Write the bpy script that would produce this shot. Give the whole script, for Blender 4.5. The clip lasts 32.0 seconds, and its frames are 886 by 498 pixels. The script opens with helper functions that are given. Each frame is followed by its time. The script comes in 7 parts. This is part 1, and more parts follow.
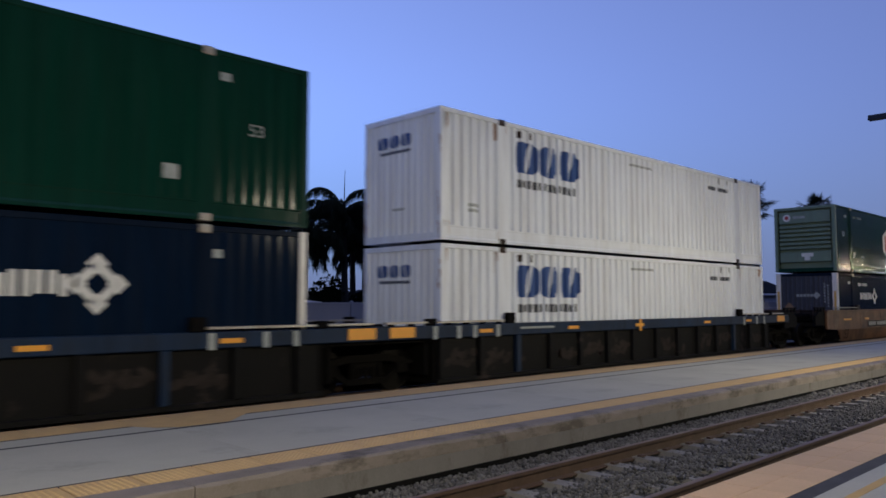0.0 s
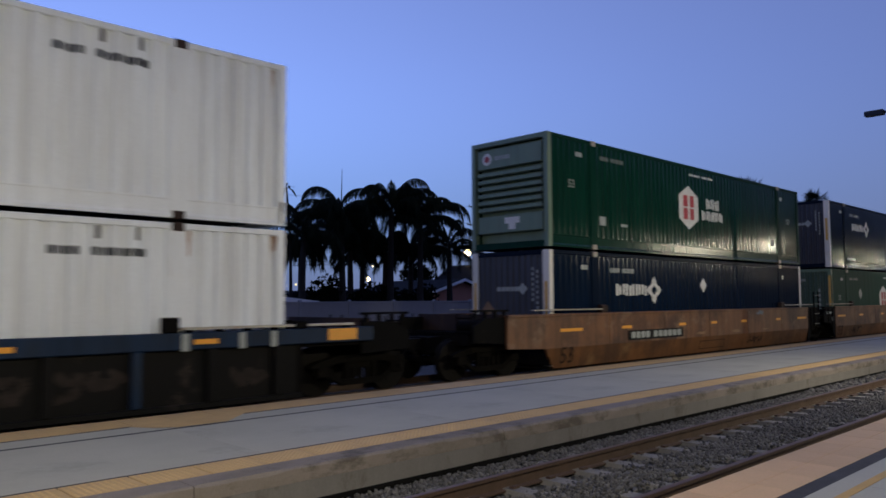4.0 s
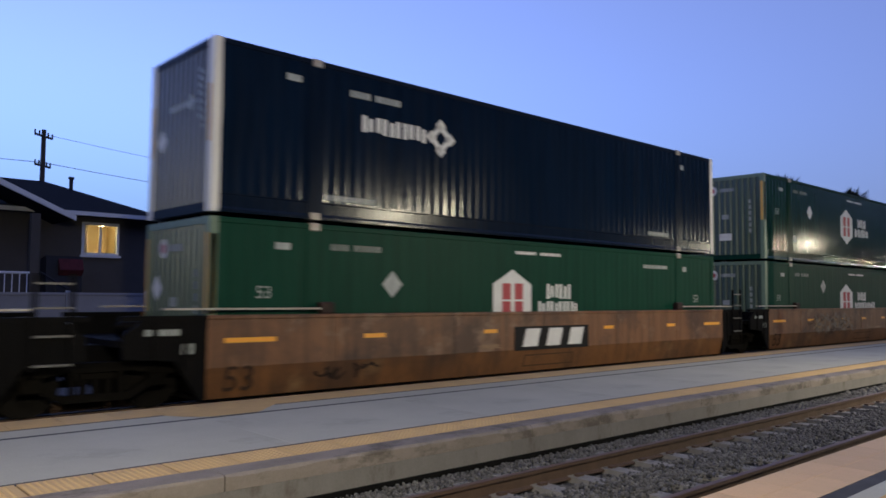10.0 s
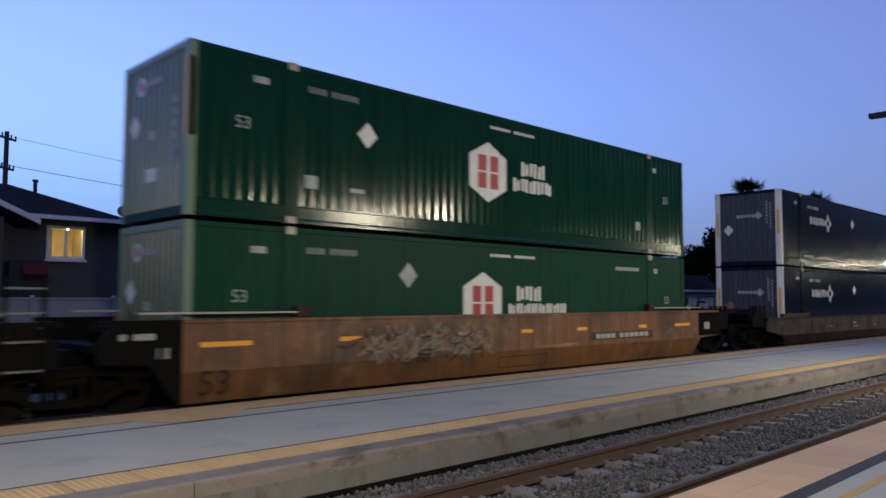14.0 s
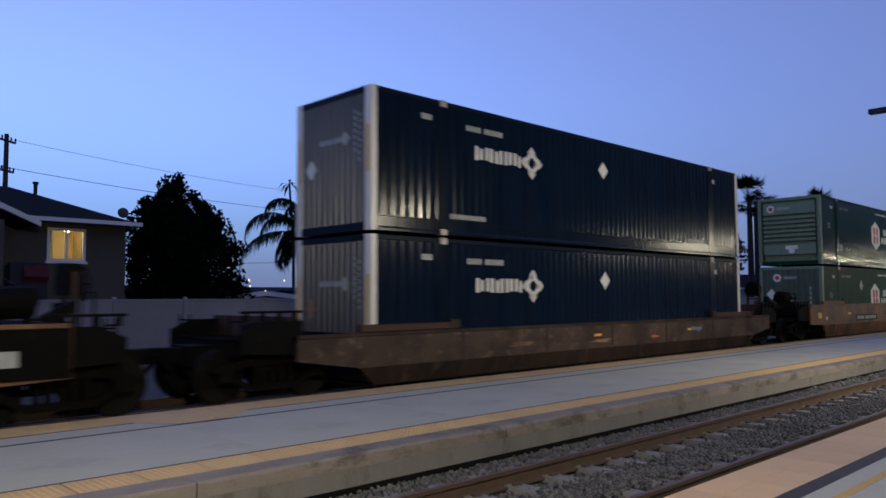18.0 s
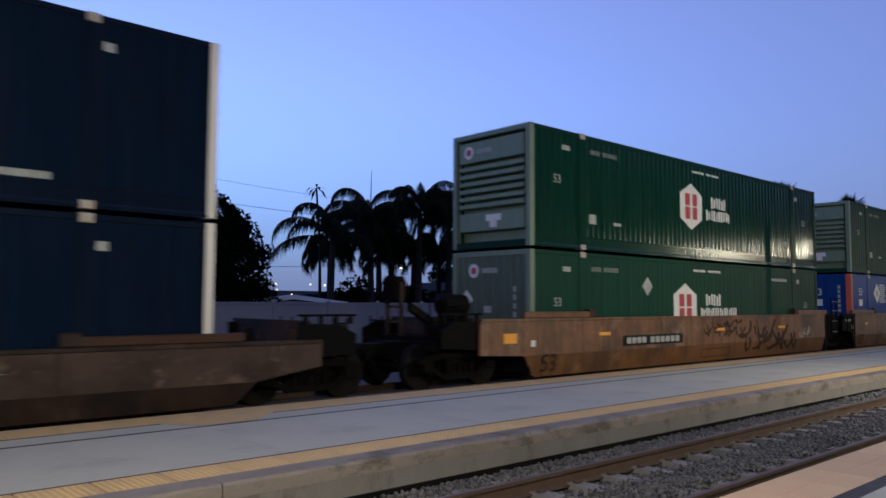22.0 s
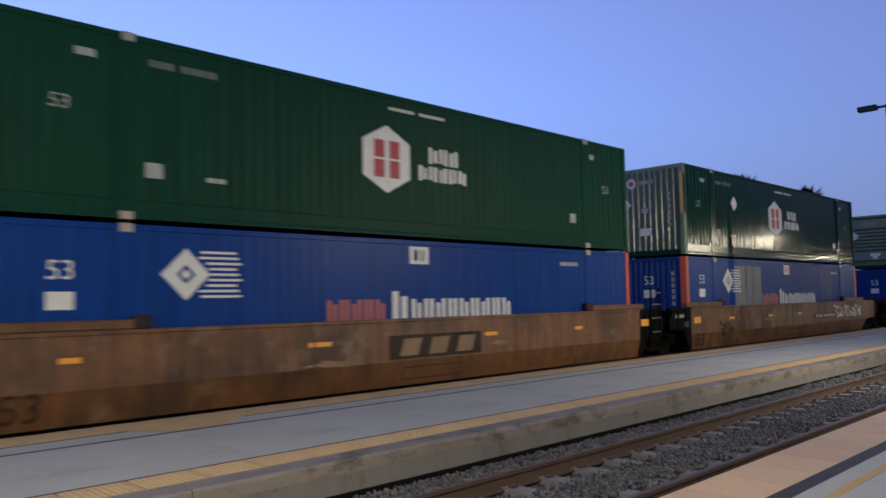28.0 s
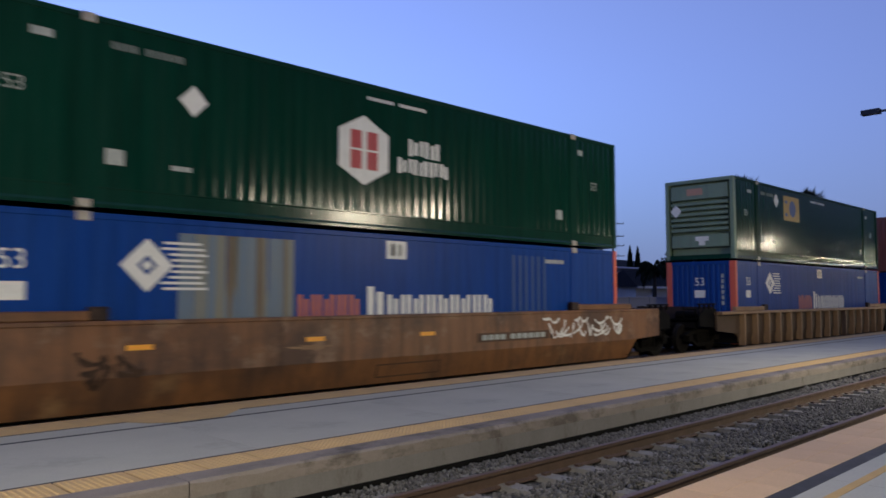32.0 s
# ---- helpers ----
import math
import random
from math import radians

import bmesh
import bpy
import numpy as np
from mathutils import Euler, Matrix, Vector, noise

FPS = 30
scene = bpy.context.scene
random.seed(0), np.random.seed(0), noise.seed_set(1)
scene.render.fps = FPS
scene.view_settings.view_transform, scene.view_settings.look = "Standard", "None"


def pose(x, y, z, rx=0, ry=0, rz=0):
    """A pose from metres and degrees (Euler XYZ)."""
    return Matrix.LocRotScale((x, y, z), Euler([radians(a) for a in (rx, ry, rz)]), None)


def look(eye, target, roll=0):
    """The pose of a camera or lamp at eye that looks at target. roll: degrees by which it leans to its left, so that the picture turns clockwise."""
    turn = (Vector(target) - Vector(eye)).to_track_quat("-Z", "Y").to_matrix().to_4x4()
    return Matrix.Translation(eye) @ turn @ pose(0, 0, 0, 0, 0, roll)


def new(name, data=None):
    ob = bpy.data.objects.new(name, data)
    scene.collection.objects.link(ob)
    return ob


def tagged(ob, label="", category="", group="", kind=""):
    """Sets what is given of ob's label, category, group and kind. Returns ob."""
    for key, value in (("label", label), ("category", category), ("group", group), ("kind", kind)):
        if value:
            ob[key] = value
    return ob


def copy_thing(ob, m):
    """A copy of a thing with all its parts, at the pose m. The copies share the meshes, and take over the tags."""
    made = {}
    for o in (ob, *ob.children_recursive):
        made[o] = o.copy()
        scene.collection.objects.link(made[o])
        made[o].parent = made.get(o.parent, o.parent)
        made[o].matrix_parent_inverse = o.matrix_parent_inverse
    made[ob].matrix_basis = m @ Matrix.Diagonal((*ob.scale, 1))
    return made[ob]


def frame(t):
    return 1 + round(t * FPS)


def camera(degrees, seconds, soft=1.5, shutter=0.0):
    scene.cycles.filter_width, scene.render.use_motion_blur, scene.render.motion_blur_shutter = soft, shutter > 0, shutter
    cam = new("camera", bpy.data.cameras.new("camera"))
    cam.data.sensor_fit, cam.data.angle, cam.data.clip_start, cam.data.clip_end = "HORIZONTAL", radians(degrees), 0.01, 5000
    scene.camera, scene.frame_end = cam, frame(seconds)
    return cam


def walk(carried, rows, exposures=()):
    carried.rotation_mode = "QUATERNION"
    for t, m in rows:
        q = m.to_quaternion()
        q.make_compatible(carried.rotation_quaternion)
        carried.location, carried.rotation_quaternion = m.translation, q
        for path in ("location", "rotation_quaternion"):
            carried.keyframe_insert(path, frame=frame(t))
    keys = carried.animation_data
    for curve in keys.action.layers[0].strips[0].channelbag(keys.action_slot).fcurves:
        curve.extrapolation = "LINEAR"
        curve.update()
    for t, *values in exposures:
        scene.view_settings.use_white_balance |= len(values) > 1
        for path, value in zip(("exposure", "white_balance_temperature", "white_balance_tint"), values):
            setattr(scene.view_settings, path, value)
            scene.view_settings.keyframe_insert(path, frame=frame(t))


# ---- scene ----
# World: x along the tracks, y across them towards the train, z above the rail heads. Metres.
cam = camera(60.4, 32.0, soft=1.6, shutter=0.7)
EYE = (0.0, 0.0, 1.80)
HEADING = [
    (0, -44.36, 3.99, 0.02), (0.5, -44.53, 3.92, 0.27), (1, -44.42, 3.90, 0.20), (1.5, -44.76, 3.75, 0.00), (2, -44.26, 3.81, 0.42),
    (2.5, -44.45, 3.81, 0.42), (3, -44.56, 3.79, 0.40), (3.5, -44.50, 3.69, 0.43), (4, -44.52, 3.88, 0.35), (4.5, -44.74, 3.66, 0.41),
    (6.5, -42.64, 3.62, 0.17), (7, -42.08, 3.37, -0.02), (7.5, -42.32, 3.88, -0.39), (8, -42.04, 3.88, -0.25), (8.5, -41.62, 3.79, -0.20),
    (9, -41.76, 3.56, -0.13), (9.5, -41.61, 3.55, -0.37), (10, -42.27, 3.51, -0.52), (10.5, -42.42, 3.29, -0.45), (11, -43.57, 4.14, -0.69),
    (11.5, -44.43, 4.30, -0.52), (12, -44.51, 4.25, -0.38), (12.5, -44.52, 4.32, -0.09), (13, -44.56, 4.37, 0.01), (13.5, -44.28, 4.19, 0.26),
    (14, -44.39, 3.73, -0.21), (14.5, -44.23, 3.89, 0.16), (15, -44.37, 3.67, 0.14), (15.5, -44.40, 3.48, -0.00), (17.5, -44.44, 3.74, 0.18),
    (18, -44.32, 3.66, 0.23), (18.5, -44.23, 4.09, 0.30), (19, -44.26, 3.95, 0.37), (19.5, -44.16, 4.19, 0.44), (20, -44.36, 4.53, 0.54),
    (20.5, -44.94, 3.85, 0.80), (21, -43.38, 4.24, 0.04), (21.5, -43.34, 4.15, 0.15), (22, -42.42, 4.04, -0.32), (22.5, -41.85, 3.64, 0.22),
    (23, -42.20, 3.35, 0.40), (23.5, -42.94, 4.06, 0.37), (24, -44.18, 3.84, 0.46), (24.5, -44.08, 3.84, 0.12), (25, -44.27, 4.13, 0.53),
    (25.5, -44.38, 4.31, 0.86), (26, -44.25, 4.12, 0.82), (26.5, -44.37, 4.25, 1.03), (28.5, -44.81, 3.77, 1.00), (29, -44.74, 3.70, 0.99),
    (29.5, -44.89, 4.51, 0.43), (30, -44.90, 3.89, 0.04), (30.5, -44.90, 4.00, 0.24), (31, -44.96, 3.98, 0.02), (31.5, -44.54, 3.87, 0.10),
    (32, -44.79, 3.62, 0.09)]
# The clip's camera meters a little brighter once the white boxes have passed.
GAIN = [(t, stops, 7050, -3) for t, stops in (
    (0, 2.82), (1, 2.68), (2, 2.65), (4.5, 2.70), (6.5, 3.04), (8, 3.10), (9.5, 3.14), (10.5, 3.15), (12, 3.11), (15, 3.10), (17.5, 2.93), (18, 2.91), (20, 3.04), (22, 3.07), (23, 2.97), (24, 3.02), (26, 3.06), (32, 3.06))]
walk(cam, [(t, pose(*EYE, 90 + tilt, lean, turn)) for t, turn, tilt, lean in HEADING], GAIN)

# How far the train has rolled towards -x at each time.
ROLLED = [
    (0, 0.00), (1, 5.06), (2, 10.08), (3, 15.03), (4, 19.95), (4.5, 22.41), (6.5, 32.18), (7, 34.62), (8, 39.47), (9, 44.31),
    (10, 49.14), (11, 53.99), (12, 58.84), (13, 63.70), (14, 68.61), (15, 73.56), (15.5, 76.04), (17.5, 85.98), (18, 88.47), (19, 93.44),
    (20, 98.41), (21, 103.41), (22, 108.40), (23, 113.40), (24, 118.41), (25, 123.42), (26, 128.43), (26.5, 130.93), (28.5, 140.99), (29, 143.51),
    (30, 148.54), (31, 153.58), (32, 158.61)]

# ---- light: blue dusk sky, sun just gone, warm station lamps ----
world = bpy.data.worlds.new("dusk")
scene.world = world
world.use_nodes = True
wn = world.node_tree.nodes
wl = world.node_tree.links
wn.clear()
sky = wn.new("ShaderNodeTexSky")
sky.sky_type = "NISHITA"
sky.sun_disc = False
sky.sun_elevation = radians(-3.0)
sky.sun_rotation = radians(3)
sky.altitude = 100
sky.air_density = 0.7
sky.dust_density = 4.0
sky.ozone_density = 5.0
tint = wn.new("ShaderNodeHueSaturation")
tint.inputs[0].default_value = 0.494
tint.inputs[1].default_value = 0.855
back = wn.new("ShaderNodeBackground")
back.inputs[1].default_value = 0.90
outw = wn.new("ShaderNodeOutputWorld")
even = wn.new("ShaderNodeGamma")
even.inputs[1].default_value = 0.85
wl.new(sky.outputs[0], even.inputs[0])
wl.new(even.outputs[0], tint.inputs[4])
haze = wn.new("ShaderNodeMix")
haze.data_type = "RGBA"
haze.inputs[7].default_value = (0.034, 0.0435, 0.098, 1)
# lavender haze that thins out with height
where = wn.new("ShaderNodeTexCoord")
split = wn.new("ShaderNodeSeparateXYZ")
thin = wn.new("ShaderNodeMapRange")
thin.interpolation_type = "SMOOTHSTEP"
thin.inputs[1].default_value = 0.0
thin.inputs[2].default_value = 0.30
thin.inputs[3].default_value = 0.72
thin.inputs[4].default_value = 0.10
wl.new(where.outputs["Generated"], split.inputs[0])
wl.new(split.outputs[2], thin.inputs[0])
wl.new(thin.outputs[0], haze.inputs[0])
wl.new(tint.outputs[0], haze.inputs[6])
wl.new(haze.outputs[2], back.inputs[0])
wl.new(back.outputs[0], outw.inputs[0])


def station_lamp(x, y, z, watts, size=0.22):
    lamp = bpy.data.lights.new("platform_light", "AREA")
    lamp.shape = "DISK"
    lamp.size = size
    lamp.energy = watts
    lamp.color = (1.0, 0.88, 0.76)
    ob = new("platform_light", lamp)
    ob.matrix_world = look((x, y, z), (x, y + 6.5, z - 5.2))
    return ob


# ---- mesh helpers ----
class Geo:
    """Collects vertices and faces of one mesh."""

    def __init__(self):
        self.v = []
        self.f = []

    def poly(self, pts):
        n = len(self.v)
        self.v.extend(pts)
        self.f.append(tuple(range(n, n + len(pts))))

    def box(self, x0, x1, y0, y1, z0, z1, c=0.0):
        """A box; c chamfers its four long edges along x."""
        if c <= 0:
            n = len(self.v)
            self.v.extend([(x, y, z) for x in (x0, x1) for y in (y0, y1) for z in (z0, z1)])
            for q in ((0, 1, 3, 2), (4, 6, 7, 5), (0, 4, 5, 1), (2, 3, 7, 6), (0, 2, 6, 4), (1, 5, 7, 3)):
                self.f.append(tuple(n + i for i in q))
            return
        ring = [(y0 + c, z0), (y1 - c, z0), (y1, z0 + c), (y1, z1 - c), (y1 - c, z1), (y0 + c, z1), (y0, z1 - c), (y0, z0 + c)]
        self.prism_x(ring, x0, x1)

    def prism_x(self, ring, x0, x1):
        n = len(self.v)
        k = len(ring)
        self.v.extend([(x0, y, z) for y, z in ring])
        self.v.extend([(x1, y, z) for y, z in ring])
        for i in range(k):
            j = (i + 1) % k
            self.f.append((n + i, n + j, n + k + j, n + k + i))
        self.f.append(tuple(n + i for i in reversed(range(k))))
        self.f.append(tuple(n + k + i for i in range(k)))

    def prism_y(self, ring, y0, y1):
        """ring in (x, z)."""
        n = len(self.v)
        k = len(ring)
        self.v.extend([(x, y0, z) for x, z in ring])
        self.v.extend([(x, y1, z) for x, z in ring])
        for i in range(k):
            j = (i + 1) % k
            self.f.append((n + i, n + k + i, n + k + j, n + j))
        self.f.append(tuple(n + i for i in range(k)))
        self.f.append(tuple(n + k + i for i in reversed(range(k))))

    def tube(self, pts, radii, sides=8):
        """A round bar through points."""
        rings = []
        for i, p in enumerate(pts):
            p = Vector(p)
            a = Vector(pts[max(i - 1, 0)])
            b = Vector(pts[min(i + 1, len(pts) - 1)])
            d = (b - a).normalized()
            u = d.orthogonal().normalized() if i == 0 else (u - d * u.dot(d)).normalized()
            w = d.cross(u)
            r = radii[i] if isinstance(radii, (list, tuple)) else radii
            n = len(self.v)
            for s in range(sides):
                t = 2 * math.pi * s / sides
                self.v.append(tuple(p + u * (r * math.cos(t)) + w * (r * math.sin(t))))
            rings.append(n)
        for a, b in zip(rings, rings[1:]):
            for s in range(sides):
                s2 = (s + 1) % sides
                self.f.append((a + s, a + s2, b + s2, b + s))
        self.f.append(tuple(rings[0] + s for s in reversed(range(sides))))
        self.f.append(tuple(rings[-1] + s for s in range(sides)))

    def mesh(self, name, mat):
        me = bpy.data.meshes.new(name)
        me.from_pydata(self.v, [], self.f)
        me.materials.append(mat)
        me.update()
        return me


def weld(geo):
    """Joins equal corners, so that touching pieces become one."""
    seen = {}
    to = []
    vs = []
    for p in geo.v:
        k = tuple(round(c, 4) for c in p)
        if k not in seen:
            seen[k] = len(vs)
            vs.append(p)
        to.append(seen[k])
    out = Geo()
    out.v = vs
    out.f = [tuple(to[i] for i in f) for f in geo.f]
    return out


def part(name, geo, mat, parent, label=""):
    """One mesh object under a thing or a part."""
    me = geo if isinstance(geo, bpy.types.Mesh) else geo.mesh(name, mat)
    ob = new(name, me)
    ob.parent = parent
    if label:
        tagged(ob, label)
    return ob


def thing(name, label, category, group="", kind=""):
    return tagged(new(name), label, category, group, kind)


def solid(name, geo, mat, label, category="", group="", kind="structure"):
    return tagged(new(name, geo.mesh(name, mat)), label, category, group, kind)


# ---- materials ----
def node(nt, kind, **inputs):
    n = nt.nodes.new(kind)
    for k, v in inputs.items():
        n.inputs[int(k[1:])].default_value = v
    return n


def surface(name, rgb, rough=0.6, metal=0.0, other=None, scale=3.0, amount=0.4, fine=60.0, bump=0.1, stretch=(1, 1, 1), vary=0.0,
            island=False, rough_vary=0.15, spots=None, spot_scale=2.0, spot_edge=(0.6, 0.72), coat=0.0, spec=0.5, streak=0.0, ramp_edge=(0.35, 0.7)):
    """A paint, metal or mineral surface: base colour, stains of a second colour, fine grain and bump."""
    m = bpy.data.materials.new(name)
    m.use_nodes = True
    nt = m.node_tree
    bsdf = nt.nodes["Principled BSDF"]
    co = nt.nodes.new("ShaderNodeTexCoord")
    mp = nt.nodes.new("ShaderNodeMapping")
    mp.inputs[3].default_value = stretch
    nt.links.new(co.outputs[3], mp.inputs[0])
    big = node(nt, "ShaderNodeTexNoise", i2=scale, i3=6.0, i4=0.65)
    nt.links.new(mp.outputs[0], big.inputs[0])
    grain = node(nt, "ShaderNodeTexNoise", i2=fine, i3=3.0, i4=0.6)
    nt.links.new(co.outputs[3], grain.inputs[0])
    ramp = nt.nodes.new("ShaderNodeMapRange")
    ramp.inputs[1].default_value, ramp.inputs[2].default_value = ramp_edge
    ramp.inputs[3].default_value, ramp.inputs[4].default_value = 0.0, amount
    nt.links.new(big.outputs[0], ramp.inputs[0])
    mix = nt.nodes.new("ShaderNodeMix")
    mix.data_type = "RGBA"
    mix.inputs[6].default_value = (*rgb, 1)
    mix.inputs[7].default_value = (*(other or [c * 0.6 for c in rgb]), 1)
    nt.links.new(ramp.outputs[0], mix.inputs[0])
    last = mix.outputs[2]
    if spots:
        sp = node(nt, "ShaderNodeTexNoise", i2=spot_scale, i3=8.0, i4=0.7)
        nt.links.new(mp.outputs[0], sp.inputs[0])
        sr = nt.nodes.new("ShaderNodeMapRange")
        sr.inputs[1].default_value, sr.inputs[2].default_value = spot_edge
        nt.links.new(sp.outputs[0], sr.inputs[0])
        m2 = nt.nodes.new("ShaderNodeMix")
        m2.data_type = "RGBA"
        m2.inputs[7].default_value = (*spots, 1)
        nt.links.new(sr.outputs[0], m2.inputs[0])
        nt.links.new(last, m2.inputs[6])
        last = m2.outputs[2]
    hsv = nt.nodes.new("ShaderNodeHueSaturation")
    val = nt.nodes.new("ShaderNodeMapRange")
    val.inputs[3].default_value, val.inputs[4].default_value = 0.86, 1.14
    nt.links.new(grain.outputs[0], val.inputs[0])
    if streak:
        # runs of dirt down the wall
        run = nt.nodes.new("ShaderNodeMapping")
        run.inputs[3].default_value = (3.0, 3.0, 0.22)
        nt.links.new(co.outputs[3], run.inputs[0])
        rn = node(nt, "ShaderNodeTexNoise", i2=1.6, i3=5.0, i4=0.7)
        nt.links.new(run.outputs[0], rn.inputs[0])
        rm = nt.nodes.new("ShaderNodeMapRange")
        rm.inputs[1].default_value, rm.inputs[2].default_value = 0.42, 0.68
        rm.inputs[3].default_value, rm.inputs[4].default_value = 1.0, 1.0 - streak
        nt.links.new(rn.outputs[0], rm.inputs[0])
        dirty = nt.nodes.new("ShaderNodeVectorMath")
        dirty.operation = "SCALE"
        nt.links.new(last, dirty.inputs[0])
        nt.links.new(rm.outputs[0], dirty.inputs[3])
        last = dirty.outputs[0]
    if vary:
        if island:
            src = nt.nodes.new("ShaderNodeNewGeometry").outputs["Random Per Island"]
        else:
            src = nt.nodes.new("ShaderNodeObjectInfo").outputs["Random"]
        vr = nt.nodes.new("ShaderNodeMapRange")
        vr.inputs[3].default_value, vr.inputs[4].default_value = 1 - vary, 1 + vary
        nt.links.new(src, vr.inputs[0])
        mul = nt.nodes.new("ShaderNodeMath")
        mul.operation = "MULTIPLY"
        nt.links.new(val.outputs[0], mul.inputs[0])
        nt.links.new(vr.outputs[0], mul.inputs[1])
        nt.links.new(mul.outputs[0], hsv.inputs[2])
    else:
        nt.links.new(val.outputs[0], hsv.inputs[2])
    nt.links.new(last, hsv.inputs[4])
    nt.links.new(hsv.outputs[0], bsdf.inputs["Base Color"])
    rr = nt.nodes.new("ShaderNodeMapRange")
    rr.inputs[3].default_value, rr.inputs[4].default_value = max(rough - rough_vary, 0.05), min(rough + rough_vary, 1)
    nt.links.new(big.outputs[0], rr.inputs[0])
    nt.links.new(rr.outputs[0], bsdf.inputs["Roughness"])
    bsdf.inputs["Metallic"].default_value = metal
    bsdf.inputs["Specular IOR Level"].default_value = spec
    if coat:
        bsdf.inputs["Coat Weight"].default_value = coat
        bsdf.inputs["Coat Roughness"].default_value = 0.12
    if bump:
        bp = nt.nodes.new("ShaderNodeBump")
        bp.inputs[0].default_value = bump
        bp.inputs[1].default_value = 0.02
        nt.links.new(grain.outputs[0], bp.inputs[3])
        nt.links.new(bp.outputs[0], bsdf.inputs["Normal"])
    return m


def glow(name, rgb, strength):
    m = bpy.data.materials.new(name)
    m.use_nodes = True
    nt = m.node_tree
    nt.nodes.clear()
    e = nt.nodes.new("ShaderNodeEmission")
    e.inputs[0].default_value = (*rgb, 1)
    e.inputs[1].default_value = strength
    o = nt.nodes.new("ShaderNodeOutputMaterial")
    nt.links.new(e.outputs[0], o.inputs[0])
    return m


STREAK = (2.5, 2.5, 0.25)
paint_green = surface("green_paint", (0.004, 0.034, 0.023), 0.13, 0, (0.010, 0.036, 0.027), 1.5, 0.6, 40, 0.02, STREAK, rough_vary=0.04, spec=0.18, streak=0.3)
satin_green = surface("green_rail_paint", (0.005, 0.035, 0.024), 0.38, 0, (0.010, 0.036, 0.027), 1.5, 0.6, 40, 0.03, STREAK, spec=0.05, streak=0.3)
satin_navy = surface("navy_rail_paint", (0.004, 0.010, 0.024), 0.38, 0, (0.009, 0.014, 0.026), 1.5, 0.6, 40, 0.03, STREAK, spec=0.05, streak=0.3)
gloss_green = surface("green_band_paint", (0.005, 0.035, 0.024), 0.18, 0, (0.010, 0.036, 0.027), 1.5, 0.6, 40, 0.05, STREAK, rough_vary=0.08, spec=0.20, streak=0.3)
gloss_navy = surface("navy_band_paint", (0.004, 0.010, 0.024), 0.18, 0, (0.009, 0.014, 0.026), 1.5, 0.6, 40, 0.05, STREAK, rough_vary=0.08, spec=0.12, streak=0.3)
matte_green = surface("matte_green_paint", (0.005, 0.043, 0.026), 0.5, 0, (0.009, 0.046, 0.029), 1.5, 0.6, 40, 0.03, STREAK, spec=0.09, streak=0.25)
# light on the front ends is put into paler copies of the side paint
ribbed_green_end_lit = surface("lit_grey_green_end_paint", (0.056, 0.090, 0.070), 0.32, 0, (0.068, 0.09, 0.074), 1.5, 0.6, 40, 0.03, STREAK, streak=0.2)
paint_green_end_lit = surface("lit_green_end_paint", (0.135, 0.205, 0.145), 0.42, 0, (0.165, 0.20, 0.15), 1.5, 0.6, 40, 0.03, STREAK, streak=0.2)
paint_navy_end_lit = surface("skylit_navy_end_paint", (0.040, 0.043, 0.060), 0.35, 0, (0.052, 0.050, 0.058), 1.5, 0.6, 40, 0.03, STREAK, streak=0.2)
paint_navy = surface("navy_paint", (0.0034, 0.011, 0.029), 0.15, 0, (0.009, 0.014, 0.026), 1.5, 0.6, 40, 0.02, STREAK, rough_vary=0.05, spec=0.10, streak=0.3)
paint_blue = surface("blue_paint", (0.006, 0.042, 0.225), 0.38, 0, (0.010, 0.048, 0.20), 1.5, 0.6, 40, 0.03, STREAK, spec=0.10, streak=0.25)
paint_white = surface("white_paint", (0.81, 0.85, 0.90), 0.36, 0, (0.63, 0.635, 0.64), 1.2, 0.7, 40, 0.03, STREAK, spots=(0.30, 0.19, 0.12), spot_scale=1.3, spot_edge=(0.66, 0.82), streak=0.10)
paint_silver = surface("white_post_paint", (0.70, 0.69, 0.66), 0.4, 0, (0.5, 0.46, 0.4), 2.0, 0.6, 40, 0.03, STREAK)
paint_red = surface("red_paint", (0.50, 0.085, 0.05), 0.45, 0, (0.38, 0.10, 0.07), 2.0, 0.6, 40, 0.03, STREAK)
paint_maroon = surface("brown_red_paint", (0.20, 0.05, 0.04), 0.45, 0, (0.15, 0.06, 0.05), 2.0, 0.6, 40, 0.03, STREAK)
paint_tan_patch = surface("faded_tan_patch", (0.19, 0.175, 0.12), 0.5, 0, (0.11, 0.15, 0.20), 2.5, 0.9, 40, 0.03, (5, 2, 0.2))
paint_blue_patch = surface("faded_blue_patch", (0.075, 0.135, 0.23), 0.5, 0, (0.16, 0.165, 0.15), 2.5, 0.8, 40, 0.03, (5, 2, 0.3))
paint_brown_patch = surface("rusty_brown_patch", (0.11, 0.075, 0.048), 0.6, 0, (0.15, 0.135, 0.105), 2.5, 0.9, 40, 0.03, (5, 2, 0.3))
paint_blue_worn = surface("worn_blue_rib", (0.012, 0.044, 0.16), 0.45, 0, (0.012, 0.048, 0.17), 2.0, 0.8, 40, 0.03, STREAK)
mark_white = surface("white_marking", (0.66, 0.66, 0.65), 0.5, 0, (0.5, 0.5, 0.48), 4, 0.5, 40, 0.0)
mark_grey = surface("worn_white_marking", (0.36, 0.38, 0.37), 0.5, 0, (0.18, 0.21, 0.20), 6, 0.7, 40, 0.0)
mark_faint = surface("faint_white_marking", (0.15, 0.17, 0.16), 0.5, 0, (0.05, 0.075, 0.065), 7, 0.8, 40, 0.0)
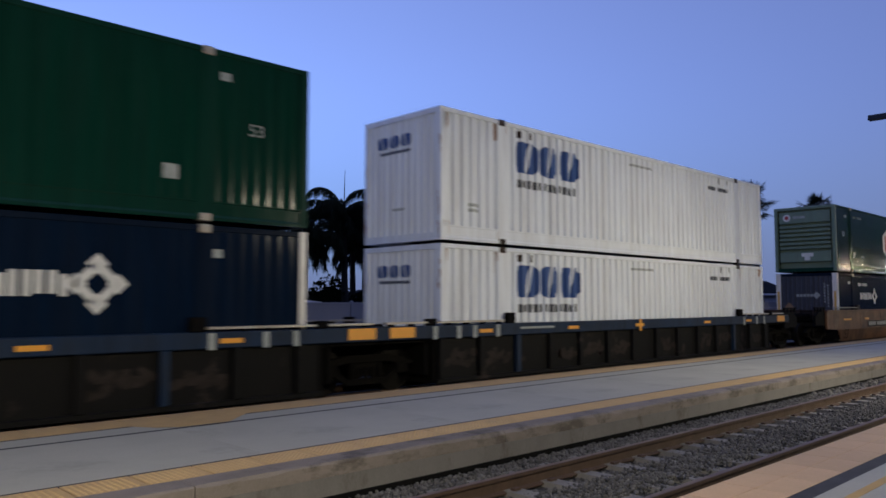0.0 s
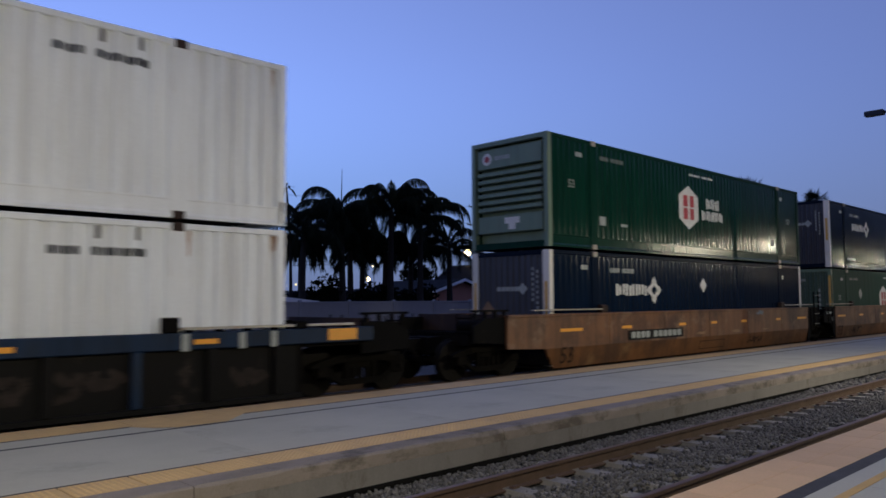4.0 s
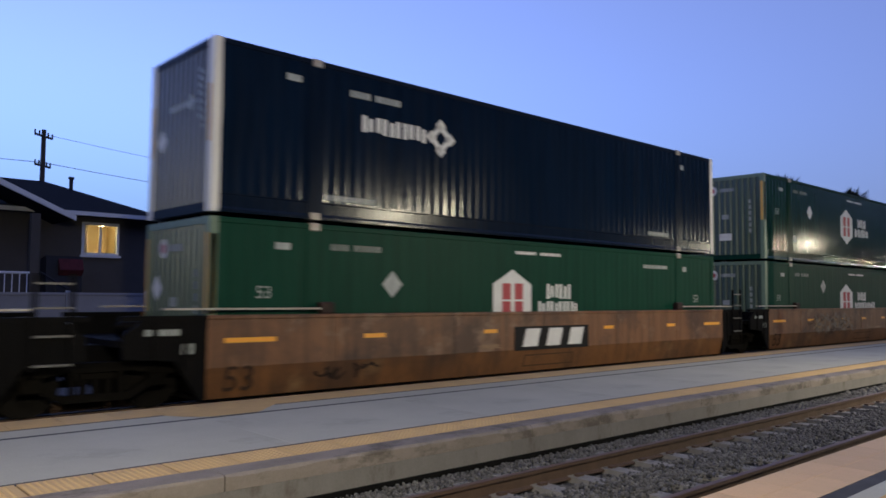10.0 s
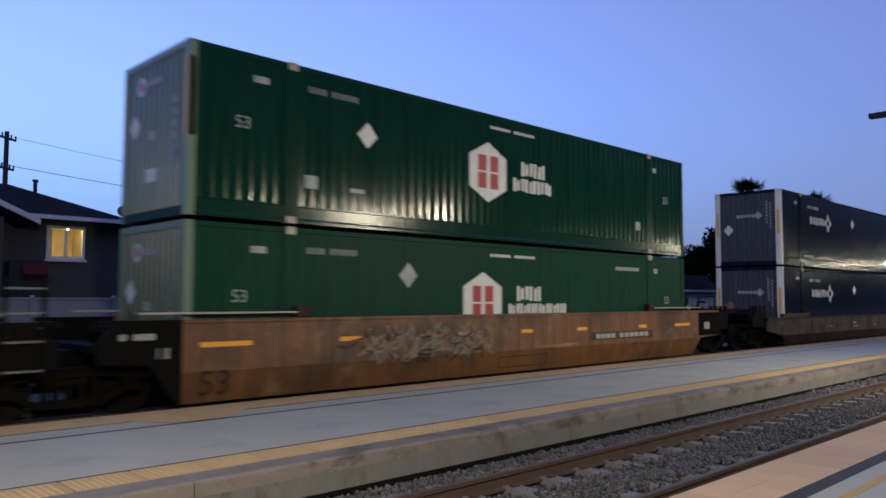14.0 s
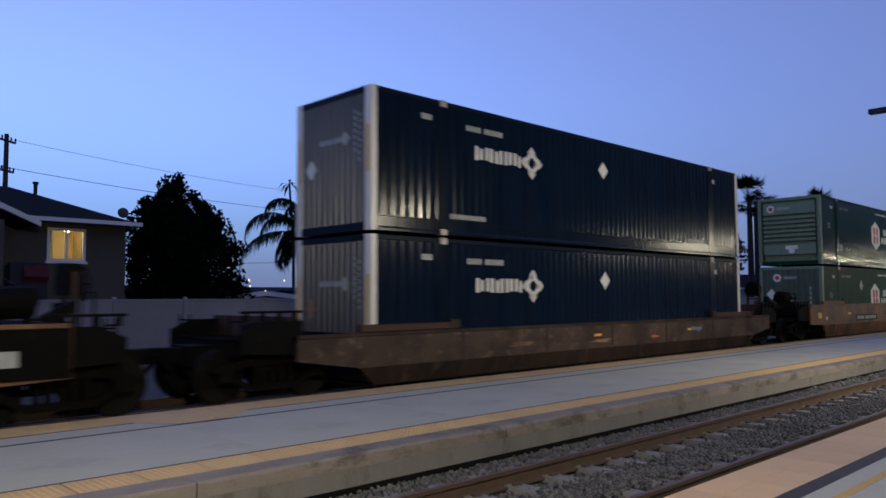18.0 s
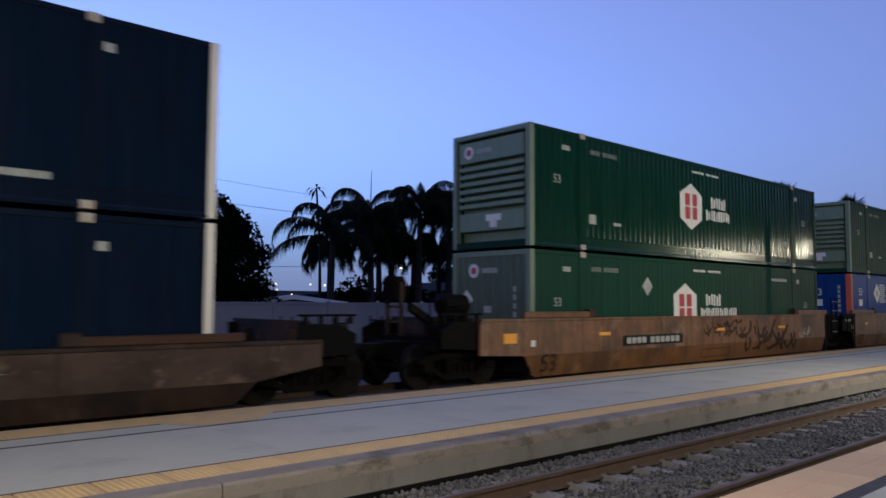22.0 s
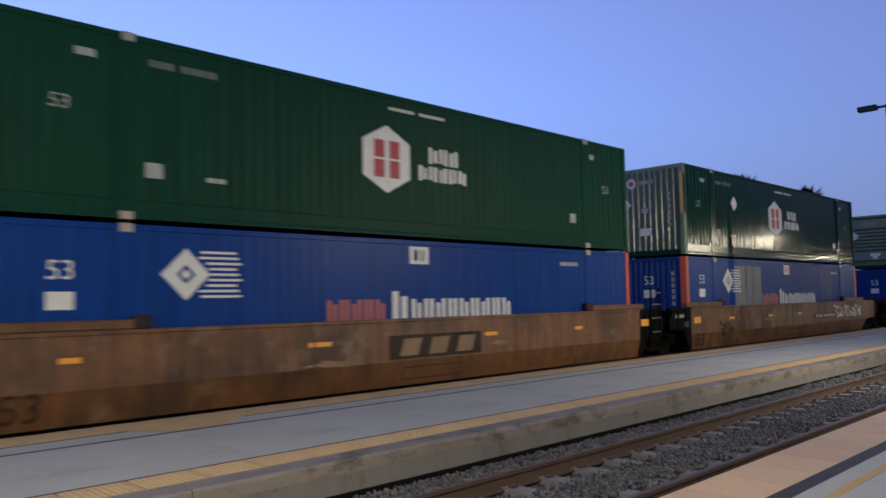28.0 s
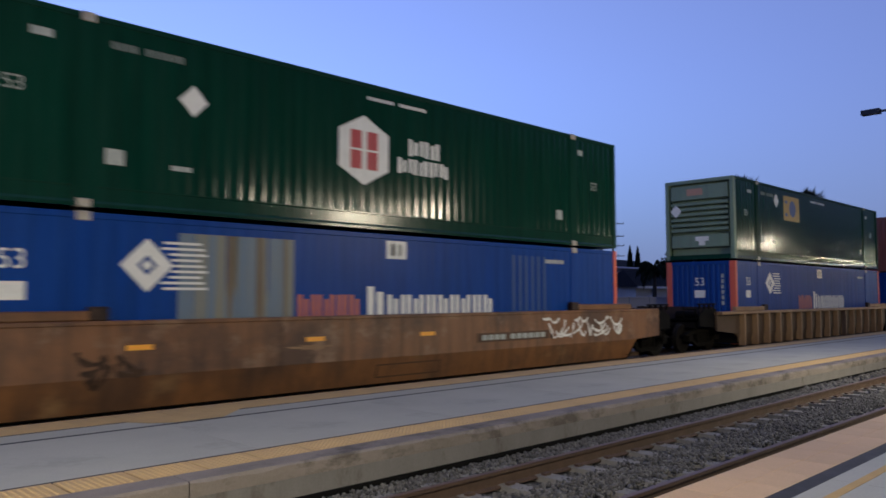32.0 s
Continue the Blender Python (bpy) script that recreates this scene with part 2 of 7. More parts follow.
mark_red = surface("red_marking", (0.36, 0.03, 0.045), 0.5, 0, (0.28, 0.04, 0.05), 4, 0.5, 40, 0.0)
panel_smear = surface("pale_panel_smear", (0.030, 0.023, 0.021), 0.7, 0, (0.014, 0.011, 0.009), 7, 0.9, 60, 0.1, spec=0.15)
rust_run = surface("rust_run", (0.26, 0.12, 0.065), 0.7, 0, (0.55, 0.45, 0.38), 3, 1.0, 40, 0.0, (3, 3, 0.4))
mark_blue = surface("blue_marking", (0.015, 0.06, 0.22), 0.5, 0, (0.03, 0.08, 0.21), 4, 0.5, 40, 0.0)
mark_black = surface("black_marking", (0.012, 0.012, 0.013), 0.6, 0, None, 4, 0.5, 40, 0.0, spec=0.15)
faint_black = surface("worn_black_spray", (0.030, 0.019, 0.014), 0.7, 0, (0.065, 0.036, 0.022), 5, 0.8, 40, 0.0, spec=0.2)
spray_grey = surface("worn_silver_spray", (0.20, 0.185, 0.17), 0.6, 0, (0.11, 0.075, 0.055), 5, 0.8, 40, 0.0)
mark_dark = surface("dark_marking", (0.05, 0.055, 0.065), 0.5, 0, None, 4, 0.5, 40, 0.0)
mark_orange = surface("orange_red_marking", (0.42, 0.10, 0.06), 0.5, 0, (0.3, 0.08, 0.06), 4, 0.5, 40, 0.0)
mark_peach = surface("faded_orange_marking", (0.42, 0.22, 0.15), 0.5, 0, (0.3, 0.2, 0.15), 5, 0.7, 40, 0.0)
mark_yellow = surface("yellow_marking", (0.62, 0.36, 0.08), 0.5, 0, (0.5, 0.3, 0.1), 4, 0.5, 40, 0.0)
mark_gold = surface("gold_sign_paint", (0.40, 0.25, 0.06), 0.5, 0, (0.3, 0.2, 0.08), 4, 0.5, 40, 0.0)
steel_galv = surface("galvanised_casting", (0.42, 0.41, 0.38), 0.5, 0.3, (0.3, 0.22, 0.15), 6, 0.7, 60, 0.1)
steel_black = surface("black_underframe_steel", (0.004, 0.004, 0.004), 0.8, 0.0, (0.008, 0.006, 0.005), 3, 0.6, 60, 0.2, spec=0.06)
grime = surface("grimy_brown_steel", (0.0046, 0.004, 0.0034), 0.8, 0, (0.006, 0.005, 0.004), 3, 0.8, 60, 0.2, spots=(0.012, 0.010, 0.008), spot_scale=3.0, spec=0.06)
rust_seam = surface("dark_weld_seam", (0.070, 0.033, 0.016), 0.7, 0, (0.045, 0.022, 0.012), 2.0, 0.8, 50, 0.1)
# platform light below and sky sheen above are put into these two browns
rust_low_lit = surface("platform_lit_brown_paint", (0.165, 0.071, 0.026), 0.5, 0, (0.072, 0.034, 0.017), 0.9, 0.9, 50, 0.15, (0.7, 1, 0.8), spots=(0.20, 0.11, 0.05), spot_scale=1.4, spot_edge=(0.56, 0.7), streak=0.4, ramp_edge=(0.44, 0.62))
rust_well = surface("brown_car_paint", (0.172, 0.077, 0.034), 0.55, 0, (0.062, 0.032, 0.022), 0.8, 0.9, 50, 0.15, (0.7, 1, 0.8), spots=(0.22, 0.135, 0.085), spot_scale=1.9, spot_edge=(0.54, 0.66), streak=0.45, ramp_edge=(0.46, 0.62))
rust_dark = surface("dark_brown_paint", (0.034, 0.018, 0.013), 0.65, 0, (0.010, 0.0065, 0.0055), 0.9, 0.9, 50, 0.15, (1, 1, 0.6), spots=(0.075, 0.044, 0.03), spot_scale=1.9, spot_edge=(0.55, 0.68), spec=0.3, streak=0.45, ramp_edge=(0.45, 0.62))
mottle_brown = surface("speckled_brown_paint", (0.055, 0.033, 0.025), 0.65, 0, (0.024, 0.014, 0.011), 1.1, 0.9, 50, 0.2, (0.8, 1, 1), spots=(0.115, 0.08, 0.064), spot_scale=3.2, spot_edge=(0.56, 0.68), spec=0.3, ramp_edge=(0.45, 0.6))
sill_brown = surface("reddish_sill_paint", (0.052, 0.022, 0.012), 0.6, 0, (0.03, 0.013, 0.008), 1.2, 0.8, 50, 0.15, (0.6, 1, 1), spec=0.3)
tan_well = surface("tan_brown_paint", (0.255, 0.16, 0.088), 0.6, 0, (0.16, 0.09, 0.05), 1.4, 0.8, 50, 0.15, (1, 1, 0.6))
# shade between the side ribs is put into this darker copy of tan
tan_recess_shade = surface("shaded_brown_panel", (0.075, 0.045, 0.026), 0.7, 0, (0.045, 0.027, 0.017), 1.4, 0.8, 50, 0.15, (1, 1, 0.6))
navy_chord = surface("navy_chord_paint", (0.009, 0.025, 0.062), 0.55, 0, (0.018, 0.025, 0.038), 1.5, 0.8, 50, 0.1, spec=0.2, streak=0.4)
dark_panel = surface("near_black_side_panel", (0.0045, 0.0045, 0.0045), 0.7, 0, (0.008, 0.0072, 0.0068), 1.2, 0.9, 50, 0.2, spots=(0.055, 0.041, 0.036), spot_scale=1.3, spot_edge=(0.58, 0.72), spec=0.15)
reflector = surface("yellow_reflector", (0.82, 0.37, 0.06), 0.35, 0, (0.7, 0.32, 0.04), 6, 0.5, 60, 0.0)
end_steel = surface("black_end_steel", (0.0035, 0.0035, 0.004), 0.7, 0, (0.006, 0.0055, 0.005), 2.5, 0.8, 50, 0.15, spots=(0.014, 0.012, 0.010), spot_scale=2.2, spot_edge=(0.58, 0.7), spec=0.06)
rung_steel = surface("worn_rung_steel", (0.16, 0.155, 0.15), 0.5, 0.3, (0.06, 0.055, 0.05), 4, 0.6, 60, 0.1)
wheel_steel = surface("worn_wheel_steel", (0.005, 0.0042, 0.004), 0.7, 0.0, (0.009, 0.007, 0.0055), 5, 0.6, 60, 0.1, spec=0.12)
rail_rust = surface("rail_rust", (0.075, 0.042, 0.027), 0.75, 0.0, (0.045, 0.027, 0.018), 4, 0.7, 60, 0.3)
rail_head_steel = surface("polished_rail_head", (0.15, 0.095, 0.068), 0.5, 0.4, (0.09, 0.06, 0.045), 3, 0.5, 80, 0.05, (0.2, 1, 1))
tie_concrete = surface("tie_concrete", (0.19, 0.178, 0.162), 0.85, 0, (0.11, 0.10, 0.09), 3, 0.6, 60, 0.4, vary=0.1)
ballast_stone = surface("ballast_stone", (0.108, 0.103, 0.098), 0.85, 0, (0.046, 0.043, 0.041), 1.0, 0.7, 40, 0.3, vary=0.6, island=True)
ballast_bed = surface("ballast_bed", (0.05, 0.048, 0.045), 0.9, 0, (0.03, 0.028, 0.025), 5, 0.8, 40, 0.6)
plat_concrete = surface("platform_concrete", (0.42, 0.41, 0.35), 0.8, 0, (0.355, 0.345, 0.295), 0.9, 0.6, 45, 0.15, spots=(0.30, 0.29, 0.255), spot_scale=0.7, spot_edge=(0.56, 0.7))
cope_concrete = surface("worn_coping_concrete", (0.240, 0.205, 0.184), 0.85, 0, (0.165, 0.142, 0.12), 1.5, 0.9, 45, 0.5, (0.7, 1, 1.4), spots=(0.10, 0.085, 0.072), spot_scale=1.8, spot_edge=(0.50, 0.62))
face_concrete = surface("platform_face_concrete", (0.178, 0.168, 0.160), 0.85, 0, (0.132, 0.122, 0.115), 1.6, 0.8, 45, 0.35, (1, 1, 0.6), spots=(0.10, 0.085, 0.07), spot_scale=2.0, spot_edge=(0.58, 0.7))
tactile = surface("yellow_tactile_tile", (0.56, 0.375, 0.165), 0.7, 0, (0.44, 0.305, 0.16), 1.8, 0.7, 50, 0.15, vary=0.06, spots=(0.28, 0.21, 0.13), spot_scale=1.5, spot_edge=(0.6, 0.75))
tactile_near = surface("buff_tactile_tile", (0.64, 0.42, 0.235), 0.7, 0, (0.52, 0.345, 0.20), 1.1, 0.8, 50, 0.2, vary=0.06, spots=(0.47, 0.34, 0.22), spot_scale=1.3, spot_edge=(0.54, 0.68))
gap_shade_black = surface("shadow_gap_black", (0.008, 0.008, 0.008), 0.9, 0, None, 3, 0.5, 60, 0.1, spec=0.05)
joint_dark = surface("dark_joint_strip", (0.035, 0.035, 0.04), 0.8, 0, None, 3, 0.5, 60, 0.1)
line_yellow = surface("yellow_line_paint", (0.55, 0.34, 0.10), 0.7, 0, (0.4, 0.28, 0.12), 4, 0.6, 60, 0.1)
dirt = surface("dry_ground", (0.10, 0.085, 0.07), 0.95, 0, (0.06, 0.055, 0.045), 0.3, 0.8, 10, 0.3)
fence_vinyl = surface("pale_vinyl_fence", (0.27, 0.265, 0.28), 0.6, 0, (0.20, 0.195, 0.21), 0.6, 0.6, 30, 0.05, vary=0.05)
stucco = surface("grey_brown_stucco", (0.085, 0.075, 0.066), 0.9, 0, (0.065, 0.058, 0.05), 0.8, 0.6, 60, 0.4)
stucco_pink = surface("terracotta_stucco", (0.42, 0.19, 0.13), 0.9, 0, (0.34, 0.16, 0.115), 0.8, 0.6, 60, 0.3)
stucco_pale = surface("pale_stucco", (0.42, 0.43, 0.47), 0.9, 0, (0.34, 0.35, 0.38), 0.8, 0.6, 60, 0.3)
shingle = surface("dark_roof_shingle", (0.008, 0.009, 0.013), 0.95, 0, (0.014, 0.014, 0.017), 2, 0.7, 40, 0.4, vary=0.2, spec=0.08)
trim_white = surface("white_trim", (0.78, 0.78, 0.77), 0.6, 0, (0.66, 0.66, 0.65), 2, 0.5, 40, 0.05)
room_paint = surface("warm_room_wall", (0.60, 0.50, 0.33), 0.8, 0, (0.42, 0.32, 0.18), 2, 0.5, 30, 0.05)
curtain_cloth = surface("curtain_cloth", (0.6, 0.5, 0.35), 0.9, 0, None, 3, 0.4, 30, 0.1)
pole_wood = surface("dark_pole_wood", (0.05, 0.04, 0.032), 0.9, 0, (0.03, 0.025, 0.02), 3, 0.6, 60, 0.3, (1, 1, 0.1))
wire_black = surface("black_wire", (0.02, 0.02, 0.022), 0.7, 0, None, 3, 0.3, 30, 0.0)
metal_dark = surface("dark_pole_metal", (0.02, 0.022, 0.03), 0.5, 0.4, None, 3, 0.4, 60, 0.05)
dish_grey = surface("grey_dish", (0.11, 0.12, 0.14), 0.6, 0, None, 3, 0.4, 30, 0.0)
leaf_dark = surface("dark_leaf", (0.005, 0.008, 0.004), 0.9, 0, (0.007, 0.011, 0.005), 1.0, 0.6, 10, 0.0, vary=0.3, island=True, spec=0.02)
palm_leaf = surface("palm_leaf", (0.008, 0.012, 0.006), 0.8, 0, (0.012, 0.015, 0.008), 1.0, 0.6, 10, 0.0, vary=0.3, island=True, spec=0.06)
bark = surface("palm_bark", (0.022, 0.018, 0.015), 0.9, 0, (0.012, 0.010, 0.008), 4, 0.7, 30, 0.5, (1, 1, 3))
hill_grey = surface("far_hill", (0.06, 0.065, 0.085), 1.0, 0, (0.05, 0.05, 0.07), 0.02, 0.6, 0.5, 0.0)
lamp_glow = glow("sodium_bulb", (1.0, 0.75, 0.45), 2.5)
far_glow = glow("far_town_light", (1.0, 0.78, 0.5), 0.25)
clear_glass = bpy.data.materials.new("window_glass")
clear_glass.use_nodes = True
_b = clear_glass.node_tree.nodes["Principled BSDF"]
_b.inputs["Base Color"].default_value = (0.95, 0.97, 1, 1)
_b.inputs["Roughness"].default_value = 0.03
_b.inputs["Transmission Weight"].default_value = 1.0
_b.inputs["IOR"].default_value = 1.45

# ---- ground, tracks and platforms ----
TRACK_NEAR = 4.56
TRACK_FAR = 12.86
g = Geo()
g.box(-2500, 2500, -2500, 2500, -3.0, -0.42)
solid("ground", g, dirt, "dry bare ground reaching to the horizon", "ground")
g = Geo()
g.prism_x([(3.0, -0.44), (6.4, -0.44), (6.4, -0.21), (5.9, -0.20), (3.3, -0.20), (3.0, -0.2)], -40, 260)
solid("track_bed", g, ballast_bed, "grey ballast bed under the near track", "track bed")
g = Geo()
g.prism_x([(10.8, -0.44), (16.6, -0.44), (15.2, -0.20), (10.8, -0.20)], -120, 320)
solid("track_bed_far", g, ballast_bed, "grey ballast bed under the train's track", "track bed")


def rail_ring(y, z=0.0):
    """Rail cross-section: foot, web, head."""
    return [(y - 0.07, z - 0.17), (y + 0.07, z - 0.17), (y + 0.07, z - 0.155), (y + 0.012, z - 0.14), (y + 0.012, z - 0.045),
            (y + 0.037, z - 0.035), (y + 0.037, z - 0.004), (y - 0.037, z - 0.004), (y - 0.037, z - 0.035), (y - 0.012, z - 0.045), (y - 0.012, z - 0.14), (y - 0.07, z - 0.155)]


for centre, far in ((TRACK_NEAR, 260), (TRACK_FAR, 320)):
    for side in (-0.7525, 0.7525):
        rail = thing("rail", "rusty steel rail with a worn bright head", "rail", "rails of the tracks")
        g = Geo()
        g.prism_x(rail_ring(centre + side), -60, far)
        part("rail_web", g, rail_rust, rail)
        g = Geo()
        g.box(-60, far, centre + side - 0.03, centre + side + 0.03, -0.003, 0.001)
        part("running_surface", g, rail_head_steel, rail, "polished running surface")

tie_geo = Geo()
tie_geo.prism_y([(-0.13, -0.30), (0.13, -0.30), (0.10, -0.140), (-0.10, -0.140)], -1.28, 1.28)
tie_mesh = tie_geo.mesh("railroad_tie", tie_concrete)
clip_geo = Geo()
for s in (-0.7525, 0.7525):
    for d in (-0.10, 0.10):
        clip_geo.box(-0.05, 0.05, s + d - 0.03, s + d + 0.03, -0.142, -0.115)
clip_mesh = clip_geo.mesh("rail_clip", rail_rust)
for i in range(125):
    ob = tagged(new("railroad_tie", tie_mesh), "pale concrete tie half sunk in ballast", "tie", "ties of the near track")
    ob.location = (-15.2 + i * 0.61, TRACK_NEAR, 0)
    tagged(part("rail_clip", clip_mesh, rail_rust, ob), kind="stuff")


def scatter_stones(name, x0, x1, y0, y1, step, size, seed, label):
    """Ballast stones as one heap, with the ties left clear."""
    rng = np.random.default_rng(seed)
    t = (1 + 5 ** 0.5) / 2
    ico = np.array([(-1, t, 0), (1, t, 0), (-1, -t, 0), (1, -t, 0), (0, -1, t), (0, 1, t), (0, -1, -t), (0, 1, -t), (t, 0, -1), (t, 0, 1), (-t, 0, -1), (-t, 0, 1)], float) / 1.9
    tri = np.array([(0, 11, 5), (0, 5, 1), (0, 1, 7), (0, 7, 10), (0, 10, 11), (1, 5, 9), (5, 11, 4), (11, 10, 2), (10, 7, 6), (7, 1, 8),
                    (3, 9, 4), (3, 4, 2), (3, 2, 6), (3, 6, 8), (3, 8, 9), (4, 9, 5), (2, 4, 11), (6, 2, 10), (8, 6, 7), (9, 8, 1)])
    xs, ys = np.meshgrid(np.arange(x0, x1, step), np.arange(y0, y1, step))
    n = xs.size
    x = xs.ravel() + rng.uniform(-step, step, n) * 0.6
    y = ys.ravel() + rng.uniform(-step, step, n) * 0.6
    on_tie = np.abs((x + 3.0 + 0.305) % 0.61 - 0.305) < 0.10
    off = np.abs(y - TRACK_NEAR) + rng.uniform(-0.12, 0.12, n)
    on_tie &= (off < 1.0) & (off > 0.30)
    keep = ~on_tie | (rng.random(n) < 0.10)
    near_rail = np.minimum(np.abs(y - TRACK_NEAR - 0.7525), np.abs(y - TRACK_NEAR + 0.7525)) < 0.085
    keep &= ~near_rail
    x, y, tie, off = x[keep], y[keep], on_tie[keep], off[keep]
    n = len(x)
    z = -0.19 - np.clip((np.abs(y - TRACK_NEAR) - 1.2) / 0.5, 0, 1) * 0.03 + rng.uniform(-0.012, 0.02, n)
    z += np.where(off < 0.30, 0.05, np.where(off < 1.0, -0.02, 0.03))
    z[tie] = -0.15
    s = size * rng.uniform(0.55, 1.25, (n, 1, 1)) * rng.uniform(0.6, 1.15, (n, 1, 3))
    a = rng.uniform(0, 6.28, (n, 3))
    ca, sa = np.cos(a), np.sin(a)
    v = (ico * rng.uniform(0.75, 1.2, (n, 12, 1))) * s
    v = np.stack([v[..., 0] * ca[:, :1] - v[..., 1] * sa[:, :1], v[..., 0] * sa[:, :1] + v[..., 1] * ca[:, :1], v[..., 2]], -1)
    v = np.stack([v[..., 0], v[..., 1] * ca[:, 1:2] - v[..., 2] * sa[:, 1:2], v[..., 1] * sa[:, 1:2] + v[..., 2] * ca[:, 1:2]], -1)
    v += np.stack([x, y, z], -1)[:, None, :]
    faces = (tri[None] + 12 * np.arange(n)[:, None, None]).reshape(-1)
    me = bpy.data.meshes.new(name)
    me.vertices.add(n * 12)
    me.vertices.foreach_set("co", v.reshape(-1))
    me.loops.add(n * 60)
    me.loops.foreach_set("vertex_index", faces)
    me.polygons.add(n * 20)
    me.polygons.foreach_set("loop_start", np.arange(0, n * 60, 3))
    me.polygons.foreach_set("loop_total", np.full(n * 20, 3))
    me.update(calc_edges=True)
    me.materials.append(ballast_stone)
    return tagged(new(name, me), label, "ballast", "", "stuff")


scatter_stones("ballast", 2.5, 17, 3.28, 6.275, 0.037, 0.0245, 3, "loose grey crushed-stone ballast between the ties")
scatter_stones("ballast_beyond", 17, 60, 3.28, 6.275, 0.085, 0.055, 4, "loose grey crushed-stone ballast farther along the track")

scatter_stones("ballast_behind", -14, 2.5, 3.28, 6.275, 0.085, 0.055, 6, "loose grey crushed-stone ballast beside the side platform")

# island platform
g = Geo()
g.box(-60, 160, 6.36, 10.60, -0.5, 0.17)
solid("island_platform", g, plat_concrete, "grey concrete island platform between the tracks", "platform")
slab = Geo()
slab.box(0.002, 3.048, 7.19, 9.34, 0.168, 0.20)
slab_mesh = slab.mesh("slab", plat_concrete)
island = bpy.data.objects["island_platform"]
for i in range(44):
    ob = part("slab", slab_mesh, plat_concrete, island)
    ob.location = (-20 + i * 3.05, 0, 0)
strip = Geo()
strip.box(0, 3.04, 9.43, 9.89, 0.168, 0.199)
strip_mesh = strip.mesh("slab", plat_concrete)
for i in range(44):
    ob = part("slab", strip_mesh, plat_concrete, island)
    ob.location = (-20 + i * 3.05, 0, 0)
g = Geo()
g.box(-60, 160, 9.34, 9.43, 0.168, 0.199)
g.box(-60, 160, 7.12, 7.19, 0.168, 0.199)
g.box(-60, 160, 9.89, 9.93, 0.168, 0.2015)
solid("trim_joint", g, joint_dark, "dark joint strips along the platform paving", "joint")
# yellow patches where the far tile edge bulges into the strip
g = Geo()
g.poly([(4.05, 9.93, 0.2035), (4.25, 9.62, 0.2035), (4.5, 9.44, 0.2035), (5.2, 9.42, 0.2035), (5.45, 9.66, 0.2035), (5.75, 9.93, 0.2035)])
solid("trim_patch", g, tactile, "yellow paint patch spilling over the platform strip", "paint patch")

tile = Geo()
tile.box(0.009, 0.601, 0, 0.47, 0.17, 0.203, 0.003)
tile_mesh = tile.mesh("tactile_tile", tactile)
fartile = Geo()
fartile.box(0.003, 0.607, 0, 0.68, 0.17, 0.203, 0.003)
fartile_mesh = fartile.mesh("tactile_tile", tactile)
tiles_edge = tagged(new("tactile_edge"), "row of worn yellow tactile tiles along the platform edge", "tactile paving", "", "structure")
tiles_far = tagged(new("tactile_edge_far"), "row of worn yellow tactile tiles beside the train", "tactile paving", "", "structure")
for i in range(140):
    ob = part("tactile_tile", tile_mesh, tactile, tiles_edge)
    ob.location = (-5.01 + i * 0.61, 6.66, 0)
    ob = part("tactile_tile", fartile_mesh, tactile, tiles_far)
    ob.location = (-5.01 + i * 0.61, 9.93, 0)
# truncated domes on the near tiles
nx, ny = 420, 7
dv, df = [], []
for i in range(nx):
    for j in range(ny):
        cx, cy = 1.0 + i * 0.061, 6.70 + j * 0.062
        if (cx + 5.01) % 0.61 < 0.03 or (cx + 5.01) % 0.61 > 0.58:
            continue
        n = len(dv)
        for k in range(6):
            a = math.pi * k / 3
            dv.append((cx + 0.021 * math.cos(a), cy + 0.021 * math.sin(a), 0.202))
        for k in range(6):
            a = math.pi * k / 3
            dv.append((cx + 0.014 * math.cos(a), cy + 0.014 * math.sin(a), 0.209))
        for k in range(6):
            df.append((n + k, n + (k + 1) % 6, n + 6 + (k + 1) % 6, n + 6 + k))
        df.append(tuple(n + 6 + k for k in range(6)))
g = Geo()
g.v, g.f = dv, df
ob = part("tile_domes", g, tactile, tiles_edge, "small truncated domes on the tiles")
tagged(ob, kind="stuff")

# coping blocks with chipped front edges, and the face below
rng = random.Random(5)
for i in range(28):
    x0 = -9.12 + i * 4.1
    x1 = x0 + 4.088
    n = 41
    g = Geo()
    rows = []
    for k in range(n):
        x = x0 + (x1 - x0) * k / (n - 1)
        c = 0.012 + max(0, noise.noise((x * 2.3, 1.7, 0.0))) * 0.05 + rng.random() * 0.008
        d = max(0, noise.noise((x * 3.1, 7.7, 0.0))) * 0.03
        rows.append([(x, 6.66, 0.202), (x, 6.33 + c, 0.202), (x, 6.325 + d * 0.5, 0.202 - c * 0.9 - d), (x, 6.325, 0.06), (x, 6.66, 0.06)])
    for k in range(n):
        g.v.extend(rows[k])
    for k in range(n - 1):
        for j in range(4):
            a = k * 5 + j
            g.f.append((a, a + 1, a + 6, a + 5))
    g.f.append((0, 1, 2, 3, 4))
    g.f.append(tuple((n - 1) * 5 + j for j in (4, 3, 2, 1, 0)))
    ob = part("coping_block", g, cope_concrete, island, "chipped, stained coping block")
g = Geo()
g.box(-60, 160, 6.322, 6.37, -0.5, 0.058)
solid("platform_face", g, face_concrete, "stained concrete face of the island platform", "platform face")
# thin black box stands for the shadow gap between face and ballast
g = Geo()
g.box(-60, 160, 6.285, 6.320, -0.24, -0.128)
solid("trim_face_joint", g, gap_shade_black, "black strip standing for the shadow gap at the foot of the platform face", "joint")
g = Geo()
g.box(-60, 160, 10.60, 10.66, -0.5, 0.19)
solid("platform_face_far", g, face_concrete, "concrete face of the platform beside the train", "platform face")

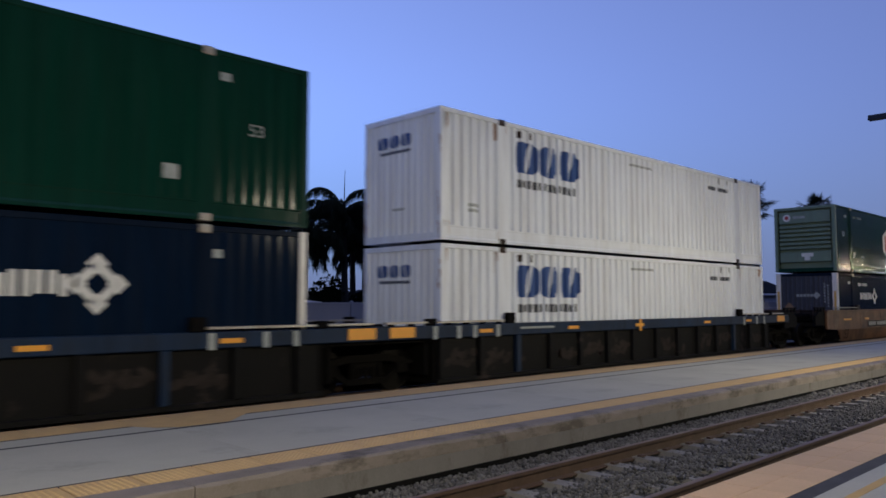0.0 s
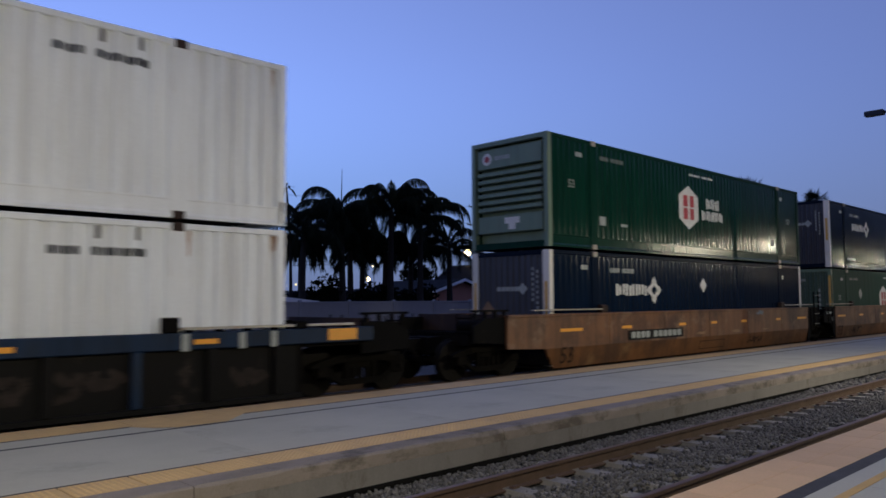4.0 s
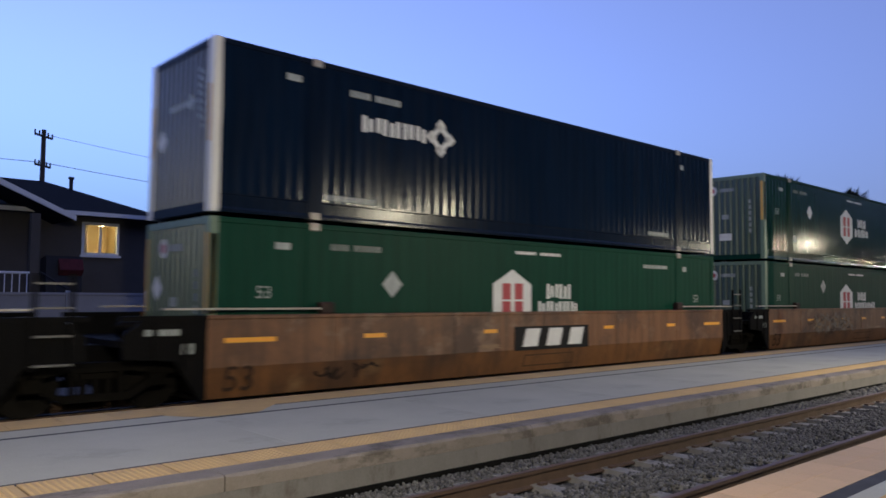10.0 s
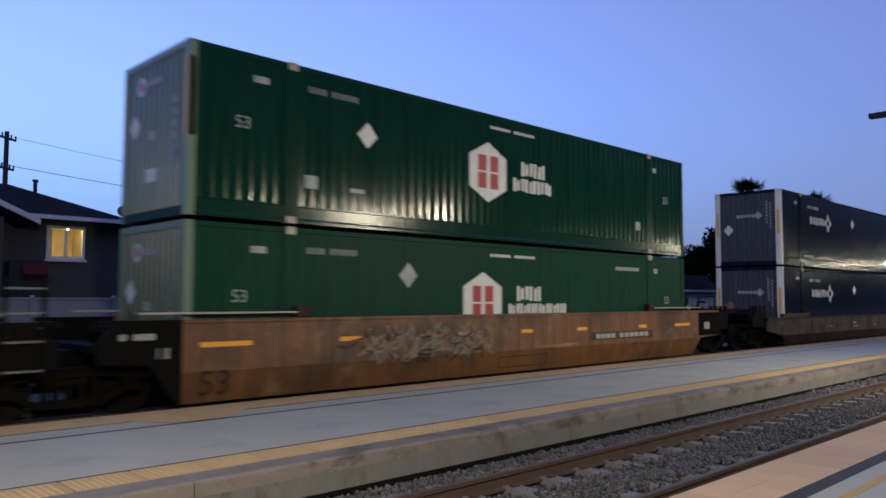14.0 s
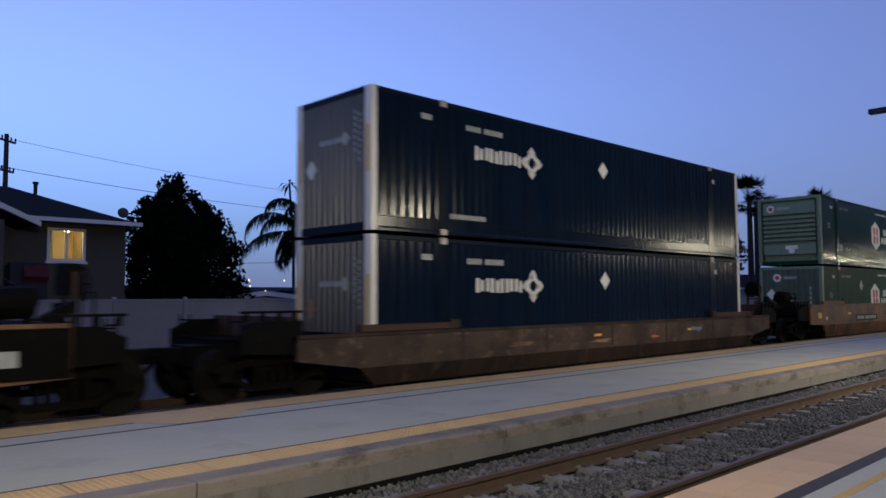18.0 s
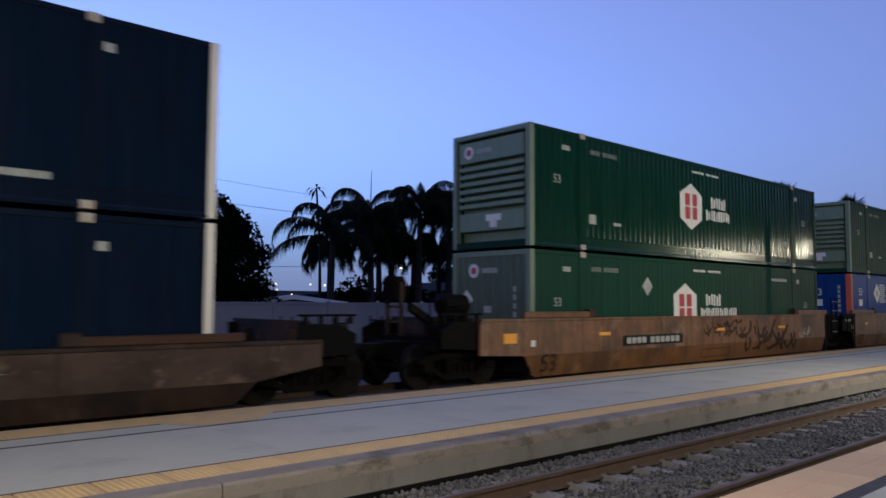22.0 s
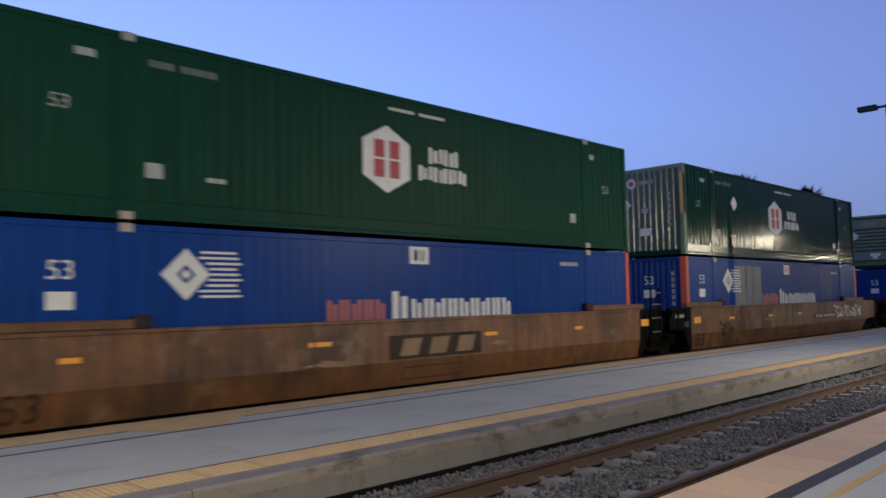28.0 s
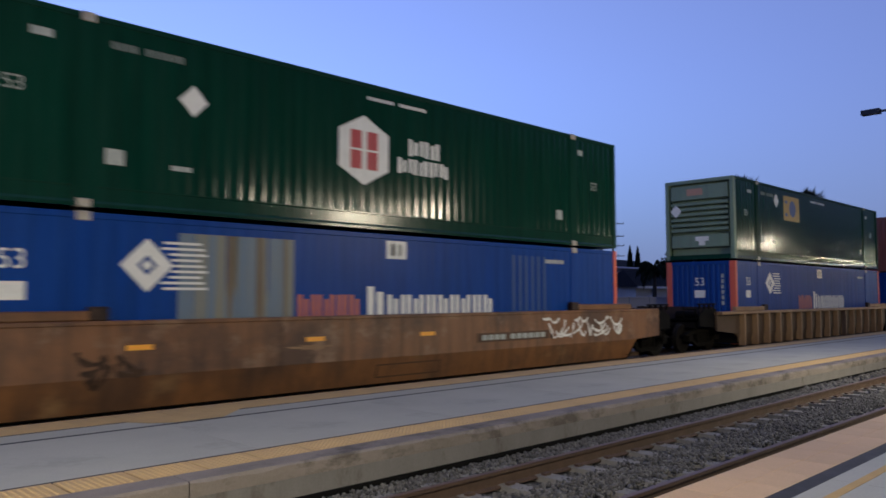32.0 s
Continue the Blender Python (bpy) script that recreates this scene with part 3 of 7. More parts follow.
# near platform, on which the camera stands
g = Geo()
g.box(-60, 160, -7, 3.17, -0.5, 0.17)
solid("near_platform", g, plat_concrete, "grey concrete side platform with buff edge tiles", "platform")
near = bpy.data.objects["near_platform"]
g = Geo()
g.box(-60, 160, 3.15, 3.205, -0.5, 0.19)
solid("near_platform_face", g, face_concrete, "stained concrete edge of the side platform", "platform face")
nt_geo = Geo()
nt_geo.box(0.005, 0.605, 2.585, 2.893, 0.17, 0.202, 0.003)
nt_geo.box(0.005, 0.605, 2.899, 3.206, 0.17, 0.202, 0.003)
nt_mesh = nt_geo.mesh("tactile_tile", tactile_near)
tiles_near = tagged(new("tactile_edge_near"), "row of buff tactile tiles along the side platform", "tactile paving", "", "structure")
for i in range(90):
    ob = part("tactile_tile", nt_mesh, tactile_near, tiles_near)
    ob.location = (-5.0 + i * 0.61, 0, 0)
g = Geo()
g.box(-60, 160, 2.43, 2.585, 0.169, 0.198)
solid("trim_dark_strip", g, joint_dark, "dark strip behind the buff tactile tiles", "joint")
ns = Geo()
ns.box(0.003, 1.517, 0.92, 2.43, 0.169, 0.20, 0.003)
ns_mesh = ns.mesh("slab", plat_concrete)
for i in range(46):
    ob = part("slab", ns_mesh, plat_concrete, near)
    ob.location = (-8.0 + i * 1.52, 0, 0)
g = Geo()
g.box(-60, 160, 2.17, 2.25, 0.2005, 0.2045)
solid("trim_yellow_line", g, line_yellow, "worn yellow line painted on the platform", "painted line")

# platform lamp on the island
lamp = thing("platform_lamp", "tall dark platform lamp post with shoebox heads, unlit side", "lamp post", "platform lamps")
g = Geo()
g.tube([(0, 0, 0.2), (0, 0, 8.78)], [0.09, 0.065], 10)
part("pole", g, metal_dark, lamp)
g = Geo()
g.box(-0.2, 0.2, -0.2, 0.2, 0.2, 0.5, 0.02)
part("base", g, plat_concrete, lamp, "concrete base")
g = Geo()
g.box(-0.04, 0.04, -0.5, 0.5, 8.68, 8.76)
part("arm", g, metal_dark, lamp)
for s in (-1, 1):
    g = Geo()
    g.prism_y([(-0.17, 8.64), (0.17, 8.64), (0.15, 8.82), (-0.15, 8.82)], min(s * 0.35, s * 0.98), max(s * 0.35, s * 0.98))
    part("lamp_head", g, metal_dark, lamp, "shoebox lamp head")
lamp.location = (31.4, 8.05, 0)
for x in (-24.0, 84.0):
    copy_thing(lamp, pose(x, 8.05, 0))
# lamps over the foreground platform light the train
near_lamp = thing("platform_lamp", "lit dark metal platform lamp post, out of view", "lamp post", "platform lamps")
g = Geo()
g.tube([(0, 0, 0.2), (0, 0, 5.4)], [0.09, 0.065], 10)
part("pole", g, metal_dark, near_lamp)
g = Geo()
g.prism_x([(-0.1, 5.26), (0.75, 5.26), (0.7, 5.44), (-0.1, 5.44)], -0.2, 0.2)
part("lamp_head", g, metal_dark, near_lamp)
# none in view; 19 and 46.5 fit highlights, 0.5 added to brighten the left
LAMPS = (-8.5, 0.5, 19.0, 46.5, 74.0)
for i, x in enumerate(LAMPS):
    (near_lamp if i == 0 else copy_thing(near_lamp, pose(x, -1.4, 0))).location = (x, -1.4, 0)
    station_lamp(x, -0.9, 5.22, 98 if x == 0.5 else 88 if x < 0 else 142 if x == 19.0 else 108)

# unseen building and tall screen behind the side platform, added to block sky light
station = thing("station_building", "unseen plain dark building with a low roof, added to block sky light", "building")
g = Geo()
g.box(-70, 150, -13.0, -8.0, -0.42, 6.6)
part("wall", g, stucco, station)
g = Geo()
g.prism_x([(-14.0, 6.6), (-7.0, 6.6), (-7.0, 6.8), (-10.5, 8.6), (-14.0, 6.8)], -71, 151)
part("roof", g, shingle, station)
screen = Geo()
top = []
for k in range(200):
    x = -90 + k * 2.2
    top.append((x, 19.0 + 3.0 * noise.noise((x * 0.09, 5.0, 0)) + 1.2 * noise.noise((x * 0.5, 2.0, 0))))
for (xa, za), (xb, zb) in zip(top, top[1:]):
    screen.poly([(xa, -15.0, -0.42), (xa, -15.0, za), (xb, -15.0, zb), (xb, -15.0, -0.42)])
    screen.poly([(xa, -15.0, za), (xa, -17.0, za - 2), (xb, -17.0, zb - 2), (xb, -15.0, zb)])
solid("backdrop_trees", screen, leaf_dark, "unseen tall dark screen added to darken reflections on the train", "trees")

# ---- containers ----
CL, CW, CH = 16.15, 2.59, 2.89
SIDE_Y = 11.56
LOW_Z, UP_Z = 0.17, 3.14


class Corrugation:
    """The outline of a container's long side: posts flat, panels pressed into ribs."""

    def __init__(self, pitch, depth, steps=(0.22, 0.36, 0.84, 1.0)):
        s0, s1, s2, s3 = steps
        pts = [(0.15, 0.012)]
        for a, b in ((0.15, 1.83), (2.13, 14.02), (14.32, 16.0)):
            n = round((b - a) / pitch)
            p = (b - a) / n
            pts.append((a, 0.012))
            for i in range(n):
                x = a + i * p
                pts += [(x + s0 * p, 0.012), (x + s1 * p, 0.012 + depth), (x + s2 * p, 0.012 + depth), (x + s3 * p, 0.012)]
        self.pts = sorted(set((round(x, 4), y) for x, y in pts))
        self.xs = [p[0] for p in self.pts]

    def y(self, x):
        pts = self.pts
        lo, hi = 0, len(pts) - 1
        if x <= pts[0][0] or x >= pts[-1][0]:
            return 0.0
        while hi - lo > 1:
            mid = (lo + hi) // 2
            if pts[mid][0] <= x:
                lo = mid
            else:
                hi = mid
        (xa, ya), (xb, yb) = pts[lo], pts[hi]
        return ya + (yb - ya) * (x - xa) / max(xb - xa, 1e-6)


FINE = Corrugation(0.235, 0.0085)
LEAN = Corrugation(0.235, 0.0058)
SOFT = Corrugation(0.235, 0.0022)
DEEP = Corrugation(0.29, 0.062, (0.38, 0.46, 0.87, 0.95))


def clip_x(poly, a, b):
    for bound, sign in ((a, 1), (b, -1)):
        out = []
        for i, p in enumerate(poly):
            q = poly[(i + 1) % len(poly)]
            pin, qin = (p[0] - bound) * sign >= 0, (q[0] - bound) * sign >= 0
            if pin:
                out.append(p)
            if pin != qin:
                t = (bound - p[0]) / (q[0] - p[0])
                out.append((bound, p[1] + t * (q[1] - p[1])))
        poly = out
        if len(poly) < 3:
            return []
    return poly


def side_mark(box, name, polys, mat, corr, label=""):
    """Paint on the near side that follows the ribs."""
    g = Geo()
    cuts = [-1.0] + corr.xs + [99.0]
    for poly in polys:
        lo, hi = min(p[0] for p in poly), max(p[0] for p in poly)
        for a, b in zip(cuts, cuts[1:]):
            if b <= lo or a >= hi:
                continue
            c = clip_x(poly, a, b)
            if c:
                g.poly([(x, corr.y(x) - 0.004, z) for x, z in c])
    ob = part(name, g, mat, box, label)
    return tagged(ob, kind="stuff") if name == "lettering" or len(polys) > 3 and max(z for p in polys for x, z in p) - min(z for p in polys for x, z in p) < 0.3 else ob


def end_mark(box, name, polys, mat, label="", x=-0.004):
    g = Geo()
    for poly in polys:
        g.poly([(x, y, z) for y, z in poly])
    ob = part(name, g, mat, box, label)
    return tagged(ob, kind="stuff") if len(polys) > 3 else ob


def rect(x0, x1, z0, z1):
    return [(x0, z0), (x1, z0), (x1, z1), (x0, z1)]


def blocks(x0, x1, z0, z1, n, gap=0.18):
    """A word as plain chamfered blocks."""
    out = []
    w = (x1 - x0) / n
    c = min(w, z1 - z0) * 0.16
    for i in range(n):
        a, b = x0 + i * w, x0 + (i + 1 - gap) * w
        out.append([(a + c, z0), (b - c, z0), (b, z0 + c), (b, z1 - c), (b - c, z1), (a + c, z1), (a, z1 - c), (a, z0 + c)])
    return out


def split_block(x0, x1, z0, z1):
    """A chamfered block cut in two by a slanting gap."""
    w, h = x1 - x0, z1 - z0
    c = 0.2 * min(w, h)
    return [[(x0, z0 + c), (x0 + c, z0), (x0 + 0.40 * w, z0), (x0 + 0.58 * w, z1), (x0 + c, z1), (x0, z1 - c)],
            [(x0 + 0.52 * w, z0), (x1 - c, z0), (x1, z0 + c), (x1, z1 - c), (x1 - c, z1), (x0 + 0.70 * w, z1)]]


def glyphs(x0, x1, z0, z1, n, slant=0.0):
    """A word as plain upright bars, two to a letter."""
    out = []
    w, h = (x1 - x0) / n, z1 - z0
    for i in range(n):
        for k in range(2):
            a = x0 + (i + 0.46 * k) * w
            zb, zt = z0 + (0.10 * h if (i + k) % 3 == 1 else 0), z1 - (0.14 * h if (i + 2 * k) % 4 == 2 else 0)
            out.append([(a, zb), (a + 0.32 * w, zb), (a + 0.32 * w + slant, zt), (a + slant, zt)])
    return out


def diamond(x, z, r, rx=None):
    rx = rx or r
    return [[(x - rx, z), (x, z - r), (x + rx, z), (x, z + r)]]


def ngon(x, z, r, n=8, start=0.0):
    return [(x + r * math.cos(start + 2 * math.pi * i / n), z + r * math.sin(start + 2 * math.pi * i / n)) for i in range(n)]


def ring(x, z, r0, r1, n=8, start=0.0, a0=0, a1=None):
    o, q = ngon(x, z, r1, n, start), ngon(x, z, r0, n, start)
    return [[o[i % n], o[(i + 1) % n], q[(i + 1) % n], q[i % n]] for i in range(a0, a1 if a1 is not None else n)]


SIDE_CACHE = {}


def side_mesh(corr, mat, near):
    key = (id(corr), mat.name, near)
    if key not in SIDE_CACHE:
        g = Geo()
        for x, y in corr.pts:
            g.v += [(x, y if near else CW - y, 0.325), (x, y if near else CW - y, 2.80)]
        for i in range(len(corr.pts) - 1):
            q = (2 * i, 2 * i + 2, 2 * i + 3, 2 * i + 1)
            g.f.append(q if near else q[::-1])
        me = g.mesh("side_wall", mat)
        me.polygons.foreach_set("use_smooth", [corr is not DEEP] * len(me.polygons))
        SIDE_CACHE[key] = me
    return SIDE_CACHE[key]


def font_mesh(text, size, mat):
    cu = bpy.data.curves.new("lettering", "FONT")
    cu.body = text
    cu.size = size
    cu.align_x, cu.align_y = "CENTER", "CENTER"
    tmp = bpy.data.objects.new("lettering", cu)
    me = bpy.data.meshes.new_from_object(tmp)
    bpy.data.objects.remove(tmp)
    me.materials.clear()
    me.materials.append(mat)
    return me


SIZE_TEXT = font_mesh("53", 0.40, mark_white)


SIZE_SMALL = font_mesh("53", 0.30, mark_grey)
SIZE_DARK = font_mesh("53", 0.60, faint_black)


def size_text(box, x, z):
    t = part("size_number", SIZE_SMALL, mark_grey, box, "worn white number 53")
    t.matrix_basis = pose(x, 0.006, z, 90, 0, 0)


def container(label, paint, posts, cast, corr, end, z, front, group="", roofpaint=None):
    """A 53-foot domestic container. end: 'louvre', 'ribbed' or 'plain'."""
    box = thing("shipping_container", label, "container", group)
    box.location = (front, SIDE_Y, z)
    rail = satin_green if paint is paint_green else satin_navy if paint is paint_navy else paint
    band = gloss_green if paint is paint_green else gloss_navy if paint is paint_navy else paint
    part("side_wall", side_mesh(corr, paint, True), paint, box, "ribbed steel side")
    part("side_wall", side_mesh(corr, paint, False), paint, box, "ribbed steel side")
    g = Geo()
    g.box(0.02, CL - 0.02, 0.02, CW - 0.02, CH - 0.05, CH - 0.02)
    for i in range(26):
        x = 0.5 + i * 0.6
        g.box(x, x + 0.25, 0.15, CW - 0.15, CH - 0.02, CH - 0.008)
    part("roof", g, roofpaint or paint, box)
    g = Geo()
    g.box(0.05, CL - 0.05, 0.05, CW - 0.05, 0.1, 0.16)
    part("floor", g, steel_black, box)
    for y0, y1 in ((0.0, 0.09), (CW - 0.09, CW)):
        g = Geo()
        g.box(0.14, CL - 0.14, y0, y1, CH - 0.10, CH, 0.012)
        part("top_rail", g, rail, box)
        g = Geo()
        out = -0.008 if y0 == 0 else 0.008
        lip = 0.010 if y0 == 0 else -0.010
        ring_ = [(y0 + out, 0.0), (y1 + out, 0.0), (y1 + out, 0.05), (y1 - lip, 0.09), (y1 - lip, 0.285), (y1, 0.30), (y1, 0.325), (y0, 0.325), (y0, 0.30), (y0 + lip, 0.285), (y0 + lip, 0.09), (y0 + out, 0.05)]
        g.prism_x(ring_, 0.14, CL - 0.14)
        part("bottom_rail", g, band if y0 == 0 else rail, box, "smooth glossy bottom band")
    pw = 0.20 if posts is not paint else 0.13
    for x0, x1 in ((0.0, 0.15), (CL - 0.15, CL)):
        # front posts and header also take the paler copy that stands for light
        frame_paint = paint_green_end_lit if x0 == 0.0 and paint in (paint_green, matte_green) else rail
        for y0, y1 in ((-0.004, pw), (CW - pw, CW + 0.004)):
            g = Geo()
            g.prism_y([(x0, 0.0), (x1, 0.0), (x1, CH), (x0, CH)], y0, y1)
            part("corner_post", g, frame_paint if posts is paint else posts, box)
        g = Geo()
        g.box(x0, x1, pw, CW - pw, CH - 0.12, CH)
        part("end_header", g, frame_paint, box)
        g = Geo()
        g.box(x0, x1, pw, CW - pw, 0, 0.16)
        part("end_sill", g, rail, box)
    for x in (1.98, 14.17):
        for y0, y1 in ((-0.002, 0.06), (CW - 0.06, CW + 0.002)):
            g = Geo()
            g.box(x - 0.15, x + 0.15, y0, y1, 0.0, CH - 0.02)
            part("stacking_post", g, band, box)
        for y0, y1 in ((-0.02, 0.16), (CW - 0.16, CW + 0.02)):
            for z0, z1 in ((CH - 0.13, CH + 0.012), (-0.012, 0.115)):
                g = Geo()
                g.box(x - 0.10, x + 0.10, y0, y1, z0, z1, 0.012)
                part("corner_casting", g, cast, box, "grey cast lifting fitting")
    if z > 2:
        for x in (1.98, 14.17):
            for y in (0.09, CW - 0.09):
                g = Geo()
                g.box(x - 0.06, x + 0.06, y - 0.05, y + 0.05, -0.069, 0.0, 0.01)
                part("twist_lock", g, steel_black, box)
    # rear doors
    for y0, y1 in ((pw, CW / 2 - 0.005), (CW / 2 + 0.005, CW - pw)):
        g = Geo()
        g.box(CL - 0.07, CL - 0.03, y0, y1, 0.16, CH - 0.12)
        door = part("door", g, rail, box)
        g = Geo()
        for k in (0.25, 0.75):
            y = y0 + (y1 - y0) * k
            g.tube([(CL - 0.01, y, 0.2), (CL - 0.01, y, CH - 0.16)], 0.018, 6)
        part("lock_rods", g, steel_galv, door)
    g = Geo()
    if end == "louvre":
        g.box(0.27, 0.29, pw, CW - pw, 0.16, CH - 0.12)
        part("end_wall", g, paint_green_end_lit, box, "flat end wall with pressed ribs")
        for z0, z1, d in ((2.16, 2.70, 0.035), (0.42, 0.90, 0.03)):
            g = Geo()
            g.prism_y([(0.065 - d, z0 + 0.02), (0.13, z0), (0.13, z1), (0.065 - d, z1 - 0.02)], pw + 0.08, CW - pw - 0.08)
            part("end_panel", g, paint_green_end_lit, box)
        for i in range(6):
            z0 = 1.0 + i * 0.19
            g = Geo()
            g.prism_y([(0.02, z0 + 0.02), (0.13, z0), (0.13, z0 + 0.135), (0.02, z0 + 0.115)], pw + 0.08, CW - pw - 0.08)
            part("end_rib", g, paint_green_end_lit, box)
    else:
        pts = []
        n = 11
        w = (CW - 2 * pw) / n
        for i in range(n):
            y = pw + i * w
            pts += [(y, 0.02), (y + 0.5 * w, 0.02), (y + 0.62 * w, 0.055), (y + 0.88 * w, 0.055)]
        pts.append((CW - pw, 0.02))
        for (ya, xa), (yb, xb) in zip(pts, pts[1:]):
            g.poly([(xb, yb, 0.16), (xb, yb, CH - 0.12), (xa, ya, CH - 0.12), (xa, ya, 0.16)])
        part("end_wall", g, ribbed_green_end_lit if paint in (paint_green, matte_green) else paint_navy_end_lit if paint is paint_navy else paint, box, "ribbed end wall")
    return box


def end_disc(box, y, z, r, x):
    end_mark(box, "end_emblem", [ngon(y, z, r, 10)], mark_white, "round emblem", x)
    end_mark(box, "end_emblem_core", [ngon(y, z, r * 0.55, 6, 0.52)], mark_red, "", x - 0.003)
    end_mark(box, "end_lettering", blocks(y - r - 0.62, y - r - 0.08, z - r * 0.35, z + r * 0.35, 6), mark_grey, "", x)


def green_box(z, front, end="louvre", dia=None, hex_x=7.23, words=True, inc=False, yellow=False, emblem=True, lower=False, label=None, end_logo=True, paint=None):
    rib = SOFT if lower else FINE
    paint = paint or (matte_green if lower else paint_green)
    box = container(label or "dark green ribbed container with white emblem, stacked on the train", paint, paint, steel_galv, rib, end, z, front, "green containers")
    hz = 1.54
    if emblem:
        hx = hex_x
        a, h = 0.63, 0.69
        side_mark(box, "emblem", [[(hx - a, hz - 0.36), (hx, hz - h), (hx + a, hz - 0.36), (hx + a, hz + 0.36), (hx, hz + h), (hx - a, hz + 0.36)]], mark_white, rib, "white hexagonal emblem")
        bars = [rect(hx + s * 0.20 - 0.14, hx + s * 0.20 + 0.14, hz + u * 0.2 - 0.18, hz + u * 0.2 + 0.18) for s in (-1, 1) for u in (-1, 1)]
        m = side_mark(box, "emblem_core", bars, mark_red, rib, "four dark red squares on the emblem")
        for v in m.data.vertices:
            v.co.y -= 0.004
    if words:
        w = hex_x + 1.18
        side_mark(box, "lettering", glyphs(w, w + 0.95, 1.58, 1.93, 3), mark_white, rib, "white block lettering")
        side_mark(box, "lettering", glyphs(w - 0.3, w + 1.2 + (0.75 if inc else 0), 1.20, 1.52, 8 if inc else 5), mark_white, rib, "white block lettering")
    top = 2.56 if not lower else 2.58
    side_mark(box, "small_lettering", blocks(7.3, 8.0, top, top + 0.07, 8) + blocks(8.15, 8.9, top, top + 0.07, 8), mark_white, rib, "line of small white lettering")
    side_mark(box, "serial_mark", blocks(2.33, 2.75, 2.43, 2.55, 4) + blocks(2.85, 3.5, 2.43, 2.55, 6), mark_faint, rib)
    if lower:
        side_mark(box, "serial_mark", blocks(12.4, 13.6, 2.42, 2.52, 9), mark_grey, rib)
    size_text(box, 1.0, 1.65)
    side_mark(box, "data_label", [rect(2.28, 2.56, 0.66, 0.90)], mark_grey, rib)
    side_mark(box, "data_label", [rect(3.3, 3.65, 0.68, 0.76)], mark_grey, rib)
    side_mark(box, "vent_cover", [rect(1.2, 1.5, 2.40, 2.52)], mark_grey, rib)
    side_mark(box, "vent_cover", [rect(14.4, 14.6, 2.38, 2.52)], mark_grey, rib)
    size_text(box, 15.1, 1.6)
    side_mark(box, "data_label", [rect(13.45, 13.7, 0.62, 0.86)], mark_grey, rib)
    if dia:
        side_mark(box, "placard", diamond(dia[0], dia[1], 0.26, 0.25), mark_grey if lower else mark_white, rib, "white diamond placard")
    if end == "louvre":
        if end_logo:
            end_disc(box, 2.05, 2.43, 0.17, 0.024)
        else:
            end_mark(box, "end_label", [rect(1.15, 1.75, 2.32, 2.56)], mark_peach, "faded orange label", 0.024)
            end_mark(box, "end_placard", diamond(2.18, 1.78, 0.24, 0.22), mark_white, "white diamond placard", 0.014)
        end_mark(box, "end_label", [rect(0.95, 1.45, 0.66, 0.82), rect(1.08, 1.32, 0.50, 0.66)], mark_white, "white label", 0.029)
    else:
        end_disc(box, 1.85, 2.42, 0.18, 0.012)
        end_mark(box, "end_placard", diamond(2.1, 1.72, 0.24, 0.22), mark_white, "", 0.012)
        end_mark(box, "end_label", [rect(1.15, 1.6, 0.66, 0.90)], mark_white, "", 0.012)
        end_mark(box, "end_label", [rect(1.25, 1.5, 1.40, 1.56)], mark_grey, "", 0.012)
        end_mark(box, "end_column", [rect(0.45, 0.53, 0.9 + k * 0.2, 1.03 + k * 0.2) for k in range(6)], mark_grey, "", 0.012)
    if yellow:
        for y in (0.02, CW - 0.10):
            end_mark(box, "corner_stripe", [rect(y, y + 0.09, 1.30, 2.62)], mark_yellow, "yellow reflective stripe", -0.005)
        side_mark(box, "corner_stripe", [rect(0.02, 0.13, 1.3, 2.6)], mark_yellow, rib, "yellow reflective stripe")
    return box


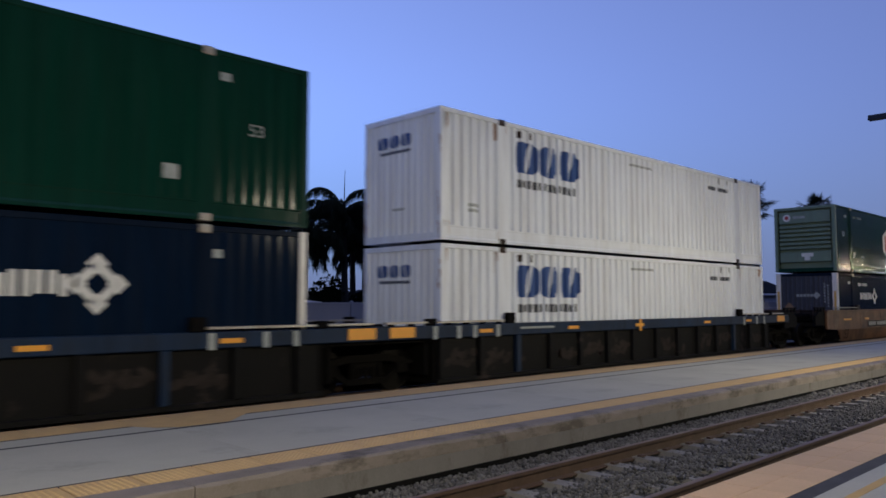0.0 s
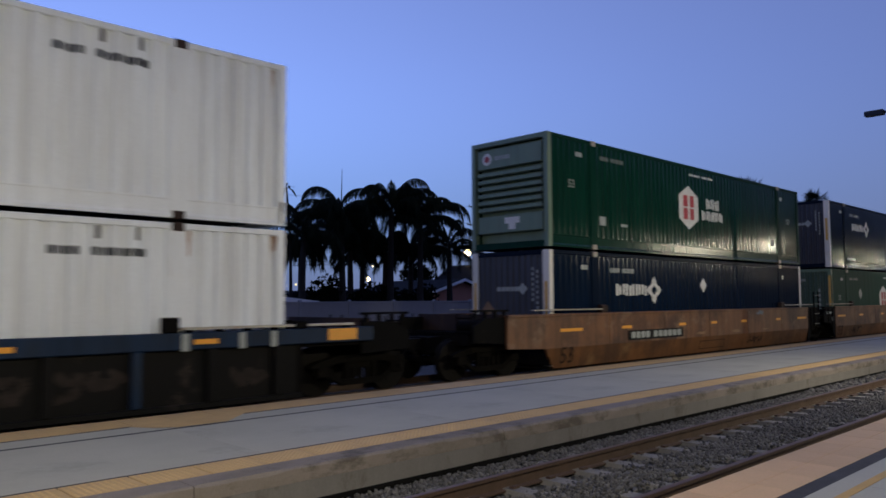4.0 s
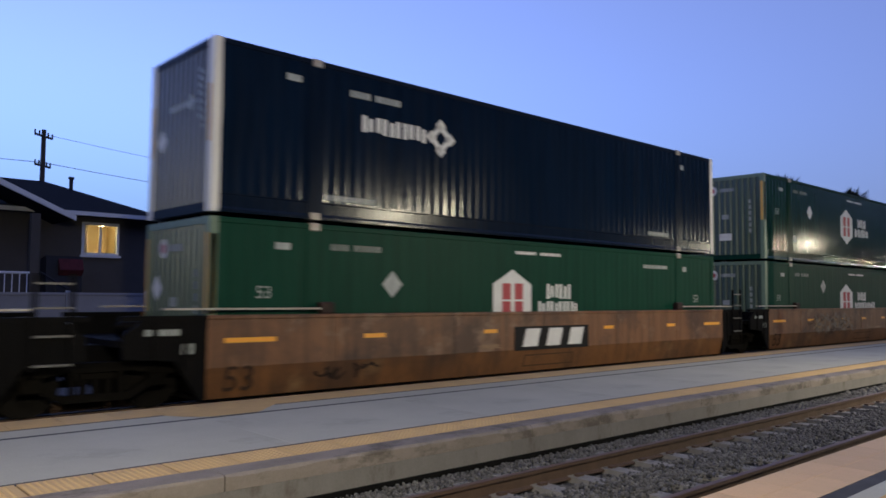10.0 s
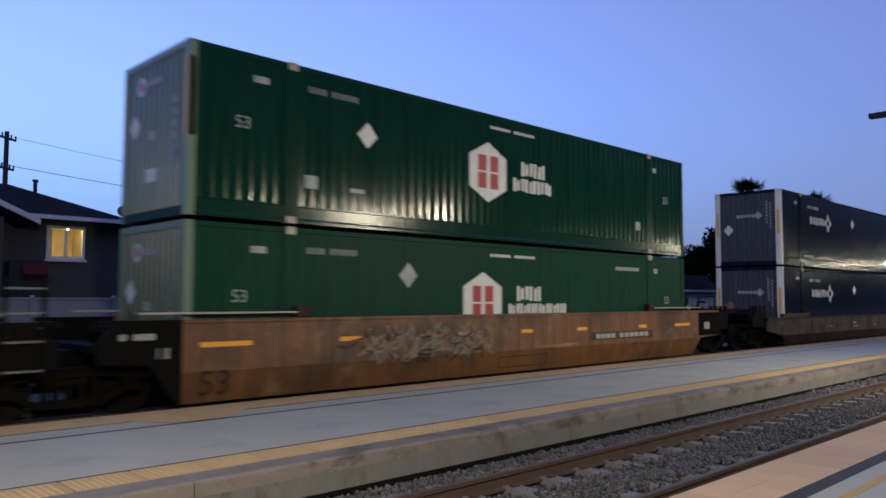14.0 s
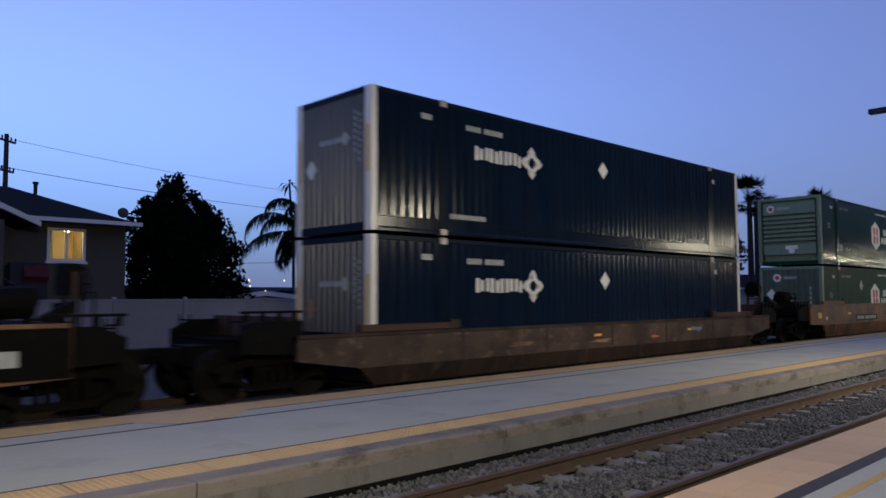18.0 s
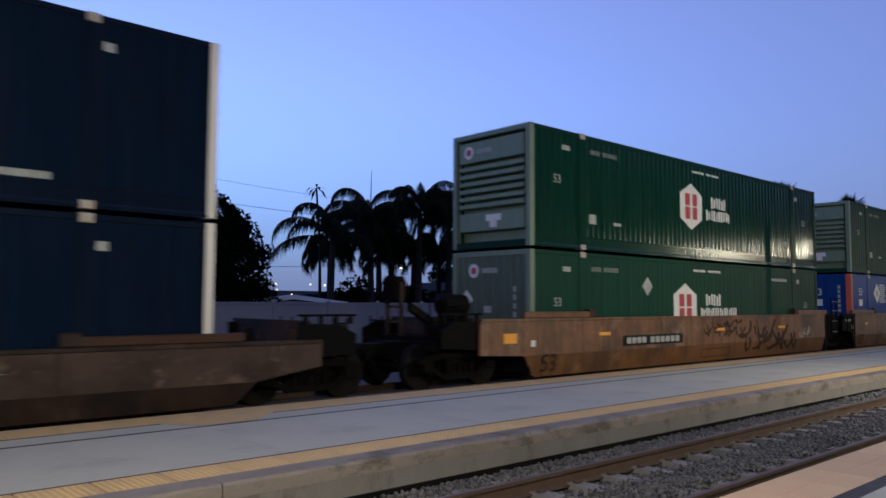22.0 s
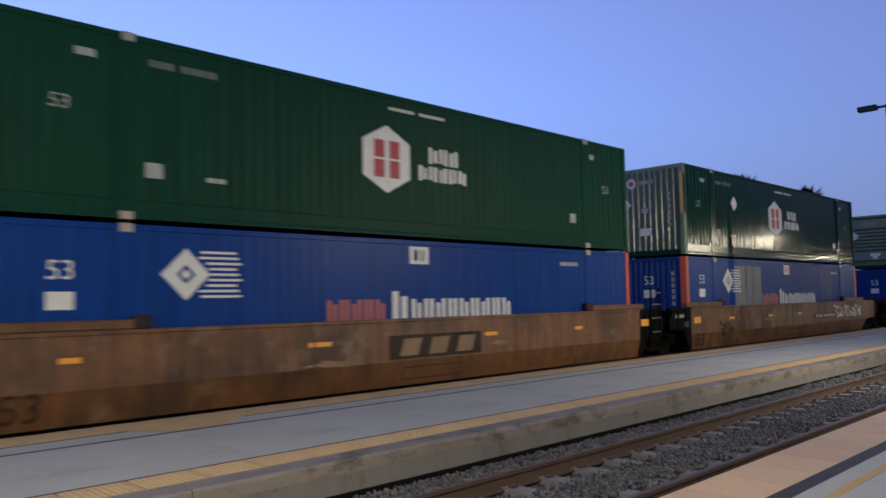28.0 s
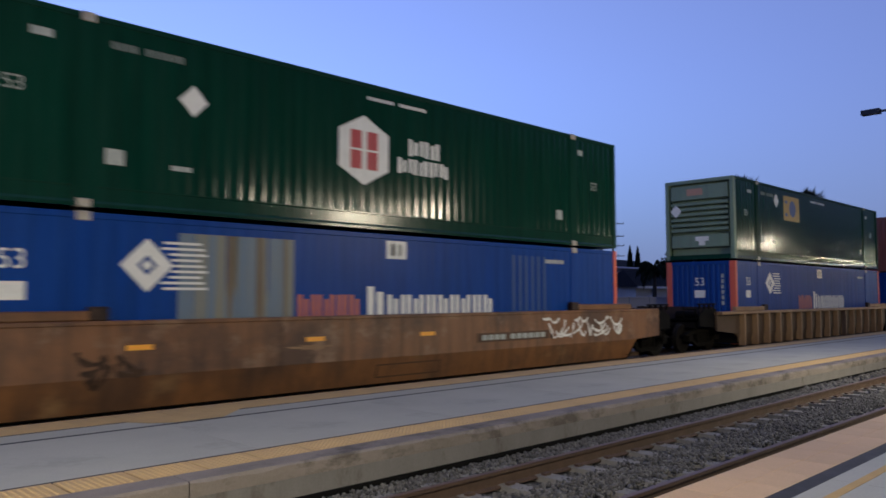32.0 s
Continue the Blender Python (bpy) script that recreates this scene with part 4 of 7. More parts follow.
def navy_box(z, front, shift=0.0, dia=True, big=1.0):
    box = container("dark navy ribbed container with white corner posts, on the train", paint_navy, paint_silver, steel_galv, LEAN, "ribbed", z, front, "navy containers")
    zc = 1.90
    side_mark(box, "lettering", glyphs(3.0 + shift, 4.66 + shift, zc - 0.16 * big, zc + 0.16 * big, 5), mark_white, LEAN, "white block lettering")
    x = 5.0 + shift
    petals = []
    for k in range(4):
        a = math.pi / 2 * k
        petals.append([(x + 0.26 * big * math.cos(a) + 0.14 * big * math.cos(a + s), zc + 0.26 * big * math.sin(a) + 0.14 * big * math.sin(a + s)) for s in (0, math.pi / 2, math.pi, 1.5 * math.pi)])
    side_mark(box, "emblem", ring(x, zc, 0.17 * big, 0.33 * big, 4) + petals, mark_white, LEAN, "white four-pointed emblem")
    if dia:
        side_mark(box, "placard", diamond(8.05, 2.07, 0.24, 0.22), mark_white, LEAN, "white diamond placard")
    side_mark(box, "serial_mark", blocks(2.72, 3.2, 2.36, 2.49, 4) + blocks(3.3, 3.94, 2.36, 2.49, 6), mark_grey, LEAN)
    side_mark(box, "serial_mark", blocks(2.2, 3.35, 0.36, 0.47, 10), mark_grey, LEAN)
    side_mark(box, "serial_mark", blocks(12.65, 13.7, 0.36, 0.47, 10), mark_grey, LEAN)
    side_mark(box, "vent_cover", [rect(1.36, 1.66, 2.42, 2.54)], mark_grey, LEAN)
    side_mark(box, "vent_cover", [rect(14.3, 14.5, 2.36, 2.50)], mark_grey, LEAN)
    end_mark(box, "end_lettering", blocks(1.0, 1.75, 1.86, 1.98, 5) + diamond(0.86, 1.92, 0.16), mark_grey, "", 0.012)
    end_mark(box, "end_placard", diamond(2.05, 1.40, 0.22, 0.2), tan_well if z < 2 else mark_white, "", 0.012)
    end_mark(box, "end_column", [rect(0.50, 0.56, 1.6 + k * 0.13, 1.68 + k * 0.13) for k in range(7)] + [rect(0.36, 0.41, 1.4 + k * 0.13, 1.48 + k * 0.13) for k in range(8)], mark_grey, "", 0.012)
    for y in (0.05, CW - 0.15):
        end_mark(box, "corner_stripe", [rect(y, y + 0.10, 1.15, 2.1)], mark_yellow, "faded yellow stripe", -0.004)
    return box


def blue_box(z, front, patched=False):
    box = container("blue ribbed container with red corner posts, low in the well", paint_blue, paint_red, steel_galv, SOFT, "ribbed", z, front, "blue containers")
    if patched:
        q = random.Random(5)
        strips = {"tan": [], "blue": [], "brown": []}
        for x0, x1, kind in ((3.45, 3.72, "blue"), (3.72, 3.96, "tan"), (3.96, 4.10, "blue"), (4.10, 4.30, "tan"), (4.30, 4.46, "brown"), (4.46, 4.52, "tan"), (4.52, 4.86, "blue"), (4.86, 5.02, "brown"), (5.02, 5.10, "tan"), (5.10, 5.42, "blue"), (5.42, 5.48, "brown"), (5.48, 5.62, "tan")):
            strips[kind].append([(x0, 0.33), (x1, 0.33), (x1 + q.uniform(-0.02, 0.02), 2.66), (x0 + q.uniform(-0.02, 0.02), 2.66)])
        for kind, mat, words in (("tan", paint_tan_patch, "faded tan streaks of a worn panel"), ("blue", paint_blue_patch, "faded pale blue streaks of a worn panel"), ("brown", paint_brown_patch, "rusty brown streaks of a worn panel")):
            for strip_shape in strips[kind]:
                side_mark(box, "patch", [strip_shape], mat, SOFT, words)
        for k in range(9):
            x, w, top = 3.5 + k * 0.23 + q.uniform(-0.05, 0.05), q.uniform(0.06, 0.15), q.uniform(1.2, 2.1)
            m = side_mark(box, "worn_streak", [[(x, 0.33), (x + w, 0.33), (x + w * 0.8, top - 0.2), (x + w * 0.45, top), (x + w * 0.1, top - 0.3)]], paint_blue_patch, SOFT, "pale blue tongue where paint has worn off")
            for v in m.data.vertices:
                v.co.y -= 0.0015
        for k in range(6):
            side_mark(box, "worn_rib", [rect(11.7 + k * 0.235, 11.8 + k * 0.235, 0.36, 2.62)], paint_blue_worn, SOFT, "greyish worn rib")
    m = side_mark(box, "emblem", ring(2.95, 2.13, 0.16, 0.42, 4) + diamond(2.95, 2.13, 0.09), mark_white, SOFT, "white diamond emblem")
    m2 = side_mark(box, "emblem_stripes", [rect(3.05 + abs(k - 4) * 0.04 if abs(k - 4) > 2 else 3.38 - abs(k - 4) * 0.04, 3.95 - 0.05 * (k % 3), 1.75 + k * 0.09, 1.79 + k * 0.09) for k in range(9)], mark_white, SOFT, "white speed stripes")
    for mm in (m, m2):
        for v in mm.data.vertices:
            v.co.y -= 0.003
    side_mark(box, "lettering", glyphs(5.72, 7.18, 1.10, 1.68, 5), mark_orange, SOFT, "orange-red block lettering")
    side_mark(box, "lettering", glyphs(7.32, 7.84, 1.10, 1.84, 1) + glyphs(7.84, 11.04, 1.10, 1.68, 9), mark_white, SOFT, "white block lettering")
    side_mark(box, "data_label", [rect(7.81, 8.34, 2.40, 2.76)], mark_white, SOFT)
    tagged(side_mark(box, "data_bars", blocks(7.9, 8.25, 2.46, 2.70, 2), mark_grey, SOFT), kind="stuff")
    side_mark(box, "serial_mark", blocks(12.96, 13.73, 2.46, 2.56, 8), mark_grey, SOFT)
    side_mark(box, "data_label", [rect(0.86, 1.24, 1.60, 1.86)], mark_white, SOFT)
    t = part("size_number", SIZE_TEXT, mark_white, box, "white number 53")
    t.matrix_basis = pose(1.05, 0.004, 2.16, 90, 0, 0)
    t = part("size_number", SIZE_TEXT, mark_white, box, "white number 53")
    t.matrix_basis = pose(0.014, 1.32, 2.15, 90, 0, -90)
    end_mark(box, "end_label", [rect(1.12, 1.52, 1.60, 1.86)], mark_white, "", 0.012)
    end_mark(box, "end_column", [rect(0.42, 0.52, 1.35 + k * 0.19, 1.48 + k * 0.19) for k in range(6)], mark_grey, "", 0.012)
    return box


def white_box(z, front):
    box = container("dirty white ribbed container with rust stains and blue lettering", paint_white, paint_white, rust_dark, DEEP, "ribbed", z, front, "white containers")
    z0, z1 = 1.74, 2.50
    for x0, x1 in ((2.50, 3.36), (3.45, 4.12), (4.22, 5.04)):
        for half in split_block(x0, x1, z0, z1):
            side_mark(box, "emblem", [half], mark_blue, DEEP, "slanted blue half of the large emblem")
    side_mark(box, "lettering", glyphs(2.62, 5.0, 1.38, 1.58, 10), mark_dark, DEEP, "line of grey-blue lettering")
    side_mark(box, "data_bars", blocks(0.92, 1.25, 0.66, 0.74, 4) + blocks(0.92, 1.25, 0.78, 0.86, 4), mark_grey, DEEP)
    side_mark(box, "serial_mark", blocks(12.25, 12.7, 2.33, 2.46, 4) + blocks(12.85, 13.7, 2.33, 2.46, 7), mark_dark, DEEP)
    side_mark(box, "serial_mark", blocks(7.45, 8.78, 2.52, 2.59, 12), mark_grey, DEEP)
    side_mark(box, "stencil", [rect(12.9, 12.98, 2.58, 2.78), rect(13.5, 13.58, 2.58, 2.78), rect(2.6, 2.7, 2.58, 2.75), rect(3.0, 3.08, 2.58, 2.75)], rust_dark, DEEP)
    q = random.Random(int(z * 10))
    runs = []
    for cx in (1.98, 14.17, 0.08, 16.07):
        for k in range(7):
            x, w = cx + q.uniform(-0.22, 0.18), q.uniform(0.015, 0.05)
            if not 0.02 < x < 16.05:
                continue
            zt = q.choice((2.78, 2.78, 0.42, 0.30))
            ln = min(q.uniform(0.1, 0.55), zt - 0.02)
            runs.append([(x, zt - ln), (x + w * 0.6, zt - ln * 0.9), (x + w, zt), (x - w * 0.3, zt)])
    tagged(side_mark(box, "rust_stain", runs, rust_run, DEEP, "brown rust runs by the fittings"), kind="stuff")
    e0, e1 = 2.18, 2.46
    for y0, y1 in ((1.76, 2.12), (1.38, 1.68), (0.98, 1.30)):
        for half in split_block(y0, y1, e0, e1):
            end_mark(box, "end_emblem", [half], mark_blue, "small slanted blue block", 0.010)
    end_mark(box, "end_lettering", blocks(1.0, 2.05, 2.04, 2.11, 10), mark_dark, "", 0.012)
    end_mark(box, "end_label", blocks(1.2, 1.6, 0.72, 0.78, 4), mark_grey, "", 0.012)
    runs = []
    for k in range(14):
        y, w = q.choice((q.uniform(0.01, 0.09), q.uniform(CW - 0.11, CW - 0.03))), q.uniform(0.015, 0.04)
        zt = q.choice((q.uniform(0.3, 0.7), q.uniform(0.3, 2.8)))
        ln = min(q.uniform(0.08, 0.35), zt - 0.02)
        runs.append([(y, zt - ln), (y + w * 0.6, zt - ln * 0.9), (y + w, zt), (y - w * 0.2, zt)])
    end_mark(box, "rust_stain", runs, rust_run, "brown rust runs down the end posts", -0.003)
    return box


train_boxes = []
UNIT = dict(z=-8.30, a=11.24, b=35.00, c=54.56, d=74.14, e=97.80, f=121.67, g=141.20, h=160.70, i=184.33, j=203.88)


def load(make, unit, low, **kw):
    box = make(LOW_Z if low else UP_Z, UNIT[unit], **kw)
    train_boxes.append((box, UNIT[unit], SIDE_Y, LOW_Z if low else UP_Z))
    return box


load(green_box, "z", False)
load(navy_box, "z", True, shift=7.5, dia=False, big=1.15)
load(white_box, "a", False)
load(white_box, "a", True)
load(green_box, "b", False, label="dark green ribbed container with louvred end coloured paler as if lit, white emblem")
load(navy_box, "b", True)
load(navy_box, "c", False, dia=False)
load(green_box, "c", True, end="ribbed", dia=(3.77, 1.84), yellow=True, lower=True, hex_x=7.2)
load(green_box, "d", False, end="ribbed", dia=(3.72, 1.84), yellow=True)
load(green_box, "d", True, end="ribbed", dia=(4.81, 2.10), hex_x=7.05, inc=True, lower=True)
load(navy_box, "e", False)
load(navy_box, "e", True)
load(green_box, "f", False)
load(green_box, "f", True, end="ribbed", dia=(4.85, 2.11), hex_x=6.81, inc=True, lower=True)
load(green_box, "g", False, paint=matte_green)
load(blue_box, "g", True)
load(green_box, "h", False, end="ribbed", dia=(3.67, 1.86), yellow=True)
load(blue_box, "h", True, patched=True)
sign_box = load(green_box, "i", False, emblem=False, words=False, end_logo=False, dia=(3.75, 2.33), label="dark green ribbed container with a gold square sign")
side_mark(sign_box, "square_sign", [rect(4.45, 6.05, 1.63, 2.60)], mark_gold, FINE, "gold square sign")
m = side_mark(sign_box, "sign_shape", [ngon(5.35, 2.12, 0.34, 8), rect(4.6, 4.85, 2.3, 2.42), rect(4.6, 4.85, 1.8, 1.92)], mark_blue, FINE, "dark blue shape on the sign")
for v in m.data.vertices:
    v.co.y -= 0.004
load(blue_box, "i", True)
train_boxes.append((container("brown-red ribbed container on the train", paint_maroon, paint_maroon, steel_galv, FINE, "ribbed", UP_Z, UNIT["j"]), UNIT["j"], SIDE_Y, UP_Z))
load(blue_box, "j", True)

# ---- well cars ----
train_cars = []
wheelsets = []
wheel_geo = Geo()
n_seg = 20
for s in (-1, 1):
    for y0, y1, r in ((0.68, 0.715, 0.485), (0.715, 0.815, 0.457)):
        wheel_geo.tube([(0, s * y0, 0), (0, s * y1, 0)], r, n_seg)
    for k in range(5):
        a = 2 * math.pi * k / 5
        wheel_geo.tube([(0.25 * math.cos(a), s * 0.815, 0.25 * math.sin(a)), (0.25 * math.cos(a), s * 0.825, 0.25 * math.sin(a))], 0.045, 6)
wheel_geo.tube([(0, -0.98, 0), (0, 0.98, 0)], 0.075, 10)
wheel_mesh = wheel_geo.mesh("wheelset", wheel_steel)
frame_geo = Geo()
for s in (-1, 1):
    frame_geo.prism_y([(-1.18, 0.55), (-0.95, 0.55), (-0.5, 0.63), (0.5, 0.63), (0.95, 0.55), (1.18, 0.55), (1.18, 0.60), (0.95, 0.68), (0.5, 0.77), (-0.5, 0.77), (-0.95, 0.68), (-1.18, 0.60)], s * 1.02 - 0.07, s * 1.02 + 0.07)
    frame_geo.prism_y([(-0.48, 0.20), (0.48, 0.20), (0.48, 0.31), (-0.48, 0.31)], s * 1.02 - 0.07, s * 1.02 + 0.07)
    for e in (-1, 1):
        frame_geo.prism_y([(e * 0.48, 0.20), (e * 0.85, 0.42), (e * 0.85, 0.55), (e * 0.46, 0.31)], s * 1.02 - 0.06, s * 1.02 + 0.06)
        frame_geo.box(e * 0.89 - 0.14, e * 0.89 + 0.14, s * 1.02 - 0.09, s * 1.02 + 0.09, 0.37, 0.58, 0.02)
        frame_geo.prism_y([(e * 0.30, 0.31), (e * 0.37, 0.31), (e * 0.37, 0.64), (e * 0.30, 0.64)], s * 1.02 - 0.06, s * 1.02 + 0.06)
    for k in (-0.18, 0, 0.18):
        frame_geo.tube([(k, s * 1.02, 0.31), (k, s * 1.02, 0.52)], 0.06, 8)
frame_geo.box(-0.26, 0.26, -1.05, 1.05, 0.50, 0.64, 0.03)
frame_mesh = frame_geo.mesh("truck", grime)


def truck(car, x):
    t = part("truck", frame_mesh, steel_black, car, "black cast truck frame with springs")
    t.location = (x, CW / 2, 0)
    for e in (-0.89, 0.89):
        w = part("wheelset", wheel_mesh, wheel_steel, t, "worn steel wheelset")
        w.location = (e, 0, 0.457)
        wheelsets.append((w, e))


def stripe(car, x0, x1, z0, z1, y, mat=None, name="reflector"):
    g = Geo()
    g.box(x0, x1, y - 0.006, y, z0, z1)
    return part(name, g, mat or reflector, car)


def smear(car, x0, x1, z0, z1, mat):
    """A ragged rubbed patch on a side wall."""
    r = random.Random(int(x0 * 100))
    xm, zm, g, n = (x0 + x1) / 2, (z0 + z1) / 2, Geo(), 22
    pts = []
    for k in range(n):
        a = 2 * math.pi * k / n
        q = r.uniform(0.45, 1.25)
        pts.append((xm + (x1 - x0) / 2 * q * math.cos(a), -0.1445, zm + (z1 - z0) / 2 * q * math.sin(a)))
    for k in range(n):
        g.poly([(xm, -0.1445, zm), pts[k], pts[(k + 1) % n]])
    return part("faded_patch", weld(g), mat, car)


def coupler_end(car, s, x_end, mat, stand=False):
    """Draft gear, end platform and ladder at a free end. s is -1 in front, 1 behind."""
    def bx(g, a, b, *rest):
        x0, x1 = x_end + s * a, x_end + s * b
        g.box(min(x0, x1), max(x0, x1), *rest)
    g = Geo()
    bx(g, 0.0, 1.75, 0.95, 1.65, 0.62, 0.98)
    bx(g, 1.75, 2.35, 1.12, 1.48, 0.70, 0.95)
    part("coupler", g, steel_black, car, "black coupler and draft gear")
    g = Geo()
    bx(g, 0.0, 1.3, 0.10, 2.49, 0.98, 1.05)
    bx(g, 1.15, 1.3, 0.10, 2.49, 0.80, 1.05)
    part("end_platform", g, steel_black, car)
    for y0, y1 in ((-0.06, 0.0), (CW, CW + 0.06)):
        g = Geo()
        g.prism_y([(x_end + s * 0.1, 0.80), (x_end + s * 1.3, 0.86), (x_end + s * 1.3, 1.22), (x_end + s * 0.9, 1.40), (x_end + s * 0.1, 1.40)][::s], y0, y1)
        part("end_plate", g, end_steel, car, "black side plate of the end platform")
    for k in range(4):
        g = Geo()
        x0, x1 = sorted((x_end + s * (0.2 + 0.32 * k), x_end + s * (0.27 + 0.32 * k)))
        g.box(x0, x1, -0.04, 0.02, 1.40, 1.56)
        part("rail_stub", g, end_steel, car)
    g = Geo()
    bx(g, 0.1, 1.3, -0.05, 0.03, 1.54, 1.585)
    part("side_rail", g, end_steel, car)
    for y in (0.12, 0.55, 2.04, 2.47):
        g = Geo()
        g.tube([(x_end + s * 1.2, y, 0.45), (x_end + s * 1.2, y, 1.5)], 0.02, 6)
        part("ladder_rail", g, grime, car)
    for y in (0.12, 2.04):
        for z in (0.5, 0.8, 1.1, 1.4):
            g = Geo()
            g.tube([(x_end + s * 1.2, y, z), (x_end + s * 1.2, y + 0.43, z)], 0.017, 6)
            part("rung", g, grime, car)
    g = Geo()
    g.tube([(x_end + s * 0.1, 0.03, 1.42), (x_end + s * 1.15, 0.03, 1.36), (x_end + s * 1.2, 0.03, 1.0)], 0.016, 6)
    part("handrail", g, grime, car)
    g = Geo()
    g.tube([(x_end + s * 2.2, 1.05, 0.86), (x_end + s * 2.45, 1.0, 0.62), (x_end + s * 2.6, 1.0, 0.42), (x_end + s * 2.8, 1.02, 0.35)], 0.035, 6)
    part("air_hose", g, steel_black, car, "black brake hose")
    g = Geo()
    g.tube([(x_end + s * 0.5, 0.45, 1.19), (x_end + s * 0.5, 0.50, 1.19), (x_end + s * 0.5, 1.15, 1.19), (x_end + s * 0.5, 1.2, 1.19)], [0.06, 0.14, 0.14, 0.06], 12)
    part("air_reservoir", g, grime, car, "grimy cylindrical air tank")
    g = Geo()
    bx(g, 0.26, 0.35, 0.0, 2.76, 1.05, 1.47)
    bx(g, 0.1, 0.26, 0.35, 0.5, 1.05, 1.3)
    bx(g, 0.1, 0.26, 2.05, 2.2, 1.05, 1.3)
    part("end_bolster", g, rust_dark, car)
    g = Geo()
    for k in range(5):
        bx(g, 0.3 + 0.19 * k, 0.36 + 0.19 * k, 0.12, 2.47, 1.05, 1.075)
    part("grating", g, grime, car)
    if stand:
        for y in (1.50, 1.98):
            g = Geo()
            bx(g, 1.02, 1.10, y, y + 0.07, 1.0, 2.25)
            part("brake_stand", g, rust_dark, car, "slim brown brake stand post")
        for z in (1.35, 1.68):
            g = Geo()
            bx(g, 1.03, 1.08, 1.57, 1.98, z, z + 0.05)
            part("stand_bar", g, rust_dark, car)
        g = Geo()
        x0, x1 = sorted((x_end + s * 0.92, x_end + s * 1.20))
        g.prism_x([(1.52, 1.86), (2.02, 1.86), (2.06, 2.02), (2.0, 2.34), (1.88, 2.40), (1.62, 2.38), (1.50, 2.2)], x0, x1)
        part("brake_housing", g, grime, car, "dark brown hand brake housing")
        g = Geo()
        wheel = [(x_end + s * 1.28, 1.76 + 0.27 * math.cos(2 * math.pi * k / 14), 2.05 + 0.27 * math.sin(2 * math.pi * k / 14)) for k in range(15)]
        g.tube(wheel, 0.02, 5)
        g.tube([wheel[0], wheel[7]], 0.014, 5)
        g.tube([wheel[3], wheel[10]], 0.014, 5)
        part("brake_wheel", g, grime, car, "round hand brake wheel")
        g = Geo()
        g.tube([(x_end - s * 0.42, 1.05, 1.72), (x_end - s * 0.36, 1.05, 1.74), (x_end + s * 0.30, 1.05, 1.76), (x_end + s * 0.36, 1.05, 1.74)], [0.12, 0.25, 0.25, 0.12], 14)
        part("brake_drum", g, end_steel, car, "black cylindrical reservoir on the end deck")
        for k in (-0.3, 0.2):
            g = Geo()
            bx(g, k, k + 0.08, 0.9, 1.2, 1.05, 1.56)
            part("drum_bracket", g, end_steel, car)
        g = Geo()
        g.prism_y([(x_end + s * 0.42, 1.30), (x_end + s * 1.0, 1.62), (x_end + s * 1.0, 1.80), (x_end + s * 0.36, 1.46)][::s], 1.25, 1.4)
        part("strut", g, end_steel, car, "slanting dark strut")
        g = Geo()
        g.prism_y([(x_end + s * 0.30, 1.05), (x_end + s * 0.62, 1.05), (x_end + s * 0.62, 1.45), (x_end + s * 0.54, 1.58), (x_end + s * 0.38, 1.58), (x_end + s * 0.30, 1.45)][::(1 if s > 0 else -1)], 0.42, 0.75)
        part("valve_body", g, grime, car, "grimy brake valve")
        g = Geo()
        g.tube([(x_end + s * 0.46, 0.58, 1.58), (x_end + s * 0.46, 0.58, 1.72), (x_end + s * 0.46, 0.3, 1.72)], 0.03, 6)
        part("pipe", g, grime, car)
        g = Geo()
        g.tube([(x_end + s * 0.9, 0.2, 1.05), (x_end + s * 0.9, 0.2, 1.9), (x_end + s * 0.9, 0.75, 1.9), (x_end + s * 0.9, 0.75, 1.05)], 0.02, 6)
        part("grab_hoop", g, grime, car)


